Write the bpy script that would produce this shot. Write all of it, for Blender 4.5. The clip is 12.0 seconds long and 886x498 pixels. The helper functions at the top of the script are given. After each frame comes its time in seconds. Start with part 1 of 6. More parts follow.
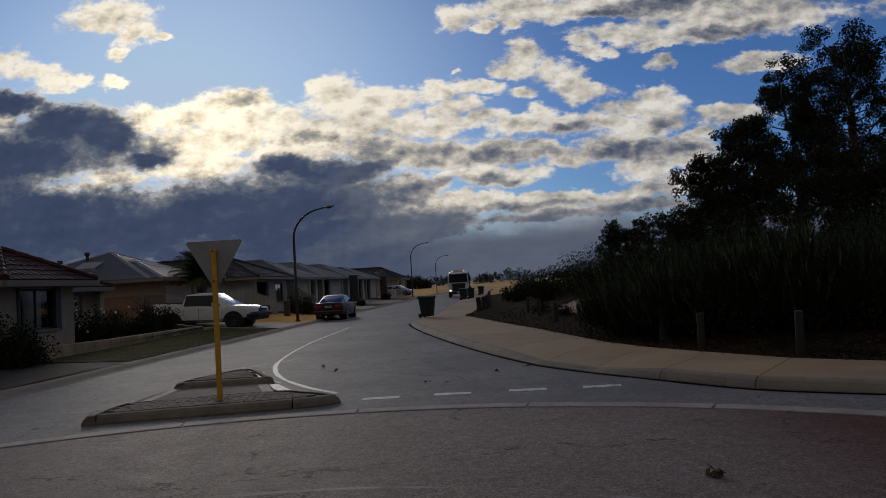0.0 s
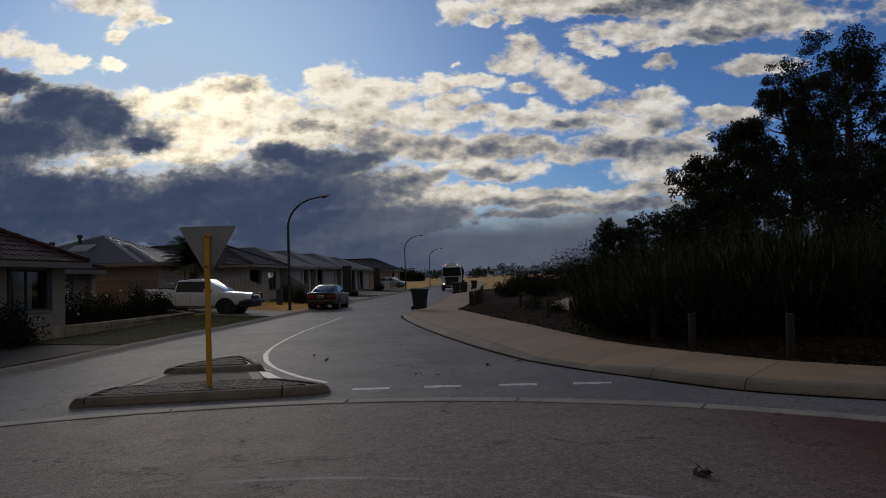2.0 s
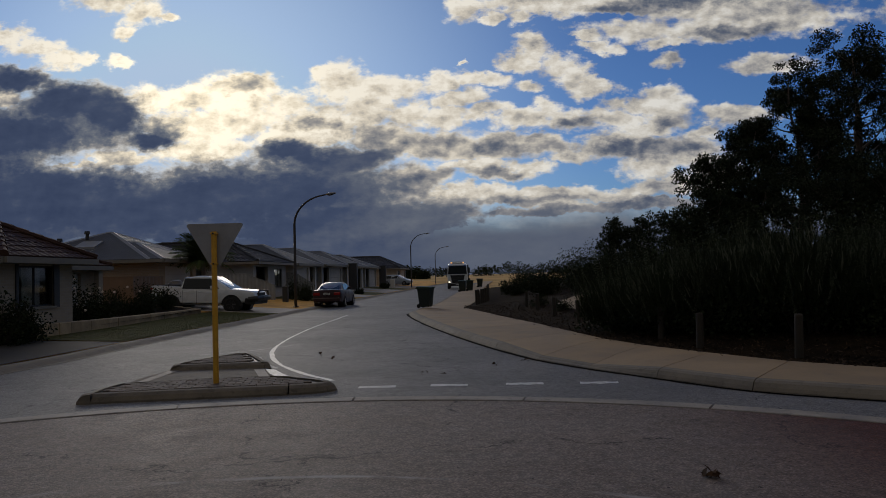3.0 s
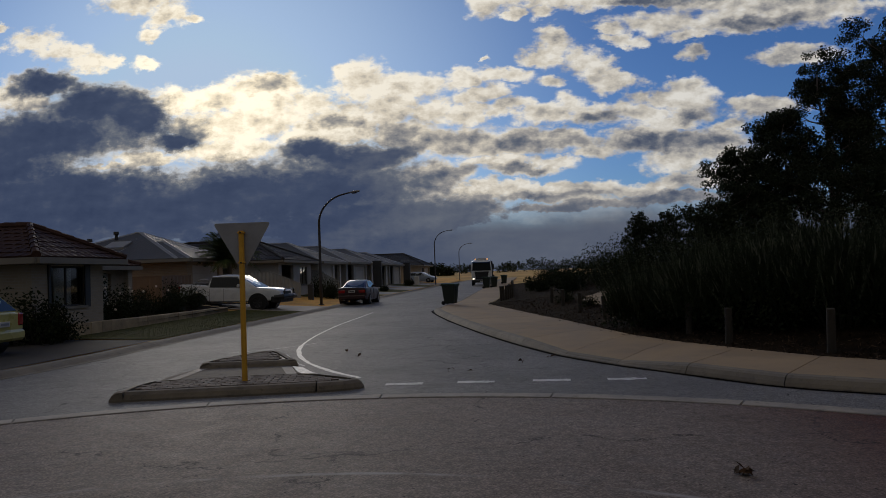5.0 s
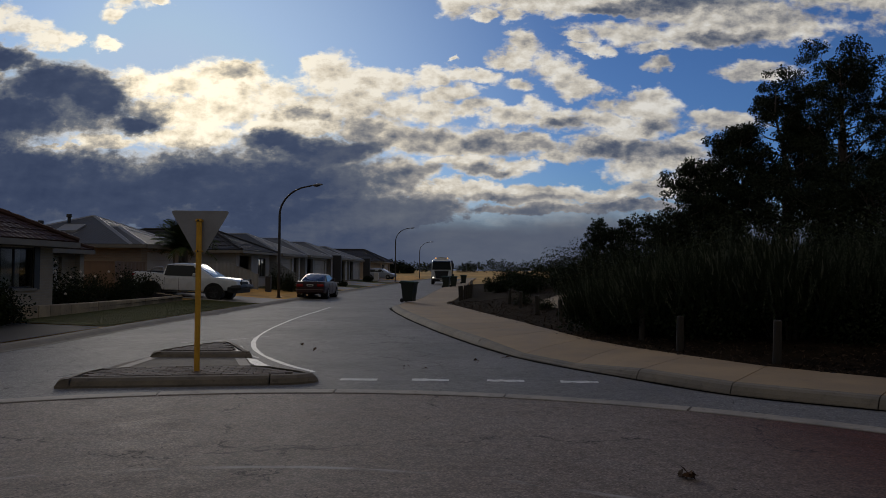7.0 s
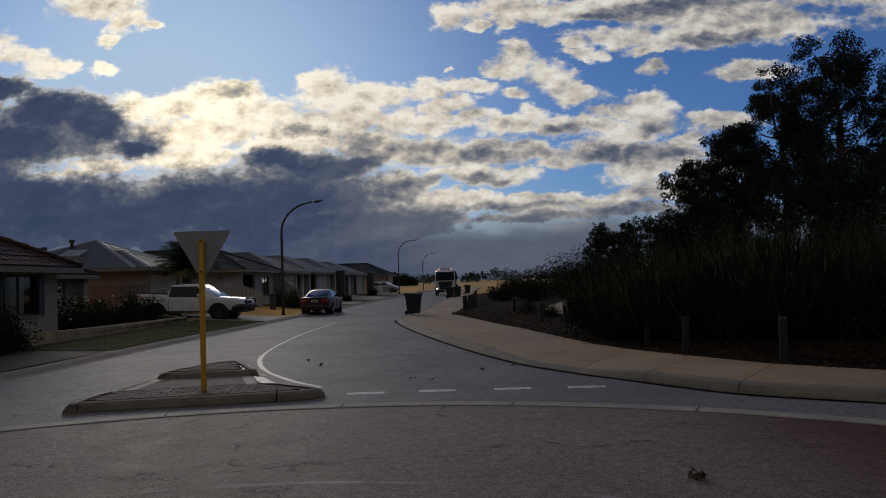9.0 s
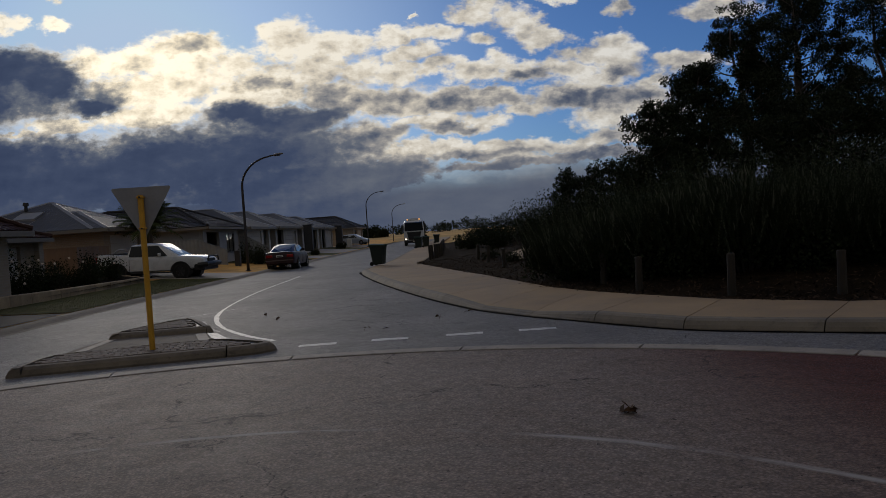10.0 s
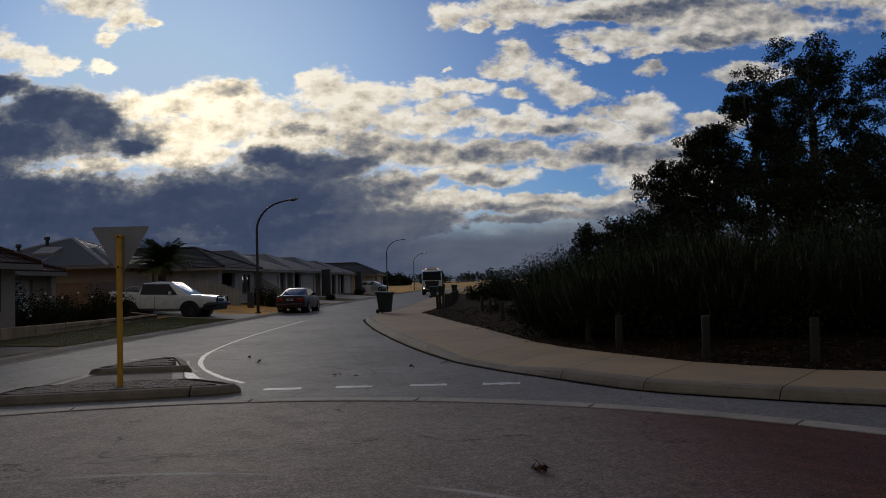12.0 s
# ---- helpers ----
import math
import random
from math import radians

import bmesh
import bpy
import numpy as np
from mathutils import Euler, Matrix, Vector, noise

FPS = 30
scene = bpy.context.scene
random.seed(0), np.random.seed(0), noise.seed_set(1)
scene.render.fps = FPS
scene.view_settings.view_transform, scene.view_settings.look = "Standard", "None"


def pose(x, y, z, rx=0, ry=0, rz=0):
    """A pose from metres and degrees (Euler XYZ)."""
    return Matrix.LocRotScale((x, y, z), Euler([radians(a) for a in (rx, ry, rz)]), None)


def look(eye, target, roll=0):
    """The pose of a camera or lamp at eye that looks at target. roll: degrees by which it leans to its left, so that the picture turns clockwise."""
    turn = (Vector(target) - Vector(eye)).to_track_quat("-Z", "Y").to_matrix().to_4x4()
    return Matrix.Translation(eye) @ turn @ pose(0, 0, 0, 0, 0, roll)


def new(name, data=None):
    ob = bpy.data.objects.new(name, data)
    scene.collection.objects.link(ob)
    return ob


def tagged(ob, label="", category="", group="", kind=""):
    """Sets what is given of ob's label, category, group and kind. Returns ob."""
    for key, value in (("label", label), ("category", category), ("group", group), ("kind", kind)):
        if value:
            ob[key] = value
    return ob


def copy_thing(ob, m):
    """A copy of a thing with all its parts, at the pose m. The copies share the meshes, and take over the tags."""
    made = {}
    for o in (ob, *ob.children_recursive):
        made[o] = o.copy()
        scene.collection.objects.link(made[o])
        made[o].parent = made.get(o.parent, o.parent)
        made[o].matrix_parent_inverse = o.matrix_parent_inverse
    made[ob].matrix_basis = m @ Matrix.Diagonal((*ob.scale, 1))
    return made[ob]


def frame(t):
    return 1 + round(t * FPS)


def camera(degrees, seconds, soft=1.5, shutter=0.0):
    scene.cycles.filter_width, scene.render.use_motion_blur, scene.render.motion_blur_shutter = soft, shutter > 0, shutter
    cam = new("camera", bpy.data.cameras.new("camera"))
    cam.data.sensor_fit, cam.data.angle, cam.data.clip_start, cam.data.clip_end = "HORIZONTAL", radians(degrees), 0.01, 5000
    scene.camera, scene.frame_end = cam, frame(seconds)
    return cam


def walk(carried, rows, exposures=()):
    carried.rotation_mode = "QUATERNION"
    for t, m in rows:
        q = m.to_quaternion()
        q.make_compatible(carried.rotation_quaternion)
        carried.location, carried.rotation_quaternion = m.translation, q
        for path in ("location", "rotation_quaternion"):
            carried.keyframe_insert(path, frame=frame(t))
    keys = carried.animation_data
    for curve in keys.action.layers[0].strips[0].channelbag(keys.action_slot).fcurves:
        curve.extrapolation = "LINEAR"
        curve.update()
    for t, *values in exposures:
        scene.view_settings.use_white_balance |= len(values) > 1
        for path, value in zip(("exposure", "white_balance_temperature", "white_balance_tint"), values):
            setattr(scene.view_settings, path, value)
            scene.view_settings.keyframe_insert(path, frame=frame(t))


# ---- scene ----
cam = camera(62.8, 12.0, soft=0.8)
PATH = [
    (0, (0.287, -0.007, 1.72), (0.163, 1.987, 1.816), -3.5),
    (0.5, (0.299, -0.023, 1.725), (0.199, 1.972, 1.824), -2.6),
    (1, (0.302, -0.032, 1.721), (0.205, 1.964, 1.802), -2.7),
    (1.5, (0.29, -0.008, 1.717), (0.177, 1.988, 1.787), -2.1),
    (2, (0.282, 0.021, 1.709), (0.173, 2.016, 1.786), -1.8),
    (2.5, (0.267, 0.035, 1.706), (0.152, 2.031, 1.779), -1.5),
    (3, (0.26, 0.044, 1.716), (0.135, 2.039, 1.788), -1.5),
    (5, (0.232, 0.046, 1.72), (0.042, 2.036, 1.785), -2.0),
    (5.5, (0.228, 0.023, 1.726), (0.043, 2.012, 1.814), -1.2),
    (6, (0.235, 0.016, 1.709), (0.055, 2.005, 1.811), -0.2),
    (6.5, (0.238, 0.019, 1.714), (0.124, 2.015, 1.775), 0.6),
    (7, (0.244, 0.021, 1.714), (0.161, 2.018, 1.773), 0.4),
    (7.2, (0.242, 0.017, 1.71), (0.168, 2.015, 1.774), 0.3),
    (8.8, (0.264, 0.009, 1.714), (0.14, 2.003, 1.808), -2.2),
    (9, (0.261, -0.005, 1.706), (0.171, 1.991, 1.795), -1.9),
    (9.5, (0.333, 0.031, 1.693), (0.284, 2.03, 1.728), -3.2),
    (10, (0.624, 0.106, 1.644), (0.605, 2.106, 1.592), -4.0),
    (10.5, (0.957, 0.198, 1.634), (1.028, 2.195, 1.717), -1.6),
    (11, (1.221, 0.321, 1.625), (1.304, 2.316, 1.74), 0.6),
    (11.5, (1.461, 0.198, 1.626), (1.424, 2.196, 1.699), 0.5),
    (12, (1.522, -0.019, 1.618), (1.439, 1.977, 1.707), -1.6),
]
walk(cam, [(t, look(eye, target, roll)) for t, eye, target, roll in PATH])

# ---- light ----
SUN_AZ, SUN_EL = -23.0, 14.0          # degrees: left of the street's line, above the horizon


def mth(nt, op, a, b=None, c=None, clamp=False):
    """A Math node on sockets or numbers; returns its result."""
    n = nt.nodes.new("ShaderNodeMath")
    n.operation, n.use_clamp = op, clamp
    for i, v in enumerate((a, b, c)):
        if v is None:
            continue
        if isinstance(v, (int, float)):
            n.inputs[i].default_value = v
        else:
            nt.links.new(v, n.inputs[i])
    return n.outputs[0]


def vec(nt, op, a, b=None, c=None):
    """A Vector Math node; returns the vector, or the value for LENGTH."""
    n = nt.nodes.new("ShaderNodeVectorMath")
    n.operation = op
    for i, v in enumerate((a, b, c)):
        if v is None:
            continue
        if isinstance(v, (tuple, list)):
            n.inputs[i].default_value = v
        else:
            nt.links.new(v, n.inputs[i])
    return n.outputs["Value"] if op in ("LENGTH", "DOT_PRODUCT") else n.outputs[0]


def noise_tex(nt, co, scale, detail=6.0, rough=0.55, distort=0.0):
    n = nt.nodes.new("ShaderNodeTexNoise")
    n.inputs["Scale"].default_value, n.inputs["Detail"].default_value = scale, detail
    n.inputs["Roughness"].default_value, n.inputs["Distortion"].default_value = rough, distort
    if co is not None:
        nt.links.new(co, n.inputs["Vector"])
    return n


def ramp(nt, fac, stops, smooth=False):
    n = nt.nodes.new("ShaderNodeValToRGB")
    if smooth:
        n.color_ramp.interpolation = "EASE"
    els = n.color_ramp.elements
    while len(els) < len(stops):
        els.new(0.5)
    for e, (p, c) in zip(els, stops):
        e.position, e.color = p, (*c, 1)
    nt.links.new(fac, n.inputs[0])
    return n.outputs[0]


def mixc(nt, fac, a, b, mode="MIX"):
    n = nt.nodes.new("ShaderNodeMix")
    n.data_type, n.blend_type = "RGBA", mode
    for sock, v in ((n.inputs[0], fac), (n.inputs[6], a), (n.inputs[7], b)):
        if isinstance(v, (int, float)):
            sock.default_value = v
        elif isinstance(v, tuple):
            sock.default_value = (*v, 1)
        else:
            nt.links.new(v, sock)
    return n.outputs[2]


def span(nt, v, a, b, lo=0.0, hi=1.0, kind="SMOOTHSTEP"):
    n = nt.nodes.new("ShaderNodeMapRange")
    n.interpolation_type = kind
    for i, x in enumerate((v, a, b, lo, hi)):
        if isinstance(x, (int, float)):
            n.inputs[i].default_value = x
        else:
            nt.links.new(x, n.inputs[i])
    return n.outputs[0]


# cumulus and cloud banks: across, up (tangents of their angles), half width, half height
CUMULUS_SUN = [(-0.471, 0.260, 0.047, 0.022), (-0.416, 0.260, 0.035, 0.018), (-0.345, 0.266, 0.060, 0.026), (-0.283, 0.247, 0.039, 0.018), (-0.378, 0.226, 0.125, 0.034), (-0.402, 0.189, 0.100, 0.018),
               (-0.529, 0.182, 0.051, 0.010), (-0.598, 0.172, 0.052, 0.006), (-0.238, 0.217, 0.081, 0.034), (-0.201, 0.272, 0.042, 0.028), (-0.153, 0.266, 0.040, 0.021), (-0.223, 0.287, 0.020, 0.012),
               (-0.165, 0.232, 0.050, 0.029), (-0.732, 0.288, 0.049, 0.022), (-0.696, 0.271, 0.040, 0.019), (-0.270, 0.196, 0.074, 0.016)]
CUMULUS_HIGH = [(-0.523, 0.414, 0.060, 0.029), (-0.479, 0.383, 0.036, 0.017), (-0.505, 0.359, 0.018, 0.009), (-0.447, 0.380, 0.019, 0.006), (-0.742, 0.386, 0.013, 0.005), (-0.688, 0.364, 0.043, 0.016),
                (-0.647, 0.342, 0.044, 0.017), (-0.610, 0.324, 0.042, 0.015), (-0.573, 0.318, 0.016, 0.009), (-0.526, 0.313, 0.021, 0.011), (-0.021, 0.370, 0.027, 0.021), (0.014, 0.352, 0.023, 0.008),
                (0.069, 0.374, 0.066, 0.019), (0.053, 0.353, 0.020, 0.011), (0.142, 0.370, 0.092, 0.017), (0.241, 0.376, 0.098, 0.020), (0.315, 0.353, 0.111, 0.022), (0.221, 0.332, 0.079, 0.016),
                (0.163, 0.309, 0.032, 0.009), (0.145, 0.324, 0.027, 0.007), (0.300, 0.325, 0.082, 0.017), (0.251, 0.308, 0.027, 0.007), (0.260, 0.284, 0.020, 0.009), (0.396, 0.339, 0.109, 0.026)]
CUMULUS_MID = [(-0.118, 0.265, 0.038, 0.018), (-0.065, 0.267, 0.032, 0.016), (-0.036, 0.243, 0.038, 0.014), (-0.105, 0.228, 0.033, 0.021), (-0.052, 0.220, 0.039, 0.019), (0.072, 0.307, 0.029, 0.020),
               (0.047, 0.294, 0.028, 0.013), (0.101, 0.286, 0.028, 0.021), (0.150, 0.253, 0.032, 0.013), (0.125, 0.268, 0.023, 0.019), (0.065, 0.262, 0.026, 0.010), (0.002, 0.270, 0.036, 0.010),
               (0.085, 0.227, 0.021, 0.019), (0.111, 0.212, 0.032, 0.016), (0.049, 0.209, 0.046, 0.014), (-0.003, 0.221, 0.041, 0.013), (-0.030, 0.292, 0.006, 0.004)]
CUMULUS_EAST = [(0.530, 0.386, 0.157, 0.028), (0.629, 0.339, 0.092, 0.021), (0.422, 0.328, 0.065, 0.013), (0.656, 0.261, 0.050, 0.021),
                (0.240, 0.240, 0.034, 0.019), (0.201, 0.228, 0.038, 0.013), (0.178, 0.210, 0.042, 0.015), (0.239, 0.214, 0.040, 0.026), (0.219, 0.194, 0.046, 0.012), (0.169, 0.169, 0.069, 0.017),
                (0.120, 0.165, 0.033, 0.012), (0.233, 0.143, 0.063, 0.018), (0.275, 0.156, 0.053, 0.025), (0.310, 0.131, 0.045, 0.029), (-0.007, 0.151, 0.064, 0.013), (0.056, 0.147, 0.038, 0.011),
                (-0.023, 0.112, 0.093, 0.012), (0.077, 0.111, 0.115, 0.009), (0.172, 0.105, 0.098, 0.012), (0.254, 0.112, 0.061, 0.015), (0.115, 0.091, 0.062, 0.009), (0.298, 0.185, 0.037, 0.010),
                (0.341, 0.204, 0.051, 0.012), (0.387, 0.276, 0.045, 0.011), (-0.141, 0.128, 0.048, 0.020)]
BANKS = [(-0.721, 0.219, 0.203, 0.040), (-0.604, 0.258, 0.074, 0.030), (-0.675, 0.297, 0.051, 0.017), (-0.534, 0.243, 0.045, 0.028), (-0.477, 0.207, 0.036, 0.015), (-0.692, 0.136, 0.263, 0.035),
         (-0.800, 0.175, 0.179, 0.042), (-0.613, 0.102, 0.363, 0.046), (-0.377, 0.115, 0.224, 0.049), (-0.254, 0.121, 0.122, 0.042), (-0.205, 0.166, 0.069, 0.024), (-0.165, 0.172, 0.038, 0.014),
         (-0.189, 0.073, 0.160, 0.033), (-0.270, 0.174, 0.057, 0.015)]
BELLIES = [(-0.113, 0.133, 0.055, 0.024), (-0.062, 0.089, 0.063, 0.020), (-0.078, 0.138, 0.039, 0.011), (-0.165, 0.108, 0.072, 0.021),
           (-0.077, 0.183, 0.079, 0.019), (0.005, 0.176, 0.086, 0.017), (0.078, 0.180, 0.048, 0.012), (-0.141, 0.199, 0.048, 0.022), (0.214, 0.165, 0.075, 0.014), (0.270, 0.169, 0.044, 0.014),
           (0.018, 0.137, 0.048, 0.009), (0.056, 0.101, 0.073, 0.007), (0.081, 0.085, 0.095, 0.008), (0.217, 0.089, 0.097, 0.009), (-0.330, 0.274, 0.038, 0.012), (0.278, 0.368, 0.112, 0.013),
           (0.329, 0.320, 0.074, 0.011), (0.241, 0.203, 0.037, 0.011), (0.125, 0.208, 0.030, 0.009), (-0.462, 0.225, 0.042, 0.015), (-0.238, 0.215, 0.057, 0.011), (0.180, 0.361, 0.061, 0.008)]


def cloudy_sky():
    world = bpy.data.worlds.new("sky")
    scene.world = world
    world.use_nodes = True
    nt = world.node_tree
    nt.nodes.clear()
    out = nt.nodes.new("ShaderNodeOutputWorld")
    back = nt.nodes.new("ShaderNodeBackground")
    nt.links.new(back.outputs[0], out.inputs[0])
    sky = nt.nodes.new("ShaderNodeTexSky")
    sky.sky_type, sky.sun_disc = "NISHITA", False
    sky.sun_elevation, sky.sun_rotation = radians(SUN_EL), radians(SUN_AZ)
    sky.air_density, sky.dust_density, sky.ozone_density = 1.0, 0.6, 2.5
    way = nt.nodes.new("ShaderNodeTexCoord").outputs["Generated"]
    sep = nt.nodes.new("ShaderNodeSeparateXYZ")
    nt.links.new(way, sep.inputs[0])
    x, y, z = sep.outputs
    ahead = mth(nt, "MAXIMUM", y, 0.25)
    u, v = mth(nt, "DIVIDE", x, ahead), mth(nt, "DIVIDE", z, ahead)
    com = nt.nodes.new("ShaderNodeCombineXYZ")
    nt.links.new(u, com.inputs[0])
    nt.links.new(v, com.inputs[1])
    p = com.outputs[0]
    flat = vec(nt, "MULTIPLY", p, (1.0, 1.55, 1.0))
    # billows push the outlines about
    w1 = vec(nt, "SUBTRACT", noise_tex(nt, flat, 11.0, 4.0, 0.5).outputs["Color"], (0.5, 0.5, 0.5))
    w2 = vec(nt, "SUBTRACT", noise_tex(nt, flat, 45.0, 6.0, 0.6).outputs["Color"], (0.5, 0.5, 0.5))
    q = vec(nt, "MULTIPLY_ADD", w1, (0.060, 0.042, 0.0), p)
    q = vec(nt, "MULTIPLY_ADD", w2, (0.030, 0.024, 0.0), q)

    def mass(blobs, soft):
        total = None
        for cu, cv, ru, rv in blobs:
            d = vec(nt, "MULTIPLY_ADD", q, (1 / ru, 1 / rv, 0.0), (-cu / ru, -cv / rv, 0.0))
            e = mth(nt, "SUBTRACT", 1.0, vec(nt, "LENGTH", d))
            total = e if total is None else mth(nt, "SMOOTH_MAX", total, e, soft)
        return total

    # towards the hidden sun
    sun = (math.tan(radians(SUN_AZ)), math.tan(radians(SUN_EL)) / math.cos(radians(SUN_AZ)), 0.0)
    to_sun = vec(nt, "SUBTRACT", p, sun)
    away = vec(nt, "LENGTH", vec(nt, "MULTIPLY", to_sun, (1.0, 1.3, 0.0)))
    near = span(nt, away, 0.0, 0.8, 1.0, 0.0)
    shifted = vec(nt, "ADD", flat, (-0.006, 0.016, 0.0))
    fbm = noise_tex(nt, flat, 16.0, 9.0, 0.58, 0.0).outputs["Fac"]
    lee = noise_tex(nt, shifted, 16.0, 9.0, 0.58, 0.0).outputs["Fac"]
    fine = noise_tex(nt, flat, 60.0, 8.0, 0.6, 0.0).outputs["Fac"]
    streak = noise_tex(nt, vec(nt, "MULTIPLY", p, (1.0, 3.2, 1.0)), 7.0, 7.0, 0.55).outputs["Fac"]
    relief = mth(nt, "SUBTRACT", lee, fbm)
    body = noise_tex(nt, vec(nt, "ADD", flat, (0.0, 0.02, 0.0)), 10.0, 6.0, 0.5).outputs["Fac"]
    front = span(nt, y, 0.15, 0.4)
    lump = mth(nt, "ADD", mth(nt, "MULTIPLY", mth(nt, "SUBTRACT", fbm, 0.5), 1.9), mth(nt, "MULTIPLY", mth(nt, "SUBTRACT", fine, 0.5), 1.2))
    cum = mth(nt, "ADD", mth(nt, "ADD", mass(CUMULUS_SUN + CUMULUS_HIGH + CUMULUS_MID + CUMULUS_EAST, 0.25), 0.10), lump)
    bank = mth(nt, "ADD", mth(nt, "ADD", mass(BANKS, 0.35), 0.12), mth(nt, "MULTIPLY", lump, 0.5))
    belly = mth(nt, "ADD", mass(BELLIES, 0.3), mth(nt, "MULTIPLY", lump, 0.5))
    # grey layer that closes the sky along the horizon
    layer = span(nt, mth(nt, "ADD", v, mth(nt, "MULTIPLY", mth(nt, "SUBTRACT", streak, 0.5), 0.05)), 0.050, 0.112, 1.0, 0.0)
    # scattered cloud goes on round the rest of the sky
    wide = noise_tex(nt, way, 3.2, 8.0, 0.6).outputs["Fac"]
    rest = mth(nt, "SUBTRACT", 1.0, front)
    other = mth(nt, "MULTIPLY", span(nt, wide, 0.34, 0.5), rest)
    cover = mth(nt, "MAXIMUM", span(nt, cum, -0.18, 0.48), mth(nt, "MAXIMUM", span(nt, bank, -0.25, 0.20), span(nt, belly, -0.30, 0.25)))
    cover = mth(nt, "MULTIPLY", mth(nt, "MAXIMUM", cover, layer), front)
    cover = mth(nt, "MAXIMUM", cover, other, clamp=True)
    # the deeper the cloud, the less light comes through
    dark = span(nt, bank, -0.40, 0.62)
    deep = mth(nt, "ADD", mth(nt, "MULTIPLY", span(nt, cum, 0.25, 1.3), 0.12), span(nt, away, 0.25, 0.85, 0.0, 0.08))
    deep = mth(nt, "ADD", deep, mth(nt, "MULTIPLY", span(nt, belly, -0.40, 0.80), 0.37))
    deep = mth(nt, "ADD", deep, mth(nt, "MULTIPLY", mth(nt, "SUBTRACT", body, 0.5), 0.50))
    deep = mth(nt, "ADD", deep, mth(nt, "MULTIPLY", relief, 1.3))
    deep = mth(nt, "ADD", deep, mth(nt, "MULTIPLY", mth(nt, "SUBTRACT", fine, 0.5), 0.34))
    low = mth(nt, "ADD", span(nt, u, -0.30, 0.12, 0.82, 0.60), mth(nt, "MULTIPLY", mth(nt, "SUBTRACT", streak, 0.5), 0.3))
    deep = mixc(nt, mth(nt, "MULTIPLY", layer, 0.92), deep, low)
    thick = mth(nt, "ADD", span(nt, u, -0.36, -0.04, 0.78, 0.60), mth(nt, "ADD", mth(nt, "MULTIPLY", mth(nt, "SUBTRACT", streak, 0.5), 0.30), mth(nt, "ADD", mth(nt, "MULTIPLY", relief, 0.40), mth(nt, "MULTIPLY", mth(nt, "SUBTRACT", body, 0.5), 0.35))))
    deep = mixc(nt, dark, deep, thick)
    deep = mth(nt, "ADD", deep, mth(nt, "MULTIPLY", rest, 0.62))
    deep = mth(nt, "SUBTRACT", deep, mth(nt, "MULTIPLY", mth(nt, "MULTIPLY", near, 0.10), mth(nt, "SUBTRACT", 1.0, dark)))
    cloud = ramp(nt, mth(nt, "ADD", deep, 0.12), [(0.0, (0.84, 0.80, 0.72)), (0.20, (0.62, 0.57, 0.49)), (0.40, (0.32, 0.31, 0.305)), (0.62, (0.124, 0.142, 0.184)), (0.86, (0.047, 0.066, 0.125)), (1.0, (0.033, 0.049, 0.102))])
    cloud = vec(nt, "MULTIPLY", cloud, mixc(nt, near, (0.80, 0.82, 0.86), (1.12, 1.08, 1.00)))
    cloud = vec(nt, "MULTIPLY", cloud, mixc(nt, mth(nt, "MULTIPLY", span(nt, away, 0.02, 0.26, 1.0, 0.0), mth(nt, "SUBTRACT", 1.0, dark)), (1.0, 1.0, 1.0), (1.30, 1.27, 1.18)))
    # brightest overhead, duller down towards the horizon behind
    cloud = mixc(nt, rest, cloud, vec(nt, "MULTIPLY", mixc(nt, span(nt, wide, 0.4, 0.7), (0.152, 0.149, 0.142), (0.080, 0.080, 0.080)), mixc(nt, span(nt, z, 0.0, 0.75), (0.32, 0.36, 0.42), (2.2, 2.02, 1.8))))
    blue = vec(nt, "MULTIPLY", sky.outputs[0], (0.0245, 0.0395, 0.068))
    blue = vec(nt, "MINIMUM", blue, (0.40, 0.53, 0.74))
    # thin veil round the sun
    blue = mixc(nt, mth(nt, "MULTIPLY", span(nt, away, 0.05, 0.62, 1.0, 0.0), 0.7), blue, (0.42, 0.54, 0.70))
    nt.links.new(mixc(nt, cover, blue, cloud), back.inputs[0])
    back.inputs[1].default_value = 1.0


cloudy_sky()
sun = new("sun", bpy.data.lights.new("sun", "SUN"))
sun.data.energy, sun.data.angle, sun.data.color = 0.58, radians(20), (1.0, 0.90, 0.78)
sun.matrix_world = look((0, 0, 0), (-math.sin(radians(SUN_AZ)), -math.cos(radians(SUN_AZ)), -math.tan(radians(SUN_EL))))

# ---- materials ----


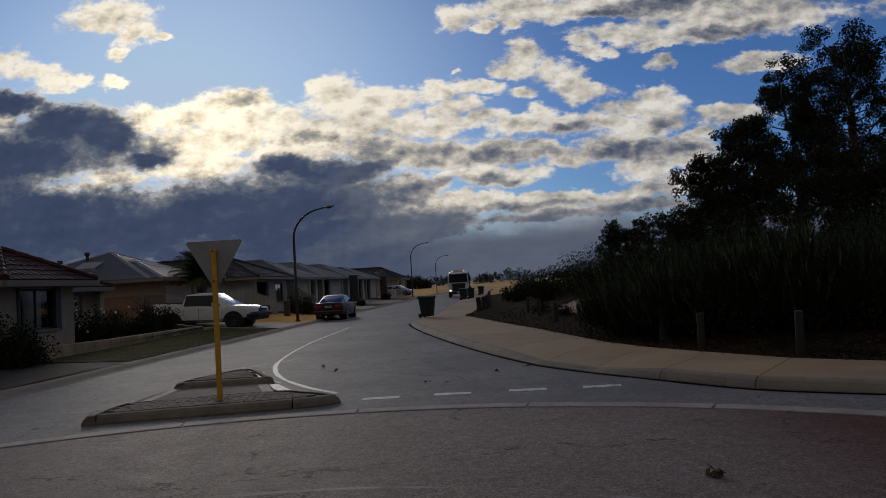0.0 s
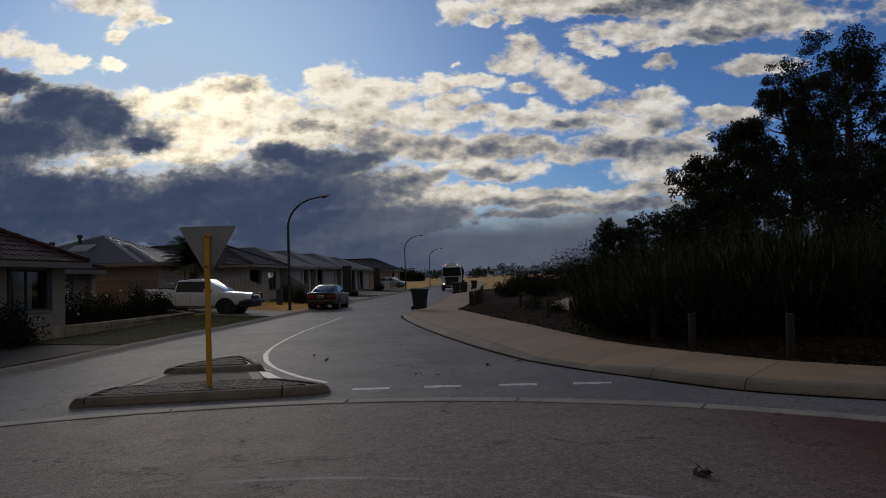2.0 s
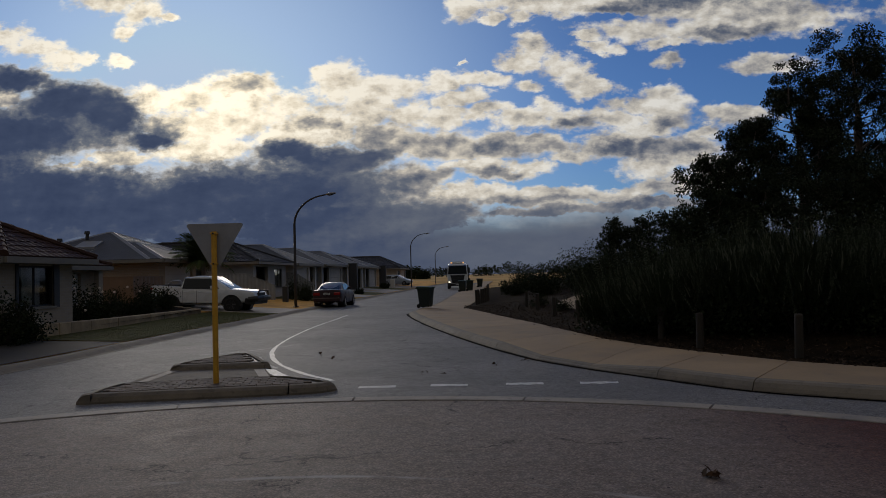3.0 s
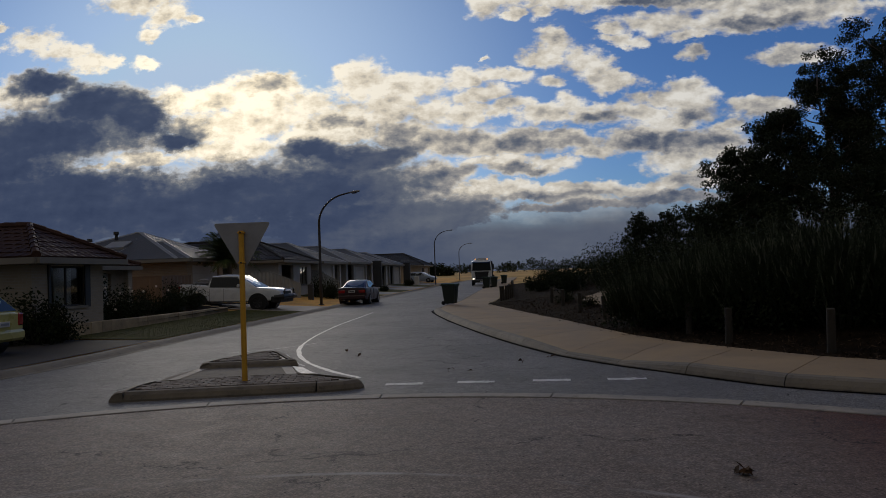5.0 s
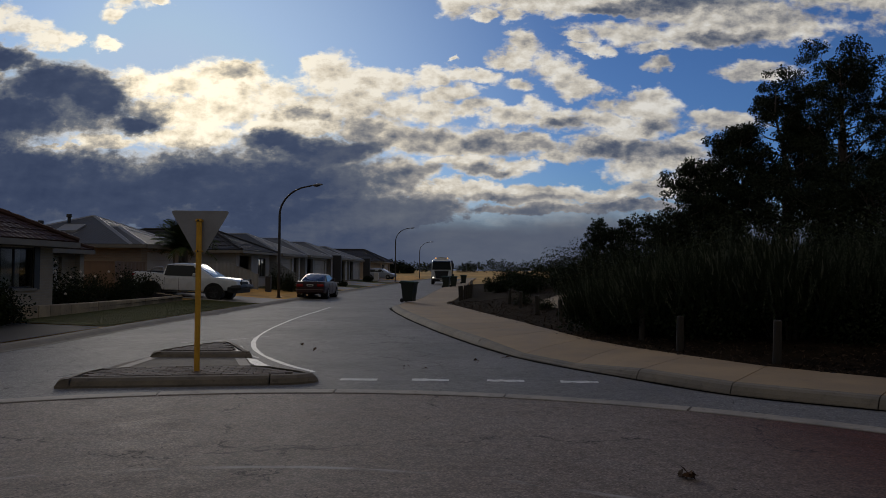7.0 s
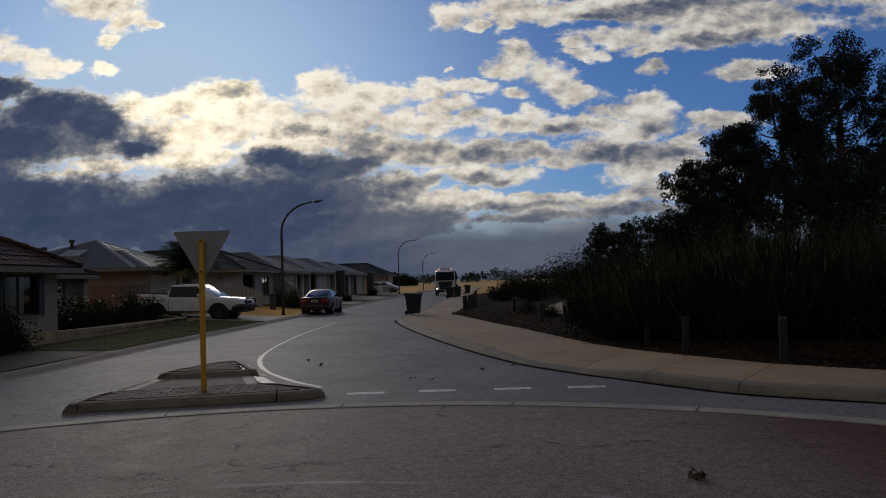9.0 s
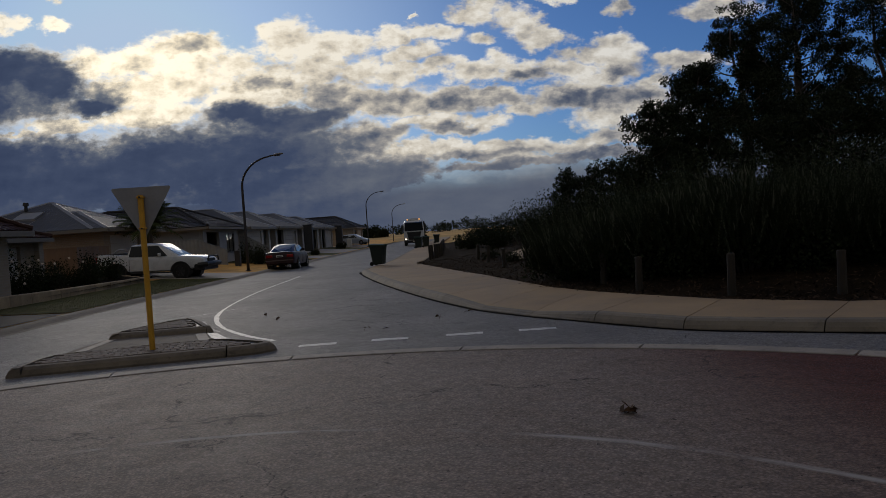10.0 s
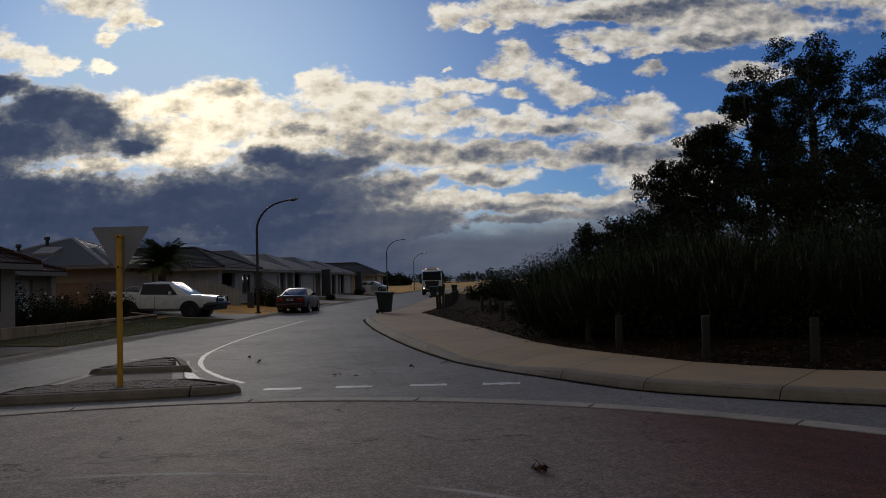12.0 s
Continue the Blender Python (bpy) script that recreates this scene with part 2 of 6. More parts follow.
def material(name, base, rough=0.7, vary=0.25, scale=2.0, grain=40.0, bump=0.3, depth=0.004, metal=0.0, tint=None, spec=0.5, grime=0.0, each=0.0):
    """A painted, mineral or wooden surface: colour patches at two scales, fine relief, optional grime and a change from piece to piece."""
    m = bpy.data.materials.new(name)
    m.use_nodes = True
    nt = m.node_tree
    b = nt.nodes["Principled BSDF"]
    pos = nt.nodes.new("ShaderNodeNewGeometry").outputs["Position"]
    big = noise_tex(nt, pos, scale, 5.0, 0.6).outputs["Fac"]
    small = noise_tex(nt, pos, grain, 4.0, 0.65).outputs["Fac"]
    tint = tint or tuple(c * (1 - vary) for c in base)
    hi = tuple(min(1, c * (1 + vary * 0.6)) for c in base)
    col = mixc(nt, span(nt, big, 0.3, 0.7), tint, hi)
    col = mixc(nt, mth(nt, "MULTIPLY", span(nt, small, 0.35, 0.75), 0.5 * min(1, vary * 2.5)), col, tuple(c * 0.55 for c in base))
    if grime:
        spots = span(nt, noise_tex(nt, pos, scale * 3.3, 6.0, 0.7).outputs["Fac"], 0.52, 0.68)
        col = mixc(nt, mth(nt, "MULTIPLY", spots, grime), col, (0.03, 0.027, 0.022))
    if each:
        info = nt.nodes.new("ShaderNodeObjectInfo").outputs["Random"]
        col = mixc(nt, 1.0, col, ramp(nt, info, [(0, (1 - each,) * 3), (1, (1 + each * 0.4,) * 3)]), "MULTIPLY")
    nt.links.new(col, b.inputs["Base Color"])
    b.inputs["Metallic"].default_value = metal
    b.inputs["Specular IOR Level"].default_value = spec
    nt.links.new(span(nt, big, 0.25, 0.75, max(0.02, rough - 0.08), min(1, rough + 0.08)), b.inputs["Roughness"])
    if bump:
        bn = nt.nodes.new("ShaderNodeBump")
        bn.inputs["Strength"].default_value, bn.inputs["Distance"].default_value = bump, depth
        nt.links.new(small, bn.inputs["Height"])
        nt.links.new(bn.outputs[0], b.inputs["Normal"])
    return m


def ribbed(name, base, along, pitch=0.19, rough=0.62, metal=0.0):
    """Painted roofing sheet with ribs that run down the slope; along: 0 ribs step in x, 1 in y."""
    m = material(name, base, rough, 0.14, 0.8, 12.0, 0.0, metal=metal, spec=0.10)
    nt = m.node_tree
    b = nt.nodes["Principled BSDF"]
    sep = nt.nodes.new("ShaderNodeSeparateXYZ")
    nt.links.new(nt.nodes.new("ShaderNodeNewGeometry").outputs["Position"], sep.inputs[0])
    wave = mth(nt, "SINE", mth(nt, "MULTIPLY", sep.outputs[along], 2 * math.pi / pitch))
    bn = nt.nodes.new("ShaderNodeBump")
    bn.inputs["Strength"].default_value, bn.inputs["Distance"].default_value = 0.4, 0.012
    nt.links.new(wave, bn.inputs["Height"])
    nt.links.new(bn.outputs[0], b.inputs["Normal"])
    return m


def brickwork(name, base, mortar=(0.35, 0.33, 0.3), row=0.086, brick=0.24):
    """Far brick walls: courses and joints as relief and colour."""
    m = material(name, base, 0.85, 0.2, 1.2, 30.0, 0.0)
    nt = m.node_tree
    b = nt.nodes["Principled BSDF"]
    sep = nt.nodes.new("ShaderNodeSeparateXYZ")
    nt.links.new(nt.nodes.new("ShaderNodeNewGeometry").outputs["Position"], sep.inputs[0])
    com = nt.nodes.new("ShaderNodeCombineXYZ")
    nt.links.new(mth(nt, "ADD", sep.outputs[0], sep.outputs[1]), com.inputs[0])
    nt.links.new(sep.outputs[2], com.inputs[1])
    t = nt.nodes.new("ShaderNodeTexBrick")
    nt.links.new(com.outputs[0], t.inputs["Vector"])
    t.inputs["Scale"].default_value, t.inputs["Brick Width"].default_value, t.inputs["Row Height"].default_value = 1.0, brick, row
    t.inputs["Mortar Size"].default_value = 0.006
    t.inputs["Color1"].default_value, t.inputs["Color2"].default_value = (*base, 1), (*[c * 0.82 for c in base], 1)
    t.inputs["Mortar"].default_value = (*mortar, 1)
    old = b.inputs["Base Color"].links[0].from_socket
    nt.links.new(mixc(nt, 0.7, old, t.outputs[0]), b.inputs["Base Color"])
    bn = nt.nodes.new("ShaderNodeBump")
    bn.inputs["Strength"].default_value, bn.inputs["Distance"].default_value = 0.6, 0.01
    bn.invert = True
    nt.links.new(t.outputs["Fac"], bn.inputs["Height"])
    nt.links.new(bn.outputs[0], b.inputs["Normal"])
    return m


def asphalt():
    """Worn grey chip seal: tyre-polished lanes, stains, fine stones, a red-brown lay where the roundabout's apron begins."""
    m = bpy.data.materials.new("asphalt")
    m.use_nodes = True
    nt = m.node_tree
    b = nt.nodes["Principled BSDF"]
    pos = nt.nodes.new("ShaderNodeNewGeometry").outputs["Position"]
    sep = nt.nodes.new("ShaderNodeSeparateXYZ")
    nt.links.new(pos, sep.inputs[0])
    x, y = sep.outputs[0], sep.outputs[1]
    big = noise_tex(nt, pos, 0.35, 5.0, 0.6, 0.4).outputs["Fac"]
    mid = noise_tex(nt, pos, 2.2, 6.0, 0.65).outputs["Fac"]
    stone = noise_tex(nt, pos, 55.0, 5.0, 0.75).outputs["Fac"]
    # rings round the roundabout's middle
    r = mth(nt, "SQRT", mth(nt, "ADD", mth(nt, "POWER", mth(nt, "ADD", x, 1.25), 2.0), mth(nt, "POWER", mth(nt, "SUBTRACT", y, 0.55), 2.0)))
    inside = span(nt, r, 9.62, 9.7, 1.0, 0.0)
    arc = nt.nodes.new("ShaderNodeCombineXYZ")
    nt.links.new(mth(nt, "MULTIPLY", r, 2.4), arc.inputs[0])
    nt.links.new(mth(nt, "MULTIPLY", mth(nt, "ARCTAN2", mth(nt, "SUBTRACT", y, 0.55), mth(nt, "ADD", x, 1.25)), 2.2), arc.inputs[1])
    scuff = noise_tex(nt, arc.outputs[0], 1.6, 6.0, 0.65).outputs["Fac"]
    grey = mixc(nt, span(nt, big, 0.3, 0.7), (0.138, 0.134, 0.132), (0.205, 0.199, 0.195))
    ring = mixc(nt, span(nt, big, 0.3, 0.7), (0.224, 0.177, 0.150), (0.305, 0.248, 0.215))
    ring = mixc(nt, mth(nt, "MULTIPLY", span(nt, scuff, 0.38, 0.68), 0.55), ring, (0.27, 0.235, 0.21))
    red = mixc(nt, span(nt, scuff, 0.3, 0.72), (0.080, 0.025, 0.016), (0.130, 0.043, 0.027))
    east = span(nt, mth(nt, "ADD", x, mth(nt, "MULTIPLY", big, 1.2)), 2.3, 5.3)
    ring = mixc(nt, east, ring, red)
    col = mixc(nt, inside, grey, ring)
    col = mixc(nt, mth(nt, "MULTIPLY", span(nt, mid, 0.55, 0.75), 0.35), col, (0.05, 0.048, 0.046))
    # chips and the tar between them
    chip = nt.nodes.new("ShaderNodeTexVoronoi")
    chip.inputs["Scale"].default_value = 38.0
    nt.links.new(pos, chip.inputs["Vector"])
    col = mixc(nt, 1.0, col, ramp(nt, chip.outputs["Distance"], [(0.15, (1.16, 1.15, 1.14)), (0.62, (0.62, 0.62, 0.63))]), "MULTIPLY")
    col = mixc(nt, mth(nt, "MULTIPLY", span(nt, stone, 0.47, 0.72), 0.5), col, (0.26, 0.25, 0.24))
    blot = noise_tex(nt, pos, 9.0, 8.0, 0.85).outputs["Fac"]
    col = mixc(nt, 1.0, col, ramp(nt, blot, [(0.33, (0.6, 0.6, 0.6)), (0.67, (1.42, 1.42, 1.42))]), "MULTIPLY")
    # pot marks where stones have gone
    pit = noise_tex(nt, pos, 17.0, 4.0, 0.7).outputs["Fac"]
    col = mixc(nt, mth(nt, "MULTIPLY", span(nt, pit, 0.60, 0.68), 0.85), col, (0.016, 0.015, 0.014))
    # thin cracks
    bend = vec(nt, "MULTIPLY_ADD", vec(nt, "SUBTRACT", noise_tex(nt, pos, 1.3, 5.0, 0.6).outputs["Color"], (0.5, 0.5, 0.5)), (1.3, 1.3, 0.0), pos)
    crack = nt.nodes.new("ShaderNodeTexVoronoi")
    crack.feature = "DISTANCE_TO_EDGE"
    crack.inputs["Scale"].default_value = 0.23
    nt.links.new(bend, crack.inputs["Vector"])
    col = mixc(nt, mth(nt, "MULTIPLY", mth(nt, "MULTIPLY", span(nt, crack.outputs["Distance"], 0.0012, 0.004, 1.0, 0.0), span(nt, mid, 0.40, 0.55)), 0.8), col, (0.02, 0.019, 0.018))
    arc_on = mth(nt, "MULTIPLY", span(nt, mth(nt, "ABSOLUTE", mth(nt, "SUBTRACT", r, mth(nt, "ADD", 5.66, mth(nt, "MULTIPLY", big, 0.2)))), 0.015, 0.06, 1.0, 0.0), span(nt, scuff, 0.42, 0.6))
    col = mixc(nt, mth(nt, "MULTIPLY", arc_on, 0.85), col, (0.40, 0.385, 0.37))
    nt.links.new(col, b.inputs["Base Color"])
    nt.links.new(span(nt, mid, 0.3, 0.7, 0.60, 0.70), b.inputs["Roughness"])
    nt.links.new(mth(nt, "SUBTRACT", 0.28, mth(nt, "MULTIPLY", inside, 0.16)), b.inputs["Specular IOR Level"])
    bn = nt.nodes.new("ShaderNodeBump")
    bn.inputs["Strength"].default_value, bn.inputs["Distance"].default_value = 0.8, 0.012
    nt.links.new(stone, bn.inputs["Height"])
    nt.links.new(bn.outputs[0], b.inputs["Normal"])
    return m


def leafy(name, a, b_, rough=0.8):
    m = bpy.data.materials.new(name)
    m.use_nodes = True
    nt = m.node_tree
    b = nt.nodes["Principled BSDF"]
    isl = nt.nodes.new("ShaderNodeNewGeometry").outputs["Random Per Island"]
    nt.links.new(mixc(nt, isl, a, b_), b.inputs["Base Color"])
    b.inputs["Roughness"].default_value = rough
    b.inputs["Specular IOR Level"].default_value = 0.12
    return m


def glass(name="window_glass", tint=(0.02, 0.024, 0.028), rough=0.06):
    m = bpy.data.materials.new(name)
    m.use_nodes = True
    b = m.node_tree.nodes["Principled BSDF"]
    b.inputs["Base Color"].default_value, b.inputs["Roughness"].default_value = (*tint, 1), rough
    b.inputs["Specular IOR Level"].default_value = 0.6
    return m


def paint(name, base, rough=0.3, metal=0.0, coat=0.6):
    m = material(name, base, rough, 0.06, 1.5, 200.0, 0.0, metal=metal)
    m.node_tree.nodes["Principled BSDF"].inputs["Coat Weight"].default_value = coat
    m.node_tree.nodes["Principled BSDF"].inputs["Coat Roughness"].default_value = 0.08
    return m


def glow(name, colour, power):
    m = bpy.data.materials.new(name)
    m.use_nodes = True
    b = m.node_tree.nodes["Principled BSDF"]
    b.inputs["Emission Color"].default_value, b.inputs["Emission Strength"].default_value = (*colour, 1), power
    return m


ASPHALT = asphalt()
CONCRETE = material("path_concrete", (0.31, 0.220, 0.124), 0.8, 0.18, 0.9, 60.0, 0.35, 0.003, grime=0.12, each=0.12)
KERB = material("kerb_concrete", (0.19, 0.162, 0.122), 0.8, 0.25, 1.6, 50.0, 0.4, 0.004, grime=0.35, each=0.15)
OLD_KERB = material("aged_island_concrete", (0.17, 0.142, 0.108), 0.85, 0.35, 2.2, 50.0, 0.5, 0.005, grime=0.6, each=0.2)
PAVER = material("brick_paver", (0.13, 0.10, 0.085), 0.85, 0.3, 3.0, 60.0, 0.5, 0.004, grime=0.3, each=0.35)
BAND = material("band_concrete", (0.34, 0.305, 0.26), 0.75, 0.25, 2.0, 45.0, 0.4, 0.003, grime=0.4, each=0.15)
LINE = material("worn_road_paint", (0.62, 0.62, 0.60), 0.55, 0.25, 5.0, 30.0, 0.3, 0.002, grime=0.6)
GRASS = material("mown_lawn", (0.085, 0.09, 0.032), 0.95, 0.3, 1.2, 70.0, 0.4, 0.02, tint=(0.075, 0.068, 0.026), spec=0.08)
SAND = material("yellow_sand", (0.75, 0.43, 0.13), 0.95, 0.2, 0.6, 20.0, 0.6, 0.02, tint=(0.50, 0.29, 0.10), spec=0.05)
DRYGRASS = material("dry_field", (0.58, 0.37, 0.13), 0.95, 0.3, 0.05, 1.5, 0.4, 0.05, tint=(0.40, 0.26, 0.09), spec=0.1)
MULCH = material("bark_mulch", (0.026, 0.018, 0.011), 0.95, 0.45, 1.5, 25.0, 1.0, 0.05, tint=(0.012, 0.009, 0.006), spec=0.03)
DRIVE = material("driveway_paving", (0.06, 0.056, 0.053), 0.85, 0.2, 1.0, 30.0, 0.4, 0.004, grime=0.2, spec=0.2)
PALE_DRIVE = material("pale_driveway", (0.34, 0.31, 0.28), 0.8, 0.15, 0.8, 30.0, 0.3, 0.004, grime=0.15)
LIME = material("limestone_block", (0.46, 0.36, 0.23), 0.9, 0.25, 2.0, 30.0, 0.6, 0.01, grime=0.25, each=0.2)
CREAM = brickwork("cream_brick", (0.36, 0.31, 0.24))
TAN = brickwork("tan_brick", (0.34, 0.26, 0.18))
RENDER = material("painted_render", (0.37, 0.37, 0.37), 0.85, 0.1, 0.8, 40.0, 0.2, 0.003)
RENDER_PALE = material("pale_render", (0.50, 0.49, 0.465), 0.85, 0.1, 0.8, 40.0, 0.2, 0.003)
CHARCOAL = material("charcoal_paint", (0.035, 0.036, 0.04), 0.6, 0.15, 1.0, 40.0, 0.1, 0.002)
FENCE = material("brown_steel_fence", (0.20, 0.13, 0.085), 0.6, 0.12, 1.0, 20.0, 0.1, 0.003)
FASCIA = material("painted_fascia", (0.22, 0.205, 0.18), 0.5, 0.1, 1.0, 30.0, 0.05, 0.002, spec=0.15)
TILE_BROWN = material("brown_roof_tile", (0.06, 0.032, 0.024), 0.7, 0.3, 0.8, 25.0, 0.3, 0.004, each=0.2, spec=0.15)
TILE_DARK = material("charcoal_roof_tile", (0.05, 0.047, 0.047), 0.65, 0.3, 0.8, 25.0, 0.3, 0.004, each=0.2, spec=0.15)
ROOF_X, ROOF_Y = ribbed("grey_roof_sheet_x", (0.085, 0.085, 0.09), 0), ribbed("grey_roof_sheet_y", (0.085, 0.085, 0.09), 1)
ROOF_CAP = material("roof_capping", (0.24, 0.245, 0.255), 0.6, 0.1, 1.0, 20.0, 0.0)
GLASS = glass()
GLASS.node_tree.nodes["Principled BSDF"].inputs["Specular IOR Level"].default_value = 0.22
HOUSE_GLASS = glass("clear_window_glass", (0.75, 0.8, 0.8), 0.02)
HOUSE_GLASS.node_tree.nodes["Principled BSDF"].inputs["Transmission Weight"].default_value = 1.0
TIMBER = material("weathered_post", (0.040, 0.033, 0.025), 0.9, 0.3, 6.0, 60.0, 0.8, 0.006, grime=0.2, each=0.25)
YELLOW = material("yellow_post_paint", (0.62, 0.33, 0.025), 0.5, 0.12, 4.0, 60.0, 0.15, 0.001, grime=0.12)
ALU = material("sign_back_aluminium", (0.30, 0.305, 0.32), 0.5, 0.12, 3.0, 30.0, 0.05, 0.001, metal=0.3)
STEEL = material("dark_lamp_steel", (0.045, 0.038, 0.036), 0.5, 0.15, 3.0, 50.0, 0.1, 0.001)
BIN = material("dark_green_plastic", (0.012, 0.02, 0.014), 0.5, 0.15, 3.0, 60.0, 0.1, 0.001)
BIN_LID = material("green_plastic_lid", (0.02, 0.05, 0.02), 0.5, 0.15, 3.0, 60.0, 0.1, 0.001)
RUBBER = material("tyre_rubber", (0.012, 0.012, 0.012), 0.85, 0.2, 8.0, 80.0, 0.3, 0.002)
ALLOY = material("wheel_alloy", (0.35, 0.35, 0.36), 0.35, 0.1, 4.0, 50.0, 0.0, metal=0.8)
BLACK = material("black_trim", (0.014, 0.014, 0.015), 0.5, 0.1, 4.0, 80.0, 0.1, 0.001)
BARK = material("grey_bark", (0.13, 0.105, 0.085), 0.9, 0.35, 3.0, 20.0, 0.8, 0.02)
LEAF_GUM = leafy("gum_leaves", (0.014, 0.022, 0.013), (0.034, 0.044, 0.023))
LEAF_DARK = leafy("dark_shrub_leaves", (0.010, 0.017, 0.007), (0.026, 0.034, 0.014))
LEAF_GREY = leafy("grey_green_needles", (0.022, 0.032, 0.018), (0.13, 0.145, 0.095), 0.9)
LEAF_CANDLE = leafy("pale_flower_spikes", (0.05, 0.06, 0.038), (0.17, 0.175, 0.125), 0.9)
STEM = material("dark_stem", (0.035, 0.028, 0.02), 0.9, 0.3, 3.0, 20.0, 0.5, 0.01)
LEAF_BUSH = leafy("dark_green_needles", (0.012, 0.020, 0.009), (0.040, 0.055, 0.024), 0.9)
LEAF_PALM = leafy("frond_leaves", (0.04, 0.06, 0.02), (0.07, 0.09, 0.03))
PETAL = leafy("pale_petals", (0.55, 0.45, 0.42), (0.7, 0.62, 0.55))
DEAD = leafy("dead_leaves", (0.035, 0.02, 0.012), (0.08, 0.045, 0.025), 0.9)

# ---- mesh helpers ----


def part(name, bm, mat, parent=None, label="", smooth=False):
    """Links a bmesh as one mesh object under its thing."""
    me = bpy.data.meshes.new(name)
    bm.normal_update()
    bm.to_mesh(me)
    bm.free()
    me.materials.append(mat)
    if smooth:
        for p in me.polygons:
            p.use_smooth = True
    ob = new(name, me)
    if parent is not None:
        ob.parent = parent
    if label:
        ob["label"] = label
    return ob


def raw(name, verts, faces, mat, parent=None, label="", smooth=False):
    me = bpy.data.meshes.new(name)
    me.from_pydata([tuple(v) for v in verts], [], [tuple(f) for f in faces])
    me.materials.append(mat)
    me.update()
    if smooth:
        for p in me.polygons:
            p.use_smooth = True
    ob = new(name, me)
    if parent is not None:
        ob.parent = parent
    if label:
        ob["label"] = label
    return ob


def thing(name, m, label, category, group="", kind=""):
    """An Empty at the base of a thing that is made of parts."""
    ob = new(name)
    ob.matrix_basis = m
    ob.empty_display_size = 0.2
    return tagged(ob, label, category, group, kind)


def box(bm, x0, x1, y0, y1, z0, z1, bevel=0.0, seg=1):
    vs = [bm.verts.new(c) for c in ((x0, y0, z0), (x1, y0, z0), (x1, y1, z0), (x0, y1, z0), (x0, y0, z1), (x1, y0, z1), (x1, y1, z1), (x0, y1, z1))]
    fs = [bm.faces.new([vs[i] for i in f]) for f in ((0, 3, 2, 1), (4, 5, 6, 7), (0, 1, 5, 4), (1, 2, 6, 5), (2, 3, 7, 6), (3, 0, 4, 7))]
    if bevel:
        es = list({e for f in fs for e in f.edges})
        bmesh.ops.bevel(bm, geom=es, offset=bevel, segments=seg, affect="EDGES", profile=0.6)
    return bm


def boxed(*a, **k):
    return box(bmesh.new(), *a, **k)


def tube(bm, pts, radii, n=8, caps=True):
    """A round bar through points, with a radius for each."""
    pts = [Vector(p) for p in pts]
    if isinstance(radii, (int, float)):
        radii = [radii] * len(pts)
    rings = []
    side = None
    for i, p in enumerate(pts):
        d = (pts[min(i + 1, len(pts) - 1)] - pts[max(i - 1, 0)]).normalized()
        if side is None:
            side = d.cross(Vector((0, 0, 1)) if abs(d.z) < 0.9 else Vector((1, 0, 0))).normalized()
        side = (side - d * side.dot(d)).normalized()
        up = d.cross(side)
        rings.append([bm.verts.new(p + radii[i] * (math.cos(2 * math.pi * k / n) * side + math.sin(2 * math.pi * k / n) * up)) for k in range(n)])
    for a, b in zip(rings, rings[1:]):
        for k in range(n):
            bm.faces.new((a[k], a[(k + 1) % n], b[(k + 1) % n], b[k]))
    if caps:
        bm.faces.new(rings[0][::-1])
        bm.faces.new(rings[-1])
    bmesh.ops.recalc_face_normals(bm, faces=bm.faces)
    return bm


def prism(bm, outline, z0, z1, taper=0.0):
    """A flat piece with an outline in x, y; its top edge drawn in by taper."""
    c = Vector((sum(p[0] for p in outline) / len(outline), sum(p[1] for p in outline) / len(outline)))
    lo = [bm.verts.new((x, y, z0)) for x, y in outline]
    hi = []
    for x, y in outline:
        d = (c - Vector((x, y)))
        d = d.normalized() * min(taper, d.length) if d.length else d
        hi.append(bm.verts.new((x + d.x, y + d.y, z1)))
    n = len(outline)
    bm.faces.new(lo[::-1])
    bm.faces.new(hi)
    for i in range(n):
        bm.faces.new((lo[i], lo[(i + 1) % n], hi[(i + 1) % n], hi[i]))
    bmesh.ops.recalc_face_normals(bm, faces=bm.faces)
    return bm


def loft(bm, rings, closed=True, caps=True):
    """Skins rings of points, all of one length."""
    vs = [[bm.verts.new(p) for p in r] for r in rings]
    n = len(vs[0])
    for a, b in zip(vs, vs[1:]):
        for k in range(n if closed else n - 1):
            bm.faces.new((a[k], a[(k + 1) % n], b[(k + 1) % n], b[k]))
    if caps:
        bm.faces.new(vs[0][::-1])
        bm.faces.new(vs[-1])
    bmesh.ops.recalc_face_normals(bm, faces=bm.faces)
    return bm


def line_at(pts, s):
    """The point at the share s of a polyline's length."""
    ds = [math.dist(a, b) for a, b in zip(pts, pts[1:])]
    left = s * sum(ds)
    for (a, b), d in zip(zip(pts, pts[1:]), ds):
        if left <= d or (a, b) == (pts[-2], pts[-1]):
            f = left / d if d else 0
            return tuple(p + (q - p) * f for p, q in zip(a, b))
        left -= d


def smooth_line(pts, n):
    """A Catmull-Rom curve through points in the plane, n pieces a stretch."""
    out = []
    for i in range(len(pts) - 1):
        p = [Vector(pts[max(0, min(len(pts) - 1, j))]) for j in (i - 1, i, i + 1, i + 2)]
        for k in range(n):
            t = k / n
            out.append(tuple(0.5 * ((2 * p[1]) + (p[2] - p[0]) * t + (2 * p[0] - 5 * p[1] + 4 * p[2] - p[3]) * t * t + (3 * p[1] - 3 * p[2] + p[3] - p[0]) * t ** 3)))
    out.append(tuple(Vector(pts[-1])))
    return out


# ---- ground, roads, kerbs ----
RING = (-1.25, 0.55, 9.82)                          # the roundabout's outer edge


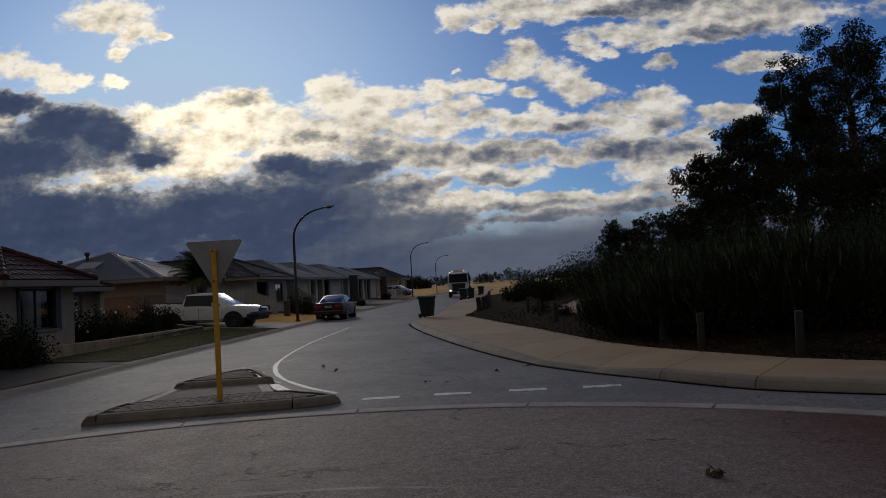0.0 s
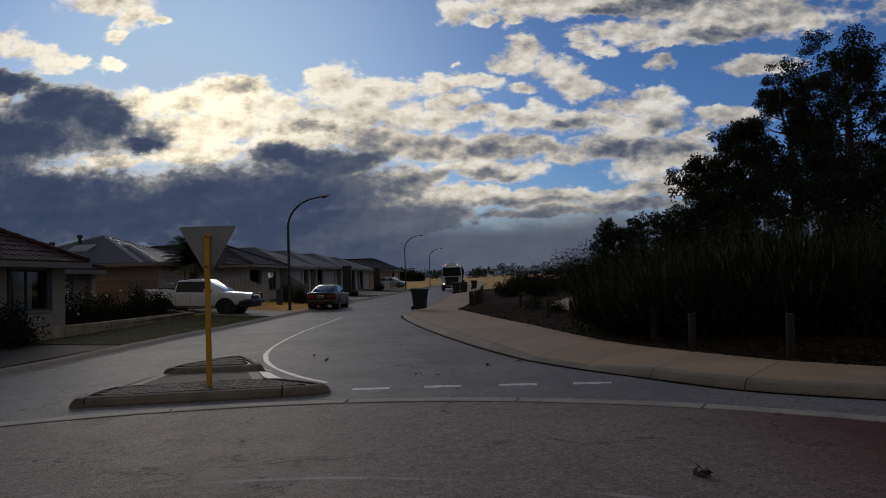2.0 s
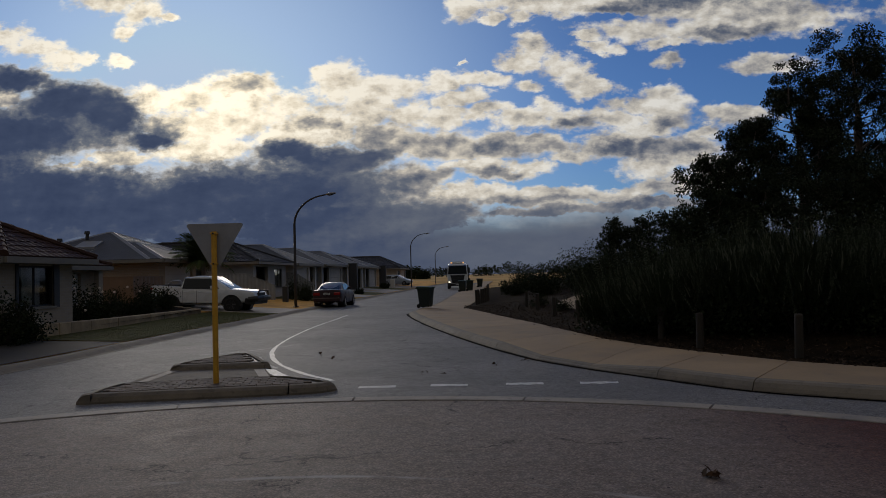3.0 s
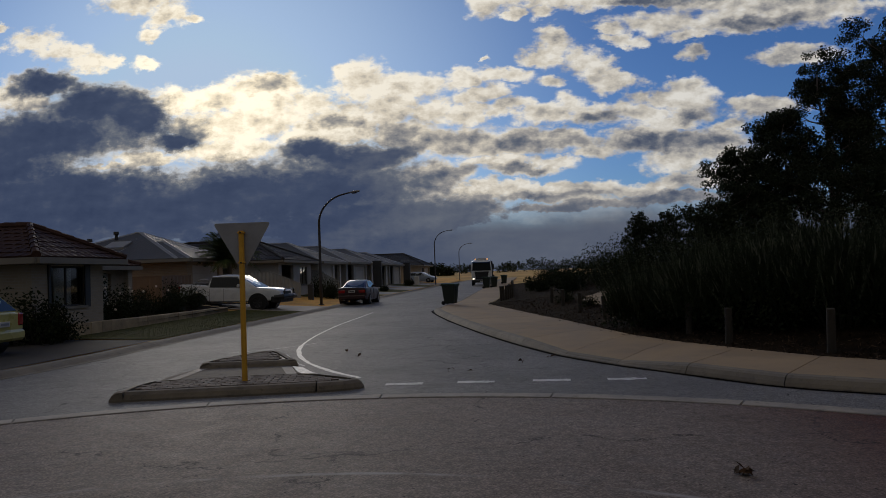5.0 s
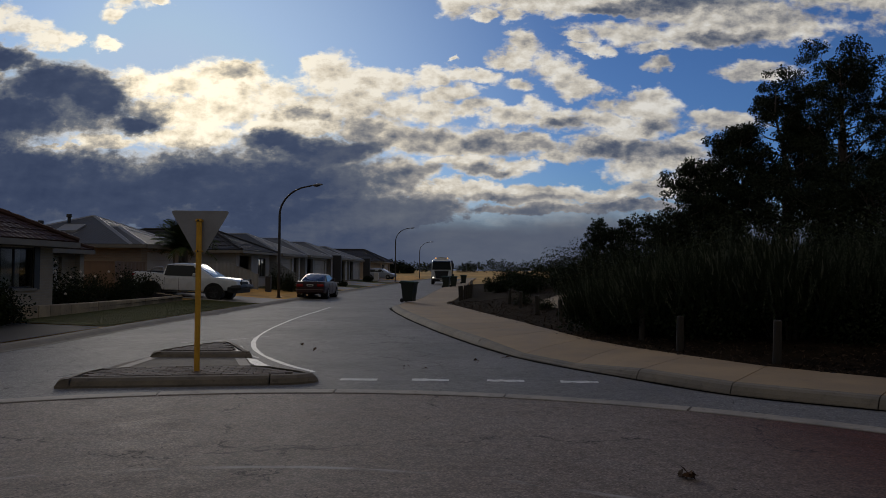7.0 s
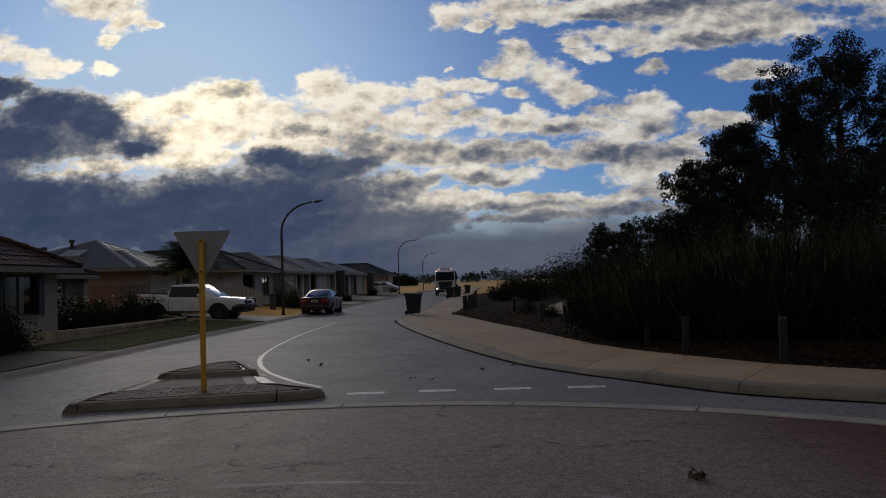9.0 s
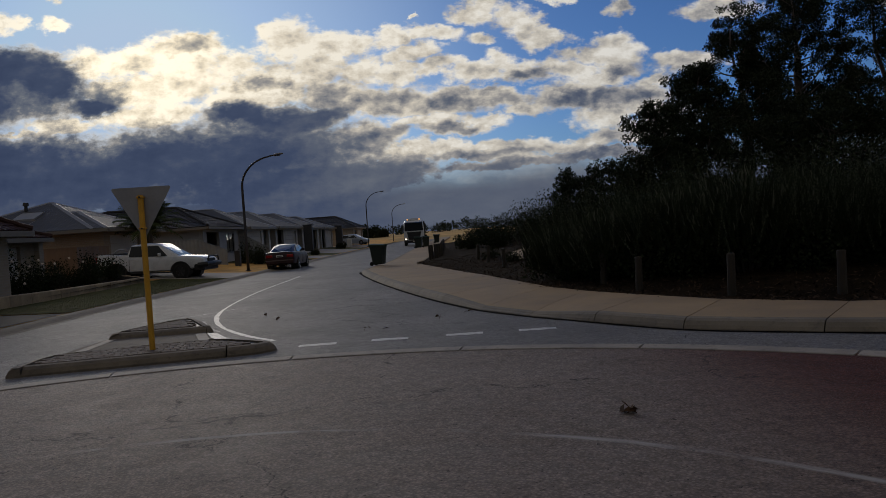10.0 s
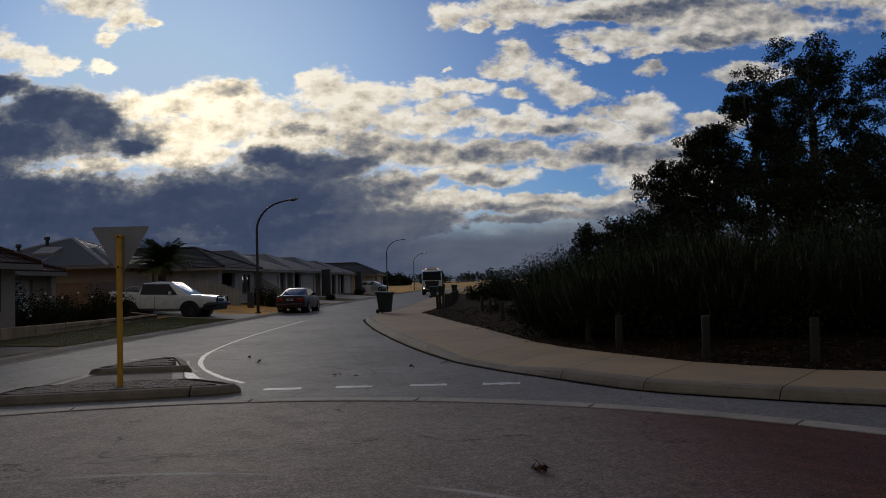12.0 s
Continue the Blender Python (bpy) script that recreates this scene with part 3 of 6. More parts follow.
def verge_height(x, y):
    """The ground on the houses' side climbs from the kerb."""
    rise = 0.20 + 0.14 * min(1, max(0, (y - 24) / 8))
    return 0.10 + rise * min(1, max(0, (-9.8 - x) / 4.9)) ** 1.4


def sheet(name, x0, x1, y0, y1, nx, ny, height, mat, label, rough=0.0, kind="structure", category="ground"):
    vs = [(x0 + (x1 - x0) * i / nx, y0 + (y1 - y0) * j / ny) for j in range(ny + 1) for i in range(nx + 1)]
    vs = [(x, y, height(x, y) + rough * noise.noise(Vector((x * 0.9, y * 0.9, 3)))) for x, y in vs]
    fs = [(j * (nx + 1) + i, j * (nx + 1) + i + 1, (j + 1) * (nx + 1) + i + 1, (j + 1) * (nx + 1) + i) for j in range(ny) for i in range(nx)]
    return tagged(raw(name, vs, fs, mat, smooth=True), label, category, kind=kind)


def disc_ground():
    rings = [0, 40, 90, 140, 220, 400, 900, 2000, 4500]
    vs, fs = [(0, 0, -0.06)], []
    for r in rings[1:]:
        for k in range(48):
            a = 2 * math.pi * k / 48
            z = -0.06 + (0.9 if r > 200 else 0) + (0.6 * noise.noise(Vector((r * math.cos(a) / 90, r * math.sin(a) / 90, 0))) if r > 200 else 0)
            vs.append((r * math.cos(a), r * math.sin(a), z))
    for k in range(48):
        fs.append((0, 1 + k, 1 + (k + 1) % 48))
    for i in range(len(rings) - 2):
        for k in range(48):
            a, b = 1 + i * 48 + k, 1 + i * 48 + (k + 1) % 48
            fs.append((a, a + 48, b + 48, b))
    tagged(raw("ground", vs, fs, DRYGRASS, smooth=True), "golden dry grass field that runs to the horizon", "ground", kind="structure")


disc_ground()
KERB_R = [(30.0, 3.5), (14.0, 5.6), (9.5, 7.35), (7.3, 8.4), (5.33, 9.4), (3.85, 10.4), (2.85, 11.75), (1.95, 13.05), (1.15, 14.5), (0.35, 16.75),
          (-0.3, 18.9), (-0.85, 20.9), (-1.65, 24.0), (-2.35, 27.0), (-2.95, 29.8), (-3.38, 32.4), (-3.3, 34.8), (-3.0, 38.0)] + [(-2.9 + 0.00012 * (y - 40) ** 2, y) for y in range(42, 180, 5)]
BACK_R = [(30.0, 6.6), (15.0, 8.3), (10.2, 9.75), (8.5, 10.35), (6.6, 11.1), (5.17, 12.45), (4.3, 13.9), (3.45, 15.5), (2.87, 17.2), (2.4, 19.4),
          (2.0, 21.3), (1.7, 22.8), (1.2, 24.9), (0.68, 27.1), (0.1, 29.8), (-0.45, 32.3), (-1.05, 35.2), (-0.75, 38.0)] + [(-0.6 + 0.00012 * (y - 40) ** 2, y) for y in range(42, 180, 5)]
KERB_L = [(-40.0, 4.0), (-20.0, 6.2), (-13.5, 8.0), (-10.6, 10.3), (-9.6, 12.6), (-9.3, 15.5), (-9.4, 20.0), (-9.45, 30.0), (-9.5, 45.0), (-9.35, 60.0), (-9.0, 90.0), (-8.4, 130.0), (-6.8, 178.0)]


def road_sheet():
    """The street and the roundabout's lanes as one sheet, laid to just under the kerbs."""
    bm = bmesh.new()
    left = smooth_line(KERB_L, 4)
    right = smooth_line(KERB_R, 2)
    lower = [(30, -30), (-40, -30)]
    loop = [bm.verts.new((x, y, 0)) for x, y in [(x - 0.25, y) for x, y in left] + [(x + 0.25, y + 0.1) for x, y in right[::-1]] + lower]
    f = bm.faces.new(loop)
    bmesh.ops.triangulate(bm, faces=[f])
    bmesh.ops.recalc_face_normals(bm, faces=bm.faces)
    if sum(f.normal.z for f in bm.faces) < 0:
        bmesh.ops.reverse_faces(bm, faces=bm.faces)
    tagged(part("road", bm, ASPHALT), "worn grey asphalt street that meets a roundabout", "road", kind="structure")


road_sheet()
sheet("verge", -70, -9.82, 5, 180, 60, 90, lambda x, y: verge_height(x, y) - 0.03, SAND, "sandy ground between the street and the houses", 0.03)


def back_distance(x, y):
    """How far a place lies behind the path's back edge; less than 0 on the path."""
    best, side = 1e9, 1
    for (ax, ay), (bx, by) in zip(BACK_R, BACK_R[1:]):
        dx, dy = bx - ax, by - ay
        t = min(1, max(0, ((x - ax) * dx + (y - ay) * dy) / (dx * dx + dy * dy)))
        d = math.hypot(x - ax - t * dx, y - ay - t * dy)
        if d < best:
            best, side = d, (1 if dx * (y - ay) - dy * (x - ax) < 0 else -1)
    return best * side


def bed_height(x, y):
    """The planted mound behind the path."""
    d = back_distance(x, y)
    if d < -1.0:
        return -0.3
    return 0.115 + 0.85 * min(1, max(0, (d - 0.3) / 7)) ** 1.3


sheet("garden_bed", -4, 56, 4, 84, 110, 150, bed_height, MULCH, "dark bark mulch mound with planting behind the path", 0.015)


def path():
    """Concrete slabs of the footpath, each with its own joints, and the kerb in lengths."""
    walk_way = tagged(new("pavement"), "broad buff concrete footpath with a dropped ramp", "footpath", kind="structure")
    kerbs = tagged(new("kerb"), "rounded grey concrete kerb along the footpath", "kerb", kind="structure")
    pairs = list(zip(KERB_R, BACK_R))
    for i in range(len(pairs) - 1):
        (ka, ba), (kb, bb) = pairs[i], pairs[i + 1]
        ramp_way = 6 <= i <= 8
        bm = bmesh.new()
        g = 0.012
        rows = []
        for s in (g / 3, 0.25, 0.5, 0.75, 1 - g / 3):
            k = Vector(ka).lerp(Vector(kb), s)
            b = Vector(ba).lerp(Vector(bb), s)
            d = (b - k).normalized()
            drop = 0.09 if i == 7 else 0.09 * (s if i == 6 else 1 - s) if ramp_way else 0.0
            row = []
            for w, z in ((0.30, 0.135 - drop), (0.32, 0.146 - drop), (1.3, 0.15 - drop * 0.35), ((b - k).length - 0.01, 0.15), ((b - k).length, 0.07)):
                q = k + d * w
                row.append((q.x, q.y, z))
            row.append((row[-1][0], row[-1][1], -0.05))
            row.append((row[0][0], row[0][1], -0.05))
            rows.append(row)
        loft(bm, rows)
        part("slab", bm, CONCRETE, walk_way)
        # kerb, in lengths of about two metres
        lengths = max(1, round(math.dist(ka, kb) / 2.2))
        for n in range(lengths):
            bm = bmesh.new()
            rows = []
            for s in ((n + 0.004) / lengths, (n + 0.5) / lengths, (n + 0.996) / lengths):
                k = Vector(ka).lerp(Vector(kb), s)
                d = (Vector(ba).lerp(Vector(bb), s) - k).normalized()
                drop = 0.09 if i == 7 else 0.09 * (s if i == 6 else 1 - s) if ramp_way else 0.0
                rows.append([(k.x + d.x * w, k.y + d.y * w, z if z < 0.02 else max(0.03, z - drop)) for w, z in
                             ((0.0, -0.04), (0.0, 0.015), (0.035, 0.06), (0.10, 0.115), (0.17, 0.14), (0.295, 0.148), (0.295, -0.04))])
            loft(bm, rows)
            part("kerb_stone", bm, KERB, kerbs, smooth=False)
    left = tagged(new("kerb"), "low grey mountable kerb on the houses' side", "kerb", kind="structure")
    line = smooth_line(KERB_L, 6)
    for a, b in zip(line, line[1:]):
        n = max(1, round(math.dist(a, b) / 2.4))
        d = (Vector(b) - Vector(a)).normalized()
        o = Vector((-d.y, d.x))
        for k in range(n):
            p, q = Vector(a).lerp(Vector(b), (k + 0.004) / n), Vector(a).lerp(Vector(b), (k + 0.996) / n)
            rows = [[(c.x + o.x * w, c.y + o.y * w, z) for w, z in ((-0.12, -0.04), (-0.12, 0.006), (0.0, 0.012), (0.12, 0.07), (0.22, 0.105), (0.36, 0.112), (0.36, -0.04))] for c in (p, q)]
            part("kerb_stone", loft(bmesh.new(), rows), KERB, left)


path()


def flush_ring():
    """The level concrete band between the street and the roundabout."""
    band = tagged(new("trim"), "level concrete edge band round the roundabout", "kerb", kind="structure")
    joints = [-2.52 + 0.2475 * i for i in range(-4, 16)]
    cx, cy, r = RING
    for a0, a1 in zip(joints, joints[1:]):
        rows = []
        for s in range(7):
            a = math.pi / 2 - (a0 + 0.0016 + (a1 - a0 - 0.0032) * s / 6)
            c, sn = math.cos(a), math.sin(a)
            rows.append([(cx + c * q, cy + sn * q, z) for q, z in ((r - 0.30, -0.03), (r - 0.30, 0.008), (r - 0.285, 0.014), (r - 0.015, 0.014), (r, 0.008), (r, -0.03))])
        part("band_stone", loft(bmesh.new(), rows), BAND, band)


def flat_strip(name, pts, widths, mat, label, z=0.004, ragged=0.0):
    """A painted line that follows points."""
    vs, fs = [], []
    for i, p in enumerate(pts):
        d = Vector(pts[min(i + 1, len(pts) - 1)]) - Vector(pts[max(i - 1, 0)])
        d.normalize()
        w = widths if isinstance(widths, (int, float)) else widths[min(i, len(widths) - 1)]
        for sgn in (-1, 1):
            e = w / 2 * (1 + ragged * noise.noise(Vector((p[0] * 9, p[1] * 9, sgn))))
            vs.append((p[0] - d.y * e * sgn, p[1] + d.x * e * sgn, z))
    for i in range(len(pts) - 1):
        fs.append((2 * i, 2 * i + 1, 2 * i + 3, 2 * i + 2))
    ob = raw(name, vs, fs, mat)
    ob.data.flip_normals()
    return tagged(ob, label, "road marking", kind="structure")


flush_ring()
SCUFF = material("pale_scuff", (0.42, 0.415, 0.40), 0.7, 0.3, 8.0, 40.0, 0.3, 0.002, grime=0.5)
# near-black: gutter dirt together with the kerb's shade, put into the colour
DIRT_SHADE = material("gutter_dirt_shade", (0.006, 0.005, 0.004), 0.95, 0.4, 6.0, 60.0, 0.8, 0.01, spec=0.03)
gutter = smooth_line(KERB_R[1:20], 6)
flat_strip("gutter_dirt_shade", [(x - 0.03, y - 0.025) for x, y in gutter], 0.11, DIRT_SHADE, "dark dirt, leaf mould and painted kerb shade along the gutter", 0.005, ragged=0.6)
edge = smooth_line([(-6.25, 33.0), (-6.12, 29.76), (-5.96, 25.36), (-5.62, 21.26), (-5.2, 18.32), (-4.72, 16.34), (-4.06, 14.63), (-3.2, 13.14), (-2.4, 12.1)], 8)
flat_strip("road_marking", edge, [0.065] * 34 + [0.10] * 40, LINE, "worn white line round the traffic island", ragged=0.8)
for n, x in enumerate((-1.53, -0.41, 0.76, 1.9)):
    y = 11.42 - 0.02 * abs(n - 2) ** 2
    seg = [(x - 0.29 + 0.058 * k, y + 0.012 * (k - 5) * (1 - n) / 6) for k in range(11)]
    m = flat_strip("give_way_dash", seg, 0.20, LINE, "worn white give-way dash on the asphalt", ragged=0.25 + 0.2 * n)
    m["group"] = "give-way line"

for n, (pts, w) in enumerate(((((-3.75, 12.9), (-3.2, 12.2), (-2.75, 11.9)), 0.12), (((-6.5, 16.6), (-5.6, 17.4), (-4.9, 18.6)), 0.05), (((-4.25, 14.2), (-3.6, 13.1), (-2.9, 12.2)), 0.10), (((-4.9, 16.0), (-4.45, 14.9), (-3.9, 13.9)), 0.07))):
    flat_strip("paint_scuff", smooth_line(list(pts), 14), w, SCUFF, "pale chalky tyre scuff on the asphalt", 0.003, 1.2)


# ---- traffic island ----
def traffic_island():
    isl = thing("traffic_island", pose(0, 0, 0), "raised brick-paved traffic island with rounded concrete kerb", "traffic island", kind="structure")
    # near block: kerb ring with pavers; far block likewise; level concrete between
    near = [(-5.68, 10.12), (-2.75, 10.68), (-2.22, 10.92), (-2.12, 11.12), (-2.28, 11.36), (-2.75, 11.72), (-3.35, 12.0), (-5.40, 11.55), (-5.78, 11.05)]
    far = [(-5.85, 13.55), (-4.15, 13.72), (-4.02, 13.95), (-4.25, 14.45), (-4.85, 15.6), (-5.15, 15.75), (-5.45, 15.6), (-5.95, 14.1)]
    mid = [(-5.75, 11.3), (-3.0, 11.75), (-3.6, 12.7), (-4.1, 13.8), (-5.9, 13.7), (-5.95, 12.4)]
    part("infill", prism(bmesh.new(), mid, -0.02, 0.035, 0.02), OLD_KERB, isl, "level grey concrete infill")
    part("paint_patch", prism(bmesh.new(), [(-3.2, 12.02), (-3.1, 12.16), (-3.76, 13.4), (-4.02, 13.6), (-3.70, 12.85)], 0.03, 0.04), LINE, isl, "worn white paint on the infill")
    for strip in ([(-5.72, 11.62), (-5.55, 11.62), (-5.68, 13.55), (-5.86, 13.55)], [(-3.62, 12.1), (-3.42, 12.05), (-4.02, 13.55), (-4.22, 13.55)]):
        part("edge_strip", prism(bmesh.new(), strip, 0.03, 0.039), BAND, isl, "pale concrete edging strip")
    for loop in (near, far):
        c = Vector((sum(p[0] for p in loop) / len(loop), sum(p[1] for p in loop) / len(loop)))
        ring = smooth_line(loop + [loop[0]], 3)[:-1]
        n = len(ring)
        inner = []
        pieces = 9 if loop is near else 7
        prof = ((0.0, -0.03), (0.0, 0.03), (0.04, 0.09), (0.11, 0.128), (0.19, 0.138), (0.20, -0.03))
        for k in range(pieces):
            rows = []
            for s in range(5):
                f = (k + 0.006 + (0.988) * s / 4) / pieces * n
                i = int(f) % n
                p = Vector(ring[i]).lerp(Vector(ring[(i + 1) % n]), f - int(f))
                t = (Vector(ring[(i + 1) % n]) - Vector(ring[i - 1])).normalized()
                o = Vector((-t.y, t.x))
                if o.dot(c - p) < 0:
                    o = -o
                rows.append([(p.x + o.x * w, p.y + o.y * w, z) for w, z in prof])
                inner.append((p.x + o.x * 0.205, p.y + o.y * 0.205))
            part("kerb_stone", loft(bmesh.new(), rows), OLD_KERB, isl)
        part("bedding", prism(bmesh.new(), inner, -0.02, 0.112), CHARCOAL, isl, "dark sand joints under the pavers")
        # pavers clipped to the inside of the kerb, in a slightly skewed herringbone of runs
        def inside(x, y):
            hit = False
            for (ax, ay), (bx, by) in zip(inner, inner[1:] + inner[:1]):
                if (ay > y) != (by > y) and x < (bx - ax) * (y - ay) / (by - ay) + ax:
                    hit = not hit
            return hit
        brick = None
        turn = math.atan2(0.19, 1.0) if loop is near else 0.1
        for r in range(-16, 17):
            for q in range(-12, 13):
                lx, ly = q * 0.235 + (0.117 if r % 2 else 0), r * 0.119
                x, y = c.x + lx * math.cos(turn) - ly * math.sin(turn), c.y + lx * math.sin(turn) + ly * math.cos(turn)
                ca, sa = math.cos(turn), math.sin(turn)
                if not all(inside(x + ca * a - sa * b, y + sa * a + ca * b) for a in (-0.1, 0.1) for b in (-0.045, 0.045)):
                    continue
                if brick is None:
                    brick = part("brick", boxed(-0.113, 0.113, -0.055, 0.055, -0.03, 0.03, 0.008), PAVER, isl)
                    ob = brick
                else:
                    ob = new("brick", brick.data)
                    ob.parent = isl
                ob.matrix_basis = pose(x, y, 0.112 + 0.004 * noise.noise(Vector((x * 5, y * 5, 0))), random.uniform(-1.2, 1.2), random.uniform(-1.2, 1.2), math.degrees(turn) + random.uniform(-1, 1))


def give_way_sign():
    s = thing("give_way_sign", pose(-3.99, 11.06, 0.125, 0, 0.0, 5.2), "back of a triangular give-way sign on a yellow post", "road sign")
    part("post", tube(bmesh.new(), [(0, 0, -0.1), (0, 0, 2.36)], 0.043, 16), YELLOW, s, "yellow painted steel post", smooth=False)
    bm = bmesh.new()
    h, w, r = 0.80, 0.455, 0.045
    corners = [(-w, 2.49), (w, 2.49), (0.0, 2.49 - h)]
    outline = []
    for i, c in enumerate(corners):
        a, b = Vector(corners[i - 1]), Vector(corners[(i + 1) % 3])
        c = Vector(c)
        for k in range(7):
            t = k / 6
            p, q = c + (a - c).normalized() * r * 1.4, c + (b - c).normalized() * r * 1.4
            outline.append((p * (1 - t) ** 2 + c * 2 * t * (1 - t) + q * t * t))
    lo = [bm.verts.new((p.x, 0.052, p.y)) for p in outline]
    hi = [bm.verts.new((p.x, 0.056, p.y)) for p in outline]
    bm.faces.new(lo)
    bm.faces.new(hi[::-1])
    for i in range(len(lo)):
        bm.faces.new((lo[i], lo[i - 1], hi[i - 1], hi[i]))
    bmesh.ops.recalc_face_normals(bm, faces=bm.faces)
    part("plate", bm, ALU, s, "bare grey aluminium sign plate")
    for z in (2.33, 1.86):
        part("bracket", boxed(-0.05, 0.05, -0.047, 0.052, z - 0.014, z + 0.014, 0.004), YELLOW, s)
        part("bolt", tube(bmesh.new(), [(0, -0.062, z), (0, -0.04, z)], 0.014, 6), BLACK, s)


traffic_island()
give_way_sign()


# ---- street lamps, bins, posts ----
def street_lamp(x, y, z0, lean, height=7.3, name_z=1.0):
    s = thing("street_lamp", pose(x, y, z0, 0, 0, lean), "dark steel street lamp with a curved arm over the road", "street lamp", "street lamps")
    pts = [(0, 0, -0.2), (0, 0, 1.5), (0, 0, height * 0.70)]
    for k in range(1, 13):
        a = math.pi / 2 * k / 12 * 0.93
        pts.append((2.05 * (1 - math.cos(a)), 0, height * 0.70 + height * 0.235 * math.sin(a)))
    ex, _, ez = pts[-1]
    pts.append((ex + 0.35, 0, ez + 0.05))
    part("pole", tube(bmesh.new(), pts, [0.085, 0.08, 0.07] + [0.06 - 0.0015 * k for k in range(12)] + [0.04], 12), STEEL, s, "tapered dark pole with a swan-neck arm", smooth=True)
    part("base_plate", tube(bmesh.new(), [(0, 0, -0.02), (0, 0, 0.03)], 0.16, 12), STEEL, s)
    bm = bmesh.new()
    rows = []
    for t, w, u, d in ((0.0, 0.05, 0.03, 0.03), (0.12, 0.11, 0.06, 0.05), (0.4, 0.14, 0.07, 0.06), (0.6, 0.10, 0.04, 0.05), (0.66, 0.04, 0.01, 0.02)):
        rows.append([(ex + 0.3 + t, w * math.cos(2 * math.pi * k / 10), ez + 0.05 + t * 0.06 + (u if math.sin(2 * math.pi * k / 10) > 0 else d) * math.sin(2 * math.pi * k / 10)) for k in range(10)])
    head = part("lantern", loft(bm, rows), ALU, s, "grey lantern head", smooth=True)
    part("lens", loft(bmesh.new(), [[(ex + 0.45 + t, 0.08 * math.cos(2 * math.pi * k / 10), ez + 0.02 + t * 0.06 - (0.045 if 0 < t < 0.3 else 0.03) + 0.02 * math.sin(2 * math.pi * k / 10)) for k in range(10)] for t in (0.0, 0.1, 0.2, 0.3)]), GLASS, head)
    return s


street_lamp(-10.65, 40.4, 0.15, -20, 6.6)
street_lamp(-10.6, 101.0, 0.15, -10, 7.9)
street_lamp(-10.3, 143.0, 0.15, -8, 7.6)


def wheelie_bin(m, label):
    b = thing("wheelie_bin", m, label, "bin", "bins put out for collection")
    rows = [[(sx * w, sy * d + o, z) for sx, sy in ((-1, -1), (0, -1.04), (1, -1), (1, 1), (-1, 1))] for z, w, d, o in ((0.06, 0.20, 0.24, 0.0), (0.10, 0.215, 0.25, 0.0), (0.90, 0.27, 0.33, 0.0), (0.92, 0.29, 0.35, 0.0), (0.97, 0.29, 0.35, 0.0))]
    part("body", loft(bmesh.new(), rows), BIN, b, "dark green tapered plastic tub")
    bm = bmesh.new()
    rows = [[(-0.30, y, z0), (-0.30, y, z1), (-0.2, y, z1 + 0.025), (0.2, y, z1 + 0.025), (0.30, y, z1), (0.30, y, z0)] for y, z0, z1 in ((-0.38, 0.95, 0.985), (-0.30, 0.965, 1.005), (0.2, 0.975, 1.03), (0.36, 0.975, 1.035))]
    part("lid", loft(bm, rows), BIN_LID, b, "green hinged lid")
    part("handle", tube(bmesh.new(), [(-0.26, 0.34, 0.94), (-0.26, 0.43, 0.97), (0.26, 0.43, 0.97), (0.26, 0.34, 0.94)], 0.016, 8), BIN, b)
    part("axle", tube(bmesh.new(), [(-0.27, 0.27, 0.10), (0.27, 0.27, 0.10)], 0.012, 6), BLACK, b)
    for sx in (-1, 1):
        part("wheel", tube(bmesh.new(), [(sx * 0.235, 0.27, 0.10), (sx * 0.285, 0.27, 0.10)], 0.10, 14), RUBBER, b)
    return b


near_bin = wheelie_bin(pose(-2.85, 35.3, 0.15, 0, 0, 72), "dark green wheelie bin with a green lid at the kerb")
for x, y, a in ((-2.2, 66.5, 80), (-1.6, 68.6, 95), (-0.9, 88.0, 100)):
    copy_thing(near_bin, pose(x, y, 0.15, 0, 0, a))["label"] = "dark green wheelie bin waiting beside the far kerb"


def bollard(h, r, tilt):
    bm = tube(bmesh.new(), [(0, 0, -0.3), (0.0, 0, h * 0.4), (0.0, 0, h - 0.02), (0, 0, h)], [r * 1.05, r, r * 0.98, r * 0.86], 12)
    ob = part("bollard", bm, TIMBER)
    return tagged(ob, "weathered round timber bollard at the mulch edge", "bollard", "bollards along the path")


POSTS = [(9.65, 11.2, 0.7), (8.29, 11.5, 0.74), (6.98, 12.0, 0.72), (5.55, 12.97, 0.76), (4.42, 14.9, 0.7), (4.1, 16.8, 0.7), (3.6, 19.6, 0.66), (2.96, 22.5, 0.68), (2.5, 25.6, 0.66), (2.14, 29.1, 0.66),
         (1.84, 31.6, 0.64)] + [(-0.43 + 0.57 * min(1, k / 5), 38.4 + 0.76 * k, 0.78) for k in range(30)]
first = None
for x, y, h in POSTS:
    m = pose(x, y, bed_height(x, y) if y < 34 else 0.12, random.uniform(-2.5, 2.5), random.uniform(-2.5, 2.5), random.uniform(0, 90))
    if first is None:
        first = bollard(0.72, 0.072, 0)
        first.matrix_basis = m
    else:
        ob = copy_thing(first, m)
        ob.scale = (1.0, 1.0, h / 0.72)


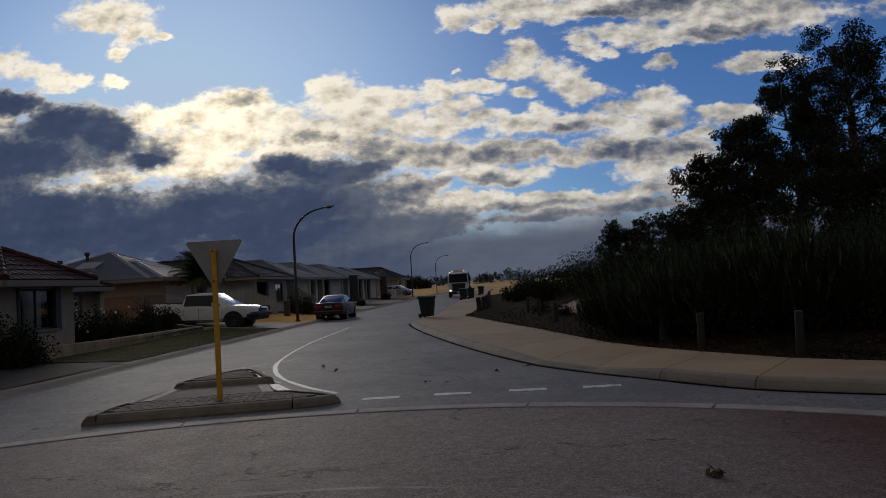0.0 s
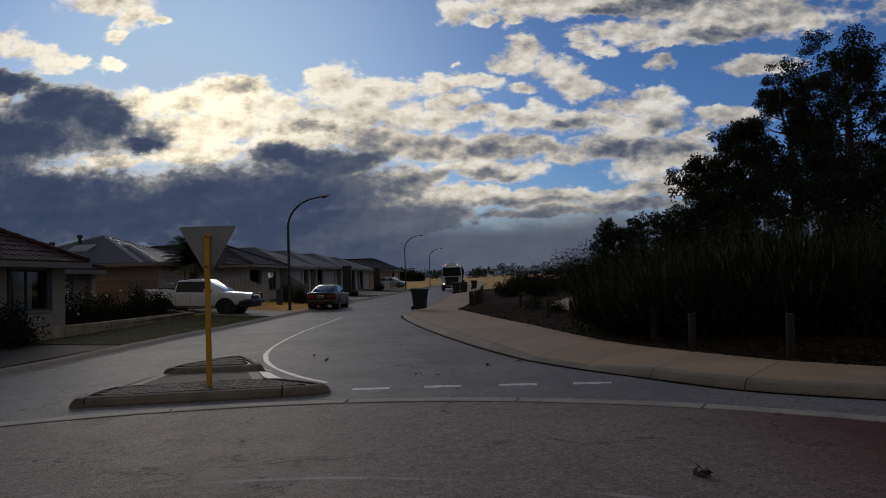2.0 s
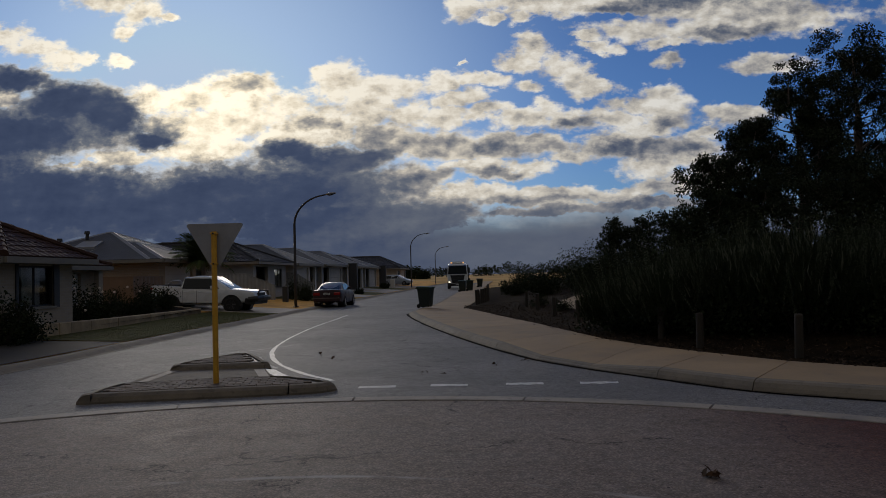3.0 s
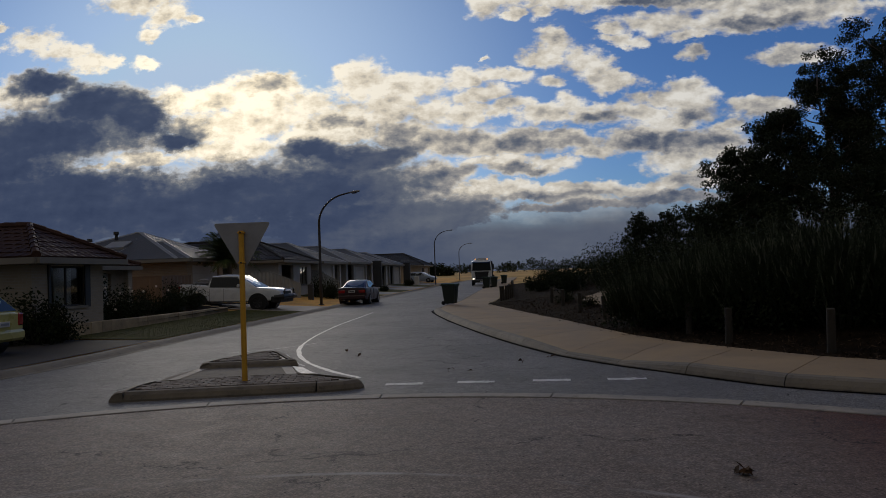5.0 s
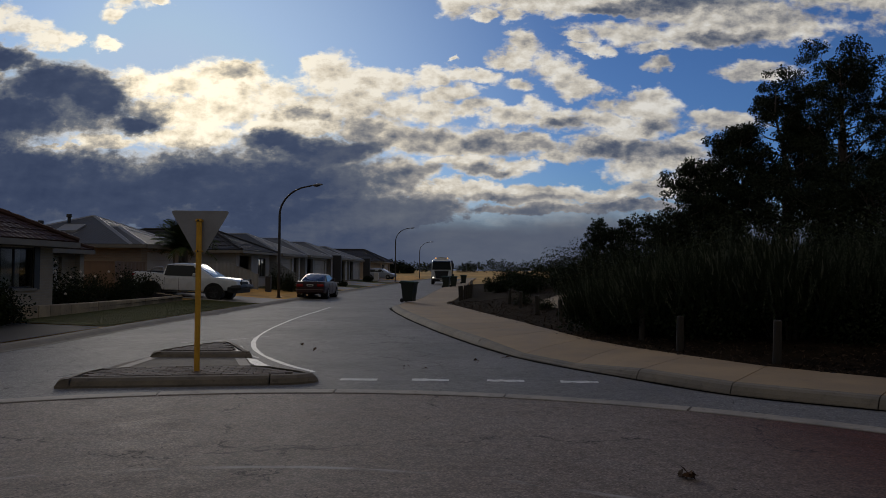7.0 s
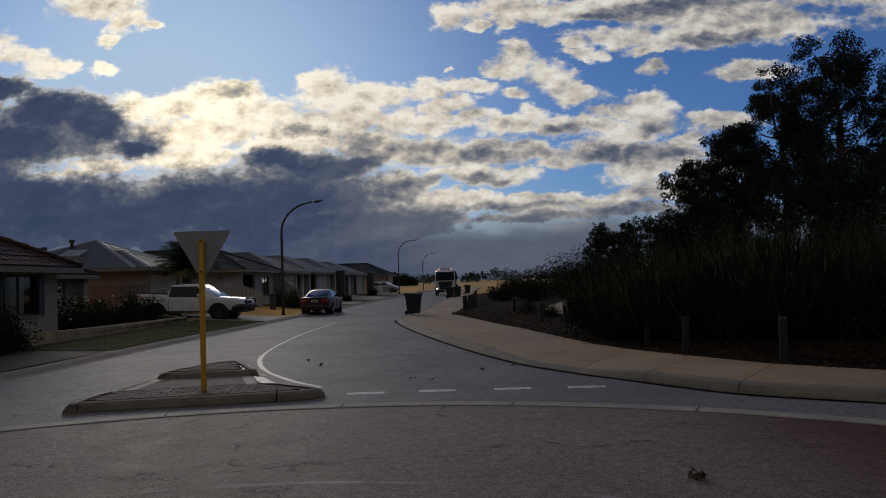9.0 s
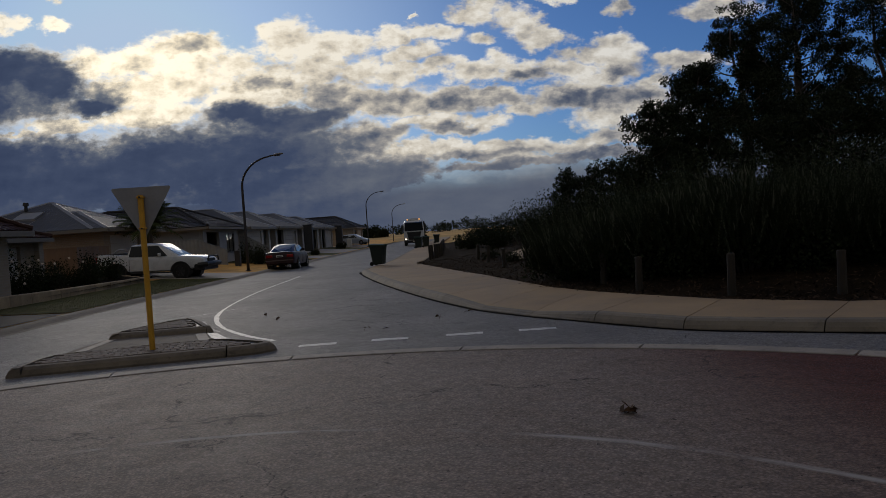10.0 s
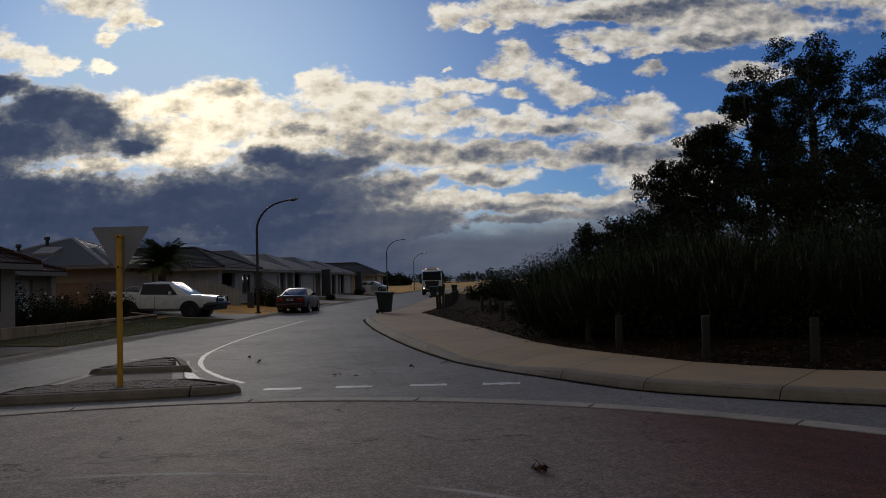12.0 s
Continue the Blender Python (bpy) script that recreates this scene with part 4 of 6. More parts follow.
# ---- houses ----
def wall_panel(name, parent, mat, a, b, z0, z1, holes=(), thick=0.2, inward=(0, 0)):
    """A wall from a to b in the plane with openings (from, to, sill, head) along it; inward: which way its thickness goes."""
    a, b = Vector(a), Vector(b)
    length = (b - a).length
    d = (b - a) / length
    o = Vector(inward) * thick
    us = sorted({0, length, *[h[0] for h in holes], *[h[1] for h in holes]})
    zs = sorted({z0, z1, *[h[2] for h in holes], *[h[3] for h in holes]})
    bm = bmesh.new()
    for u0, u1 in zip(us, us[1:]):
        for w0, w1 in zip(zs, zs[1:]):
            um, wm = (u0 + u1) / 2, (w0 + w1) / 2
            if any(h[0] < um < h[1] and h[2] < wm < h[3] for h in holes):
                continue
            p, q = a + d * u0, a + d * u1
            vs = [bm.verts.new(c) for c in ((p.x, p.y, w0), (q.x, q.y, w0), (q.x + o.x, q.y + o.y, w0), (p.x + o.x, p.y + o.y, w0),
                                            (p.x, p.y, w1), (q.x, q.y, w1), (q.x + o.x, q.y + o.y, w1), (p.x + o.x, p.y + o.y, w1))]
            for f in ((0, 3, 2, 1), (4, 5, 6, 7), (0, 1, 5, 4), (1, 2, 6, 5), (2, 3, 7, 6), (3, 0, 4, 7)):
                bm.faces.new([vs[i] for i in f])
    bmesh.ops.remove_doubles(bm, verts=bm.verts, dist=1e-4)
    bmesh.ops.recalc_face_normals(bm, faces=bm.faces)
    return part(name, bm, mat, parent)


def oriented_box(a, d, o, u0, u1, t0, t1, z0, z1):
    """A box along direction d from a, t outward along o."""
    bm = bmesh.new()
    loft(bm, [[(a.x + d.x * u + o.x * t0, a.y + d.y * u + o.y * t0, z0), (a.x + d.x * u + o.x * t1, a.y + d.y * u + o.y * t1, z0),
               (a.x + d.x * u + o.x * t1, a.y + d.y * u + o.y * t1, z1), (a.x + d.x * u + o.x * t0, a.y + d.y * u + o.y * t0, z1)] for u in (u0, u1)])
    return bm


def window_unit(parent, a, b, u0, u1, z0, z1, inward, mat_frame, sashes=2):
    a, b = Vector(a), Vector(b)
    d = (b - a).normalized()
    o = Vector(inward)
    w = new("window")
    w.parent = parent
    for k in range(sashes):
        p, q = u0 + (u1 - u0) * k / sashes, u0 + (u1 - u0) * (k + 1) / sashes
        part("pane", oriented_box(a, d, o, p + 0.03, q - 0.03, 0.10, 0.106, z0 + 0.03, z1 - 0.03), HOUSE_GLASS, w)
        part("stile", oriented_box(a, d, o, p, p + 0.045, 0.07, 0.13, z0, z1), mat_frame, w)
    part("stile", oriented_box(a, d, o, u1 - 0.045, u1, 0.07, 0.13, z0, z1), mat_frame, w)
    part("rail", oriented_box(a, d, o, u0, u1, 0.066, 0.134, z1 - 0.05, z1), mat_frame, w)
    part("rail", oriented_box(a, d, o, u0, u1, 0.066, 0.134, z0, z0 + 0.05), mat_frame, w)
    part("sill", oriented_box(a, d, o, u0 - 0.05, u1 + 0.05, -0.05, 0.14, z0 - 0.08, z0 - 0.004), FASCIA, w)


def garage_door(parent, a, b, u0, u1, z0, z1, inward, mat):
    a, b = Vector(a), Vector(b)
    d = (b - a).normalized()
    g = new("garage_door")
    g.parent = parent
    n = 5
    for k in range(n):
        p, q = z0 + (z1 - z0) * k / n, z0 + (z1 - z0) * (k + 1) / n
        part("panel", oriented_box(a, d, Vector(inward), u0 + 0.01, u1 - 0.01, 0.13, 0.17, p + 0.006, q - 0.006), mat, g)


def slope_tiles(parent, mat, eave_a, eave_b, top_b, top_a, pitch=0.30, gauge=0.31):
    """Lapped roof tiles on one slope, clipped to its outline; one mesh, as they are past counting."""
    a, b, c, d = (Vector(p) for p in (eave_a, eave_b, top_b, top_a))
    along = (b - a).normalized()
    nor = (b - a).cross(d - a if (d - a).length > 1e-6 else c - a).normalized()
    if nor.z < 0:
        nor = -nor
    up = nor.cross(along).normalized()
    if up.z < 0:
        up = -up
    flat = [((p - a).dot(along), (p - a).dot(up)) for p in (a, b, c, d)]
    rise = max(f[1] for f in flat)
    vs, fs = [], []
    rows = int(rise / gauge) + 1
    for r in range(rows):
        v0 = r * gauge
        mid = min(v0 + gauge / 2, rise - 1e-3)
        t = mid / rise
        lo, hi = flat[0][0] + (flat[3][0] - flat[0][0]) * t, flat[1][0] + (flat[2][0] - flat[1][0]) * t
        n = int((hi - lo) / pitch)
        if n < 1:
            continue
        step = (hi - lo) / n
        for k in range(n):
            u = lo + k * step
            jitter = 0.004 * math.sin(k * 12.9 + r * 78.2)
            base = len(vs)
            for f, h in ((0.0, 0.008), (0.18, 0.0), (0.55, 0.0), (0.78, 0.017), (1.0, 0.016)):
                for w, lift in ((-0.03, 0.030), (gauge + 0.01, 0.008)):
                    vs.append(a + along * (u + f * step) + up * min(v0 + w, rise) + nor * (h + lift + jitter))
                vs.append(a + along * (u + f * step) + up * (v0 - 0.03) + nor * (-0.004))
            for j in range(4):
                p = base + 3 * j
                fs.append((p, p + 3, p + 4, p + 1))
                fs.append((p + 2, p + 5, p + 3, p))
    ob = raw("roof_tile", vs, fs, mat, parent)
    tagged(ob, kind="stuff")
    return ob


def hip_roof(parent, x0, x1, y0, y1, eave, ridge_a, ridge_b, tiled, mat=None):
    """A hip roof over a rectangle of eaves; ridge_a, ridge_b its ends (the same twice for a pyramid), running along x or y."""
    ra, rb = Vector(ridge_a), Vector(ridge_b)
    se, ne, nw, sw = Vector((x1, y0, eave)), Vector((x1, y1, eave)), Vector((x0, y1, eave)), Vector((x0, y0, eave))
    if abs(ra.x - rb.x) >= abs(ra.y - rb.y):        # ridge along x: rb is the street end
        slopes = [(sw, se, rb, ra), (ne, nw, ra, rb), (se, ne, rb, rb), (nw, sw, ra, ra)]
    else:                                           # ridge along y: ra is the near end
        slopes = [(sw, se, ra, ra), (ne, nw, rb, rb), (se, ne, rb, ra), (nw, sw, ra, rb)]
    roof = new("roof")
    roof.parent = parent
    for i, (a, b, c, d) in enumerate(slopes):
        bm = bmesh.new()
        pts = [a, b, c] + ([d] if (d - c).length > 1e-3 else [])
        n = (b - a).cross(c - a).normalized()
        if n.z < 0:
            n = -n
        top = [bm.verts.new(p) for p in pts]
        low = [bm.verts.new(p - Vector((0, 0, 0.06))) for p in pts]
        bm.faces.new(top)
        bm.faces.new(low[::-1])
        for k in range(len(pts)):
            bm.faces.new((top[k], low[k], low[(k + 1) % len(pts)], top[(k + 1) % len(pts)]))
        bmesh.ops.recalc_face_normals(bm, faces=bm.faces)
        part("slope", bm, mat or (ROOF_X if i < 2 else ROOF_Y), roof)
        if tiled and i in (0, 2):
            slope_tiles(roof, mat, a, b, c, d)
    lines = [(se, slopes[2][2]), (ne, slopes[2][2] if slopes[2][2] == slopes[2][3] else slopes[1][2] if abs(ra.x - rb.x) < 1e-3 else rb), (sw, slopes[0][3]), (nw, slopes[3][2]), (ra, rb)]
    if abs(ra.x - rb.x) < abs(ra.y - rb.y):
        lines = [(se, ra), (sw, ra), (ne, rb), (nw, rb), (ra, rb)]
    for p, q in lines:
        if (q - p).length < 0.05:
            continue
        rise = Vector((0, 0, 0.035 if tiled else 0.012))
        if tiled:
            n = max(1, int((q - p).length / 0.4))
            for k in range(n):
                s, e = p.lerp(q, k / n) + rise, p.lerp(q, (k + 1.06) / n) + rise
                part("ridge_cap", tube(bmesh.new(), [s, e], [0.125, 0.10], 8), mat, roof)
        else:
            d = (q - p).normalized()
            side = d.cross(Vector((0, 0, 1))).normalized() * 0.15
            bm = bmesh.new()
            loft(bm, [[t + side - Vector((0, 0, 0.035)), t + rise * 3, t - side - Vector((0, 0, 0.035))] for t in (p, q)])
            part("ridge_cap", bm, ROOF_CAP, roof)
    for p, q in ((sw, se), (se, ne), (ne, nw), (nw, sw)):
        d = (q - p).normalized()
        o = Vector((d.y, -d.x))
        part("gutter", oriented_box(Vector((p.x, p.y)), d, o, 0, (q - p).length, -0.02, 0.10, eave - 0.20, eave - 0.03), FASCIA, roof)
    part("soffit", boxed(x0 + 0.02, x1 - 0.02, y0 + 0.02, y1 - 0.02, eave - 0.21, eave - 0.17), FASCIA, roof)
    return roof


def house(label, x0, x1, y0, y1, z0, eave, ridge_a, ridge_b, wall, roof_mat=None, east=(), south=(), over=0.5, group="houses along the street"):
    """A single-storey house: x1 is its street front; east and south: openings ('w' window, 'g' garage, 'd' dark porch) along those walls."""
    h = thing("house", pose(0, 0, 0), label, "house", group)
    faces = {"east": ((x1, y0), (x1, y1), (-1, 0), east), "south": ((x0 + 0.22, y0), (x1 - 0.222, y0), (0, 1), south),
             "north": ((x1 - 0.222, y1), (x0 + 0.22, y1), (0, -1), ()), "west": ((x0, y1), (x0, y0), (1, 0), ())}
    for a, b, inward, ops in faces.values():
        wall_panel("wall", h, wall, a, b, z0 - 0.6, eave - 0.12, [(o[1], o[2], z0 + o[3], z0 + o[4]) for o in ops], 0.22, inward)
        for kind, u0, u1, s0, s1 in ops:
            if kind == "w":
                window_unit(h, a, b, u0, u1, z0 + s0, z0 + s1, inward, CHARCOAL, 2)
            elif kind == "g":
                garage_door(h, a, b, u0, u1, z0 + s0, z0 + s1, inward, RENDER_PALE)
            else:
                d = (Vector(b) - Vector(a)).normalized()
                # porch shade is put into this wall's charcoal colour
                part("porch_wall", oriented_box(Vector(a), d, Vector(inward), u0 - 0.2, u1 + 0.2, 1.6, 1.7, z0 + s0 - 0.1, z0 + s1 + 0.1), CHARCOAL, h, "porch back wall, its charcoal colour standing in for shade")
                part("porch_floor", oriented_box(Vector(a), d, Vector(inward), u0, u1, 0.0, 1.6, z0 + s0 - 0.15, z0 + s0 - 0.02), KERB, h)
    hip_roof(h, x0 - over, x1 + over, y0 - over, y1 + over, eave, ridge_a, ridge_b, roof_mat is not None, roof_mat)
    return h


# brown-tiled house: street wing and set-back garage under their own hips
h1 = house("cream brick house with a brown tiled hip roof", -24.0, -13.0, 18.9, 22.4, 0.15, 2.55, (-22.0, 20.65, 3.55), (-14.25, 20.65, 3.55), CREAM, TILE_BROWN,
           east=(("w", 0.75, 2.55, 0.95, 2.15),))
part("curtain", oriented_box(Vector((-13.0, 18.9)), Vector((0, 1)), Vector((-1, 0)), 1.2, 2.05, 0.16, 0.19, 1.12, 2.28), RENDER_PALE, h1, "pale drawn curtain")
for y in (19.75, 21.35):
    part("shutter", boxed(-13.0, -12.955, y - 0.16 if y < 20 else y + 0.02, y - 0.04 if y < 20 else y + 0.3, 1.05, 2.35, 0.006), CHARCOAL, h1)
hip_roof(h1, -26.0, -16.1, 22.0, 30.6, 2.5, (-21.5, 26.3, 4.12), (-20.5, 26.3, 4.12), True, TILE_BROWN)
wall_panel("wall", h1, CREAM, (-16.6, 22.4), (-16.6, 30.1), -0.3, 2.36, [(1.5, 6.7, 0.2, 2.15)], 0.25, (-1, 0))
garage_door(h1, (-16.6, 22.4), (-16.6, 30.1), 1.5, 6.7, 0.2, 2.15, (-1, 0), RENDER_PALE)
wall_panel("wall", h1, CREAM, (-25.0, 30.1), (-16.86, 30.1), -0.3, 2.36, (), 0.25, (0, -1))
part("porch_post", boxed(-16.45, -16.22, 29.8, 30.12, 0.0, 2.34, 0.01), CREAM, h1)

h2 = house("cream brick house with a grey steel hip roof", -26.0, -17.8, 37.2, 45.4, 0.4, 2.97, (-22.0, 41.3, 4.74), (-21.7, 41.3, 4.74), TAN,
           east=(("w", 6.0, 7.6, 0.8, 2.1),))
# its street wing, with the garage
hip_roof(h2, -21.5, -16.57, 36.69, 42.5, 2.975, (-21.0, 39.6, 4.03), (-19.4, 39.6, 4.03), False)
wall_panel("wall", h2, TAN, (-17.05, 37.2), (-17.05, 42.0), -0.2, 2.85, [(0.7, 4.3, 0.4, 2.6)], 0.22, (-1, 0))
wall_panel("wall", h2, TAN, (-17.82, 37.195), (-17.27, 37.195), -0.2, 2.85, (), 0.22, (0, 1))
wall_panel("wall", h2, TAN, (-17.82, 42.0), (-17.27, 42.0), -0.2, 2.85, (), 0.22, (0, -1))
garage_door(h2, (-17.05, 37.2), (-17.05, 42.0), 0.7, 4.3, 0.4, 2.6, (-1, 0), RENDER_PALE)
part("skylight", loft(bmesh.new(), [[(x, 38.5, 3.60), (x, 38.5, 3.76), (x, 39.5, 4.14), (x, 39.5, 3.98)] for x in (-22.5, -21.3)]), ROOF_CAP, h2, "pale domed skylight")
for x, y, z in ((-22.6, 40.1, 4.25), (-23.5, 38.9, 3.8)):
    part("roof_vent", tube(bmesh.new(), [(x, y, z - 0.1), (x, y, z + 0.32), (x, y, z + 0.34), (x, y, z + 0.5)], [0.09, 0.09, 0.16, 0.14], 10), CHARCOAL, h2, "dark round roof vent")

h3 = house("grey rendered house with a charcoal tiled hip roof", -28.0, -15.8, 48.6, 56.6, 0.45, 3.0, (-24.0, 52.6, 4.55), (-18.9, 52.6, 4.55), RENDER, TILE_DARK,
           east=(("d", 0.7, 3.4, 0.0, 2.2), ("w", 5.0, 7.0, 0.7, 2.1)), south=(("w", 6.0, 8.0, 0.9, 2.1),))
house("pale rendered house with a grey steel roof", -29.0, -15.6, 58.2, 66.0, 0.45, 3.0, (-25.0, 62.1, 4.8), (-19.3, 62.1, 4.8), RENDER_PALE,
      east=(("g", 0.6, 4.8, 0.0, 2.2), ("d", 5.4, 7.2, 0.0, 2.3)))
house("grey house with a wide steel roof and a double garage", -29.0, -15.4, 67.2, 77.0, 0.45, 3.05, (-24.0, 72.1, 4.85), (-19.2, 72.1, 4.85), RENDER,
      east=(("d", 0.8, 3.2, 0.0, 2.3), ("g", 4.2, 9.0, 0.0, 2.2)))
house("pale house with a grey steel roof and dark pillars", -29.0, -15.2, 78.4, 88.6, 0.45, 3.05, (-24.0, 83.5, 4.9), (-19.2, 83.5, 4.9), RENDER_PALE,
      east=(("g", 0.8, 5.6, 0.0, 2.2), ("d", 6.4, 9.0, 0.0, 2.3)))
house("grey house with a low steel roof beyond the lawn", -29.0, -15.2, 90.0, 99.0, 0.45, 3.05, (-24.0, 94.5, 4.75), (-19.0, 94.5, 4.75), RENDER,
      east=(("d", 0.6, 3.0, 0.0, 2.3), ("g", 3.8, 8.4, 0.0, 2.2)))
house("cream house with a dark tiled roof at the street's end", -28.0, -13.6, 108.5, 120.0, 0.45, 3.0, (-22.0, 114.2, 4.9), (-17.0, 114.2, 4.9), CREAM, TILE_DARK,
      east=(("w", 1.5, 4.0, 0.6, 2.1), ("g", 5.5, 10.5, 0.0, 2.2)))
for y in (77.8, 99.6):
    m = thing("feature_pillar", pose(-14.4, y, 0.4), "charcoal rendered letterbox pillar beside a driveway", "pillar", "charcoal pillars")
    part("shaft", boxed(-0.45, 0.45, -0.3, 0.3, -0.2, 2.75, 0.015), CHARCOAL, m)
    part("cap", boxed(-0.5, 0.5, -0.35, 0.35, 2.75, 2.85, 0.01), CHARCOAL, m)


def steel_fence(pts, label, mat, post_gap=2.4):
    """Sheet fence along points (x, y, base, top); infill sheets between posts."""
    f = thing("fence", pose(0, 0, 0), label, "fence", "side fences")
    for a, b in zip(pts, pts[1:]):
        n = max(1, round(math.dist(a[:2], b[:2]) / post_gap))
        for k in range(n):
            p = [x + (y - x) * k / n for x, y in zip(a, b)]
            q = [x + (y - x) * (k + 1) / n for x, y in zip(a, b)]
            d = Vector((q[0] - p[0], q[1] - p[1])).normalized()
            o = Vector((-d.y, d.x))
            bm = bmesh.new()
            rows = []
            for s in range(17):
                w = 0.018 if s % 2 else -0.018
                c = [x + (y - x) * s / 16 for x, y in zip(p, q)]
                rows.append([(c[0] + o.x * (w - 0.004), c[1] + o.y * (w - 0.004), c[2]), (c[0] + o.x * (w - 0.004), c[1] + o.y * (w - 0.004), c[3]),
                             (c[0] + o.x * (w + 0.004), c[1] + o.y * (w + 0.004), c[3]), (c[0] + o.x * (w + 0.004), c[1] + o.y * (w + 0.004), c[2])])
            part("sheet", loft(bm, rows), mat, f)
            part("post", boxed(p[0] - 0.03, p[0] + 0.03, p[1] - 0.03, p[1] + 0.03, p[2] - 0.1, p[3] + 0.02), mat, f)
            top = oriented_box(Vector(p[:2]), d, o, 0, (Vector(q[:2]) - Vector(p[:2])).length, -0.025, 0.025, 0, 0.05)
            for v in top.verts:
                s = (Vector((v.co.x, v.co.y)) - Vector(p[:2])).dot(d) / max(1e-6, (Vector(q[:2]) - Vector(p[:2])).length)
                v.co.z += p[3] + (q[3] - p[3]) * s
            part("rail", top, mat, f)
    return f


GREY_FENCE = material("grey_steel_fence", (0.30, 0.32, 0.34), 0.6, 0.12, 1.0, 20.0, 0.1, 0.003)
steel_fence([(-26.0, 34.1, 0.3, 2.0), (-16.9, 34.1, 0.3, 2.0), (-16.75, 37.0, 0.3, 2.0)], "brown ribbed steel fence between two houses", FENCE)
steel_fence([(-18.3, 48.1, 0.3, 2.15), (-16.2, 48.1, 0.3, 2.15), (-14.1, 48.1, 0.2, 1.3)], "grey steel fence that steps down to the street", GREY_FENCE)
steel_fence([(-15.9, 57.4, 0.3, 2.25), (-15.4, 57.4, 0.3, 2.25), (-13.8, 57.4, 0.2, 1.3)], "grey steel fence that steps down to the street", GREY_FENCE)

# ---- lawns, drives, garden wall ----


def patch(name, x0, x1, y0, y1, mat, label, lift=0.012, nx=10, ny=14, category="driveway"):
    ob = sheet(name, x0, x1, y0, y1, nx, ny, lambda x, y: verge_height(x, y) + lift, mat, label, 0.0, "structure", category)
    return ob


patch("driveway", -30.0, -9.86, 9.0, 19.6, DRIVE, "grey block-paved driveway", 0.006)
patch("lawn", -12.78, -9.86, 19.75, 33.9, GRASS, "short green lawn beside the kerb", 0.02, category="lawn")
patch("garden_soil", -16.4, -12.75, 20.0, 33.4, MULCH, "dark planted garden bed in front of the house", 0.16, category="garden bed")
patch("driveway", -16.6, -9.86, 33.95, 38.8, PALE_DRIVE, "pale block-paved driveway under the ute", 0.006)
for a, b, m, lab in ((50.0, 56.5, GRASS, "small front lawn"), (58.0, 64.0, PALE_DRIVE, "pale concrete driveway"), (64.2, 72.0, GRASS, "green front lawn"), (72.2, 77.4, PALE_DRIVE, "pale concrete driveway"),
                     (78.5, 85.0, PALE_DRIVE, "pale concrete driveway"), (85.2, 93.0, GRASS, "green front lawn"), (94.0, 98.5, PALE_DRIVE, "pale concrete driveway"), (100.0, 108.0, PALE_DRIVE, "pale concrete driveway")):
    patch("lawn" if m is GRASS else "driveway", -15.2, -9.86, a, b, m, lab, 0.015, 6, 6, "lawn" if m is GRASS else "driveway")


def garden_wall():
    w = thing("garden_wall", pose(0, 0, 0), "low limestone block wall round the garden bed", "garden wall")
    run = [(-16.2, 19.9), (-12.85, 20.1), (-12.9, 26.0), (-13.0, 32.4), (-14.6, 33.3)]
    for a, b in zip(run, run[1:]):
        n = max(1, round(math.dist(a, b) / 0.62))
        d = (Vector(b) - Vector(a)).normalized()
        o = Vector((-d.y, d.x))
        for k in range(n):
            p, q = Vector(a).lerp(Vector(b), (k + 0.01) / n), Vector(a).lerp(Vector(b), (k + 0.99) / n)
            z = verge_height(p.x, p.y)
            j = random.uniform(-0.012, 0.012)
            up = 0.39 - 0.19 * min(1, max(0, (p.y - 20) / 12.4))
            rows = [[(c.x + o.x * (t + j), c.y + o.y * (t + j), z + h) for t, h in ((-0.12, -0.1), (-0.12, up - 0.02), (-0.10, up), (0.10, up), (0.12, up - 0.02), (0.12, -0.1))] for c in (p, q)]
            part("block", loft(bmesh.new(), rows), LIME, w)


garden_wall()


def grass_blades():
    """Short blades over the nearest lawn, past counting."""
    rng = np.random.default_rng(21)
    n = 16000
    x, y = -12.7 + 3.0 * rng.random(n), 19.8 + 14.0 * rng.random(n)
    a, h = rng.random(n) * 6.28, 0.012 + 0.022 * rng.random(n) ** 2
    vs, fs = [], []
    for i in range(n):
        z = verge_height(x[i], y[i]) + 0.015
        c, s = math.cos(a[i]) * 0.012, math.sin(a[i]) * 0.012
        vs += [(x[i] - c, y[i] - s, z), (x[i] + c, y[i] + s, z), (x[i] + s * 1.5, y[i] - c * 1.5, z + h[i])]
        fs.append((3 * i, 3 * i + 1, 3 * i + 2))
    tagged(raw("grass", vs, fs, LEAF_LAWN), "short green and straw grass blades on the lawn", "grass", kind="stuff")


LEAF_LAWN = leafy("lawn_blades", (0.07, 0.085, 0.03), (0.105, 0.11, 0.042), 0.95)
grass_blades()
lb = thing("letterbox", pose(-13.0, 46.6, 0.3), "dark pillar letterbox on the sandy verge", "letterbox")
part("pillar", boxed(-0.17, 0.17, -0.14, 0.14, -0.1, 0.95, 0.012), CHARCOAL, lb)
part("slot", boxed(0.165, 0.175, -0.10, 0.10, 0.74, 0.77), ALU, lb)
mb = thing("meter_box", pose(-12.6, 96.2, 0.35), "pale green power dome on the verge", "utility box")
part("shell", boxed(-0.3, 0.3, -0.3, 0.3, -0.1, 1.0, 0.05), RENDER_PALE, mb)


# ---- vehicles ----
def lathe(bm, profile, axis_y, n=20):
    """Turns (radius, y) pairs round the y axis."""
    rows = [[(r * math.cos(2 * math.pi * k / n), y + axis_y, r * math.sin(2 * math.pi * k / n)) for k in range(n)] for r, y in profile]
    return loft(bm, rows, caps=False)


